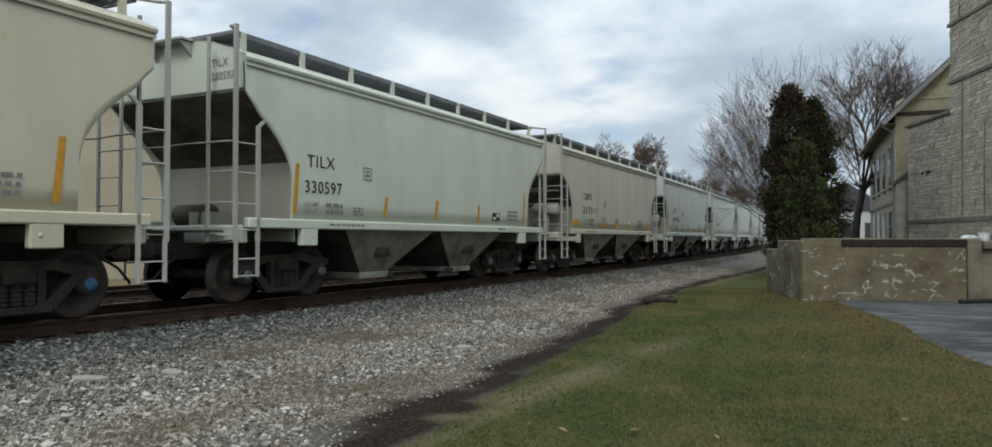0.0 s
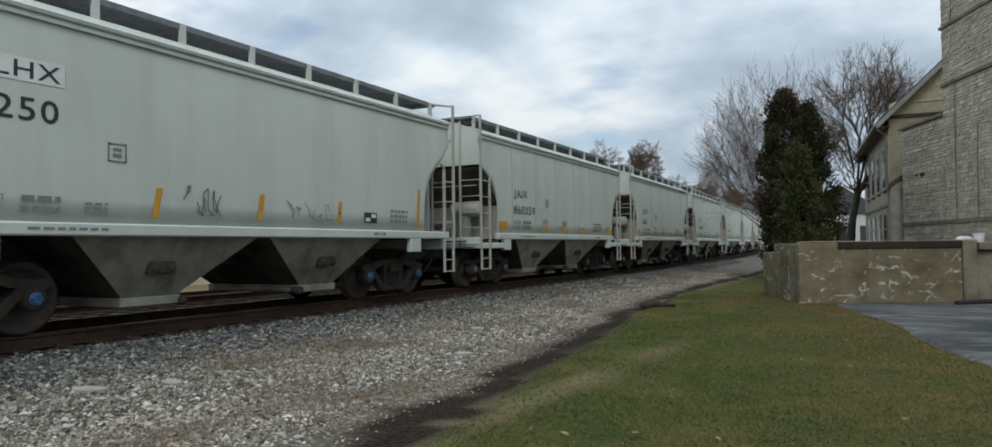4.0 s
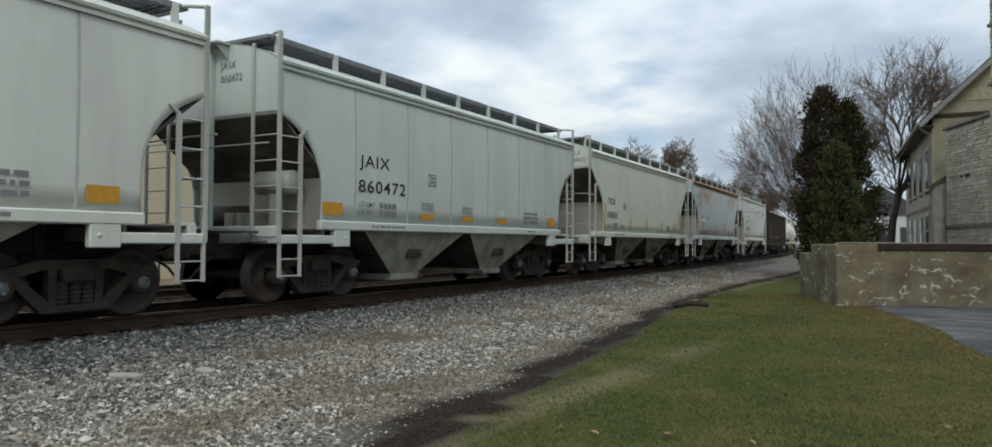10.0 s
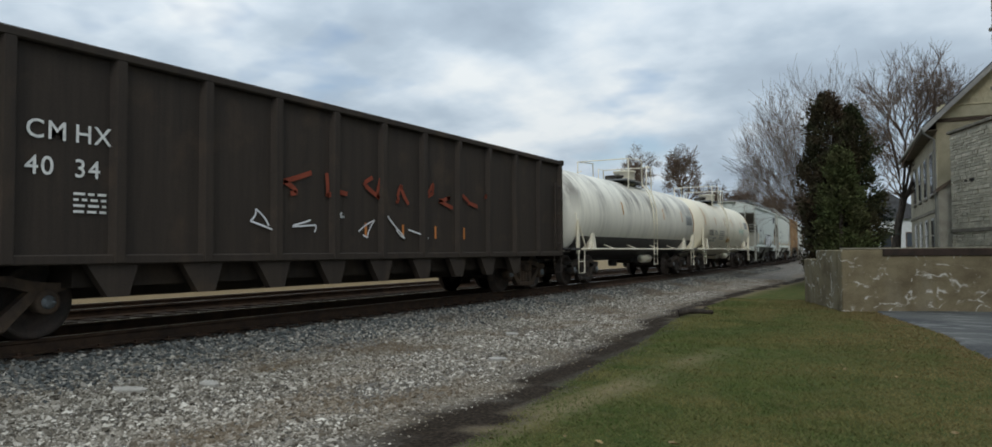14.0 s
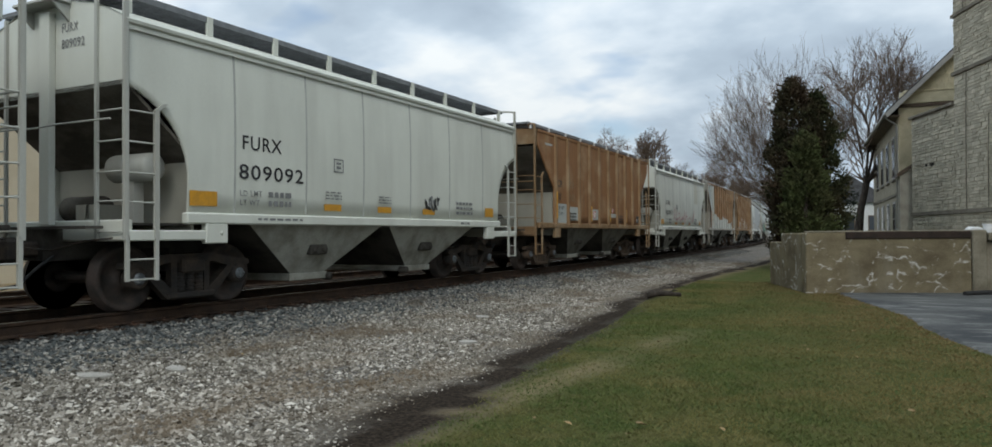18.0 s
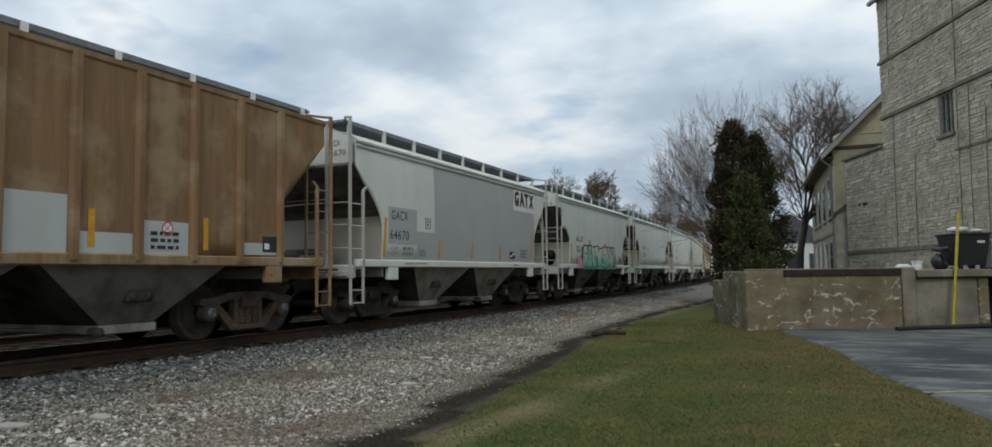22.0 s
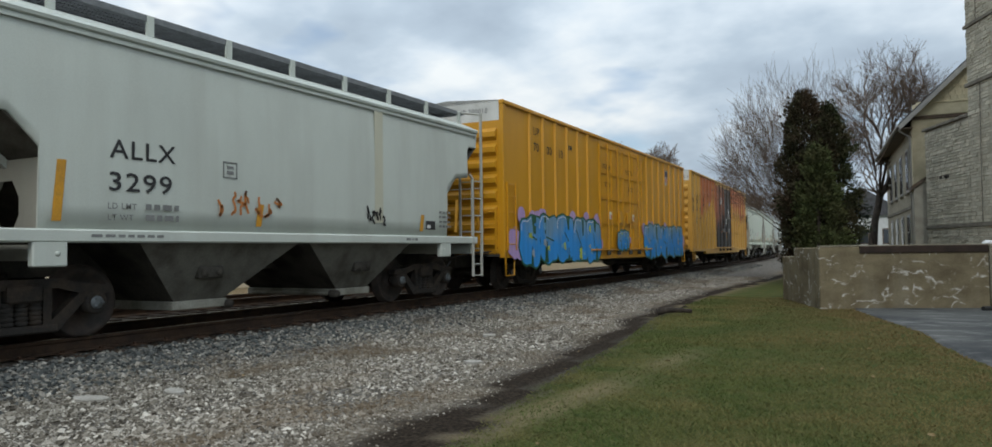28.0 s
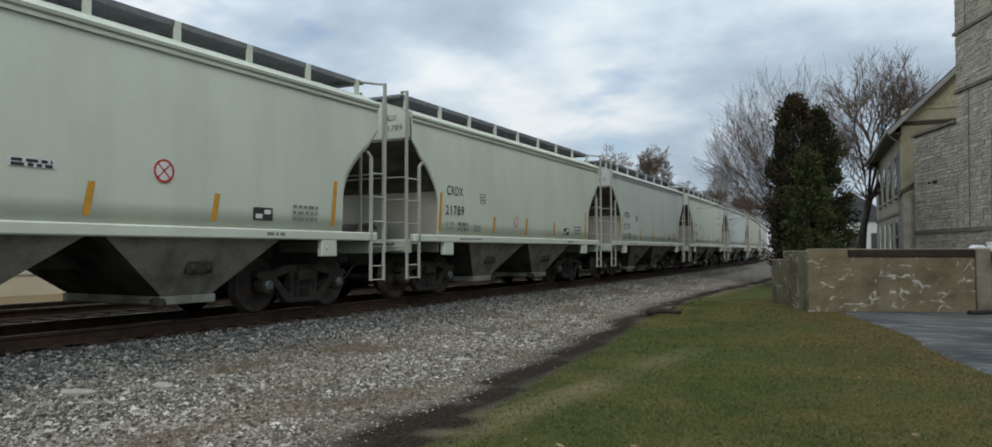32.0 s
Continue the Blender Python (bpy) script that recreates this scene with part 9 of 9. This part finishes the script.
def grow(g, p, d, length, r, depth, rnd, spread_a, up, fork, keep, thin):
    """One limb and what grows from it, as far as the crown's outline reaches."""
    centre, size = keep
    pts = [p]
    q, way = p.copy(), d.normalized()
    n_seg = 3 if depth > 2 else 2
    for _ in range(n_seg):
        way = (way + Vector((rnd.gauss(0, 0.09), rnd.gauss(0, 0.09), rnd.gauss(0, 0.05) + up))).normalized()
        q = q + way * (length / n_seg)
        pts.append(q.copy())
    g.tube(pts, r, 6 if depth > 4 else 4 if depth > 2 else 3, False, max(thin, r * 0.66))
    o = q - centre
    if depth == 0 or (o.x / size[0]) ** 2 + (o.y / size[1]) ** 2 + (o.z / size[2]) ** 2 > rnd.uniform(0.72, 1.05):
        return
    for k in range(rnd.choice(fork)):
        base = pts[-1] if k == 0 else pts[-1 - rnd.randrange(0, 2)].lerp(pts[-2], rnd.random()) if k == 1 else pts[rnd.randrange(1, len(pts))]
        side = way.cross(Vector((rnd.gauss(0, 1), rnd.gauss(0, 1), rnd.gauss(0, 1)))).normalized()
        ang = radians(rnd.uniform(0.5, 1.1) * spread_a * (0.45 if k == 0 else 1.0))
        grow(g, base, way * math.cos(ang) + side * math.sin(ang), length * (rnd.uniform(0.75, 0.95) if k == 0 else rnd.uniform(0.55, 0.85)), max(thin, r * (0.74 if k == 0 else 0.58)), depth - 1, rnd, spread_a, up, fork, keep, thin)


def bare_tree(label, x, y, stems, first, r, depth, seed, spread_a, up, fork, keep, thin=0.006, group="bare trees", bole=()):
    rnd = random.Random(seed)
    t = thing("bare_tree", label, "tree", group, pose(x, y, ground_z(x, y) - 0.05))
    trunk, crown = Geo(), Geo()
    keep = (Vector(keep[0]), keep[1])
    for path, lean in stems:
        pts = [Vector(p) for p in path]
        trunk.tube(pts, r, 10, True, r * 0.7)
        for k in range(3):
            d = Vector((lean[0] + rnd.gauss(0, 0.35), lean[1] + rnd.gauss(0, 0.35), 1.0))
            grow(crown, pts[-1], d, first * rnd.uniform(0.8, 1.1), r * 0.6, depth, rnd, spread_a, up, fork, keep, thin)
        for p in pts[2:-1]:
            for k in range(3):
                d = Vector((rnd.uniform(-1, 1), rnd.uniform(-1, 1), 0.6))
                grow(crown, p, d, first * 0.9, r * 0.4, depth - 1, rnd, spread_a, up, fork, keep, thin)
    if bole:
        trunk.tube(bole[0], bole[1], 12, True, bole[1] * 0.55)
    part("trunk", trunk, BARK, t)
    part("crown", crown, TWIG, t)
    return t


bare_tree("tall bare deciduous tree with a rounded crown of fine twigs", -1.1, 50.0, [([(0, 0, 0), (0.15, 0, 2.5), (0.55 + 0.12 * dx, 0.12 * dy, 4.6), (0.85 + 0.5 * dx, 0.5 * dy, 6.3), (1.1 + 0.95 * dx, 0.95 * dy, 7.8)], (0.35 * dx, 0.35 * dy)) for dx, dy in ((-1.1, 0.1), (-0.4, -0.9), (0.1, 0.3), (0.8, 0.8), (1.1, -0.3))], 1.5, 0.095, 6, 3, 38, 0.02, (2, 3, 3), ((1.2, 0, 9.6), (3.5, 3.3, 4.7)), 0.0065, bole=([(0, 0, 0), (0.08, 0, 1.6), (0.2, 0, 2.9), (0.55, 0, 4.5)], 0.30))
fan_stems = [([(0.08 * k - 0.3, 0.05 * (k % 3), 0), (0.2 * (k - 4), 0.1 * (k % 3), 1.9)], (0.23 * (k - 4.7), 0.0)) for k in range(8)]
bare_tree("bare many-stemmed tree fanning out behind the evergreens", -3.0, 35.0, fan_stems, 2.45, 0.036, 5, 8, 34, 0.03, (3, 3, 3, 4), ((-0.9, 0, 5.3), (3.3, 2.4, 5.3)), 0.0042)
bare_tree("small bare bush beside the tracks", -4.2, 37.0, [([(0.12 * k, 0, 0), (0.3 * (k - 1), 0, 0.9)], (0.5 * (k - 1), 0)) for k in range(3)], 1.0, 0.03, 5, 12, 30, 0.03, (2, 3), ((0.2, 0, 1.4), (0.9, 0.9, 1.6)), 0.006)
far = bare_tree("distant bare tree beyond the train", -43.0, 130.0, [([(0, 0, 0), (0.2, 0, 6), (0.1, 0, 9), (0.2, 0, 12)], (0.0, 0))], 3.0, 0.34, 6, 5, 52, 0.0, (3, 4), ((0, 0, 14.5), (4.2, 4.2, 7.0)), 0.022, "distant bare trees")
bare_tree("distant bare tree with a narrow crown", -36.2, 131.0, [([(0, 0, 0), (-0.2, 0, 6), (0, 0, 9), (0, 0, 12)], (0.1, 0))], 2.9, 0.32, 6, 9, 48, 0.01, (3, 4), ((0, 0, 14), (3.6, 3.6, 6.6)), 0.022, "distant bare trees")
rnd = random.Random(31)
for k in range(9):
    copy_thing(far, Matrix.Translation((-31.5 + k * 2.3 + rnd.uniform(-0.5, 0.5), 132 + rnd.uniform(-4, 8), -1.5)) @ Matrix.Rotation(rnd.uniform(0, 6), 4, "Z") @ Matrix.Scale(1.0, 4)).scale = [rnd.uniform(0.72, 0.84) - 0.02 * k] * 3

def needles(name, one, two, dark):
    m, n, l, b = material(name)
    geo = n.new("ShaderNodeNewGeometry")
    c = mixed(n, l, ramp(n, l, noise_node(n, l, 0.9, detail=4.0), [(0.42, 0.0), (0.60, 1.0)]), one, two)
    c = mixed(n, l, ramp(n, l, geo.outputs["Random Per Island"], [(0.0, 0.0), (1.0, 0.8)]), c, dark)
    l.new(c, b.inputs["Base Color"])
    b.inputs["Roughness"].default_value = 1.0
    b.inputs["Specular IOR Level"].default_value = 0.15
    return m


NEEDLE_G = needles("green_scale_leaf", (0.075, 0.095, 0.034), (0.085, 0.085, 0.038), (0.03, 0.036, 0.015))
NEEDLE_B = needles("bronzed_scale_leaf", (0.085, 0.058, 0.036), (0.045, 0.05, 0.024), (0.024, 0.020, 0.013))
NEEDLE_K = needles("deep_green_scale_leaf", (0.05, 0.062, 0.026), (0.068, 0.055, 0.03), (0.02, 0.023, 0.012))
NEEDLE_D = needles("blue_black_needles", (0.035, 0.05, 0.042), (0.045, 0.055, 0.04), (0.015, 0.02, 0.016))


def evergreen(label, x, y, height, radius, mat, seed, boughs, each, droop, lumps=0.3, foot=0.05, narrow=0.75, size=0.16):
    """Boughs of small flat sprays round a trunk, uneven and with gaps."""
    rnd = random.Random(seed)
    t = thing("evergreen_tree", label, "tree", "evergreens", pose(x, y, ground_z(x, y) - 0.05))
    part("trunk", Geo().tube([(0, 0, 0), (0, 0, height * 0.5), (0, 0, height * 0.92)], 0.11, 8, True, 0.02), BARK, t)
    v, f = [], []
    k = 0
    for _ in range(boughs):
        u = rnd.random() ** 0.9
        z = height * (foot + (1 - foot) * u)
        prof = min(1.0, 0.6 + u * 2.5) * max(0.0, 1 - u ** 2.4) ** narrow
        a = rnd.uniform(0, math.tau)
        wob = 1 + lumps * noise.noise(Vector((math.cos(a) * 1.8, math.sin(a) * 1.8, z * 1.1 + seed))) + rnd.gauss(0, 0.12)
        rr = max(0.04, radius * prof * wob)
        out = Vector((math.cos(a), math.sin(a), 0))
        lift = rnd.uniform(0.25, 0.7) * (1 - 2 * droop)
        root = Vector((0, 0, z - lift * 0.5))
        tip = out * rr + Vector((0, 0, z + lift * 0.6))
        for _ in range(each):
            w = rnd.uniform(0.45, 1.0) ** 0.6
            c = root.lerp(tip, w) + Vector((rnd.gauss(0, 0.09), rnd.gauss(0, 0.09), rnd.gauss(0, 0.12)))
            d = (out * rnd.uniform(0.2, 1.0) + Vector((rnd.gauss(0, 0.5), rnd.gauss(0, 0.5), rnd.uniform(0.2, 1.1) * (1 - 2 * droop)))).normalized()
            e = d.cross(Vector((rnd.gauss(0, 1), rnd.gauss(0, 1), rnd.gauss(0, 1)))).normalized()
            ln, wd = size * rnd.uniform(0.5, 1.2), size * rnd.uniform(0.12, 0.28)
            v += [tuple(c), tuple(c + d * ln * 0.6 + e * wd), tuple(c + d * ln), tuple(c + d * ln * 0.5 - e * wd)]
            f.append((k, k + 1, k + 2, k + 3))
            k += 4
    me = bpy.data.meshes.new("crown")
    me.from_pydata(v, [], f)
    me.materials.append(mat)
    part("crown", me, None, t)
    return t


evergreen("tall bronzed arborvitae behind the dock wall", -3.1, 33.2, 7.7, 1.15, NEEDLE_B, 2, 380, 60, 0.0, 0.7, narrow=0.5)
evergreen("tall dark green arborvitae behind the dock wall", -2.2, 33.6, 7.1, 1.05, NEEDLE_K, 5, 340, 60, 0.0, 0.6, narrow=0.55)
evergreen("shorter green arborvitae in front of taller ones", -2.55, 32.0, 5.3, 0.95, NEEDLE_G, 3, 300, 55, 0.0, 0.4)
evergreen("bronzed evergreen at the edge of the clump", -3.2, 33.4, 5.4, 0.85, NEEDLE_B, 7, 220, 50, 0.1, 0.7)
evergreen("dark needled spruce with open drooping boughs", -2.55, 36.5, 6.4, 1.35, NEEDLE_D, 6, 130, 80, 0.6, 0.9, 0.30, size=0.17)

# ---- small things far off, seen past the trees ----
WHITE_SIDING = stained("white_siding", (0.60, 0.61, 0.60), (0.52, 0.53, 0.52), 0.7, 3.0)
wh = thing("white_house", "small white sided house far behind the trees", "house", m=pose(-2.6, 84, -0.45, 0, 0, 10))
part("wall", Geo().box(-4, 4, 0, 8, 0, 4.6), WHITE_SIDING, wh)
part("roof", Geo().prism([(-4.4, 4.5), (4.4, 4.5), (0, 7.4)], -0.3, 8.3, "y"), ROOFING, wh)
for x in (-2.6, -0.4, 1.8):
    w = part("window", Geo().box(x, x + 1.0, -0.04, 0.02, 1.6, 3.2), TRIM, wh)
    part("pane", Geo().box(x + 0.1, x + 0.9, -0.06, -0.03, 1.7, 3.1), GLASS, w)
CAR_PAINT = flat("silver_car_paint", (0.42, 0.44, 0.46), 0.3, 0.3)
cr = thing("parked_car", "silver car parked far behind the dock", "car", m=pose(-0.6, 62, -0.47, 0, 0, 80))
part("body", Geo().prism([(-2.2, 0.3), (2.2, 0.3), (2.25, 0.75), (1.2, 0.95), (0.6, 1.42), (-1.2, 1.45), (-2.0, 0.98), (-2.25, 0.8)], -0.85, 0.85, "y"), CAR_PAINT, cr)
part("window", Geo().prism([(1.0, 0.98), (0.55, 1.36), (-1.1, 1.38), (-1.75, 1.0)], -0.86, 0.86, "y"), GLASS, cr)
for x in (-1.35, 1.35):
    for s in (-1, 1):
        wh_ = part("wheel", Geo().lathe([(s * 0.68, 0.32), (s * 0.87, 0.32), (s * 0.88, 0.22)], "y", 16, (x, 0, 0.32)), PLASTIC, cr)
        part("rim", Geo().lathe([(s * 0.875, 0.2), (s * 0.885, 0.2), (s * 0.885, 0.01)], "y", 12, (x, 0, 0.32)), SHINY, wh_)
# the far wood that closes the view along the line
WOOD_FAR = stained("far_winter_wood", (0.12, 0.10, 0.09), (0.09, 0.08, 0.07), 1.0, 0.3)
rnd = random.Random(77)
g = Geo()
for k in range(700):
    x, y = rnd.uniform(-260, 140), rnd.uniform(240, 330)
    h = rnd.uniform(5, 10)
    for q in range(3):
        a, lean = rnd.uniform(0, 6), rnd.uniform(0.1, 0.35)
        g.tube([(x, y, -0.5), (x + math.cos(a) * lean * h * 0.4, y, h * 0.5), (x + math.cos(a) * lean * h, y + math.sin(a) * lean * h, h)], 0.16, 3, False, 0.03)
thing("far_wood", "grey-brown bare winter wood on the horizon", "trees", kind="stuff", geo=g, mat=WOOD_FAR)

# ---- single stones of the facade ----
for v, f in STONE_BLOCKS:
    me = bpy.data.meshes.new("stone")
    me.from_pydata(v, [], f)
    me.materials.append(STONE)
    part("stone", me, None, bld)


def motions():
    """The train rolls past at a steady speed; the wheels turn while they are near."""
    for car, at in TRAIN:
        rows = []
        for i in range(65):
            t = i * 0.5
            x, y, a = track(at - SPEED * t)
            rows.append((t, pose(x, y, 0, 0, 0, math.degrees(a))))
        walk(car, rows)
        for axle in [o for o in car.children if o.name.startswith("wheelset")]:
            base = axle.matrix_local.copy()
            pass_t = (at + base.translation.y) / SPEED
            t0, t1 = max(0.0, pass_t - 2.2), min(32.0, pass_t + 0.1)
            k0, k1 = math.ceil(t0 * 30), math.floor(t1 * 30)
            if k1 <= k0:
                walk(axle, [(0, base), (32, base)])
                continue
            turn = []
            for k in range(k0, k1 + 1):
                turn.append((k / 30, base @ Matrix.Rotation(SPEED / WHEEL_R * (k - k0) / 30, 4, "X")))
            rows = ([(0, base)] if k0 > 0 else []) + turn
            if k1 < 960:
                rows.append((32, turn[-1][1]))
            walk(axle, rows)


motions()
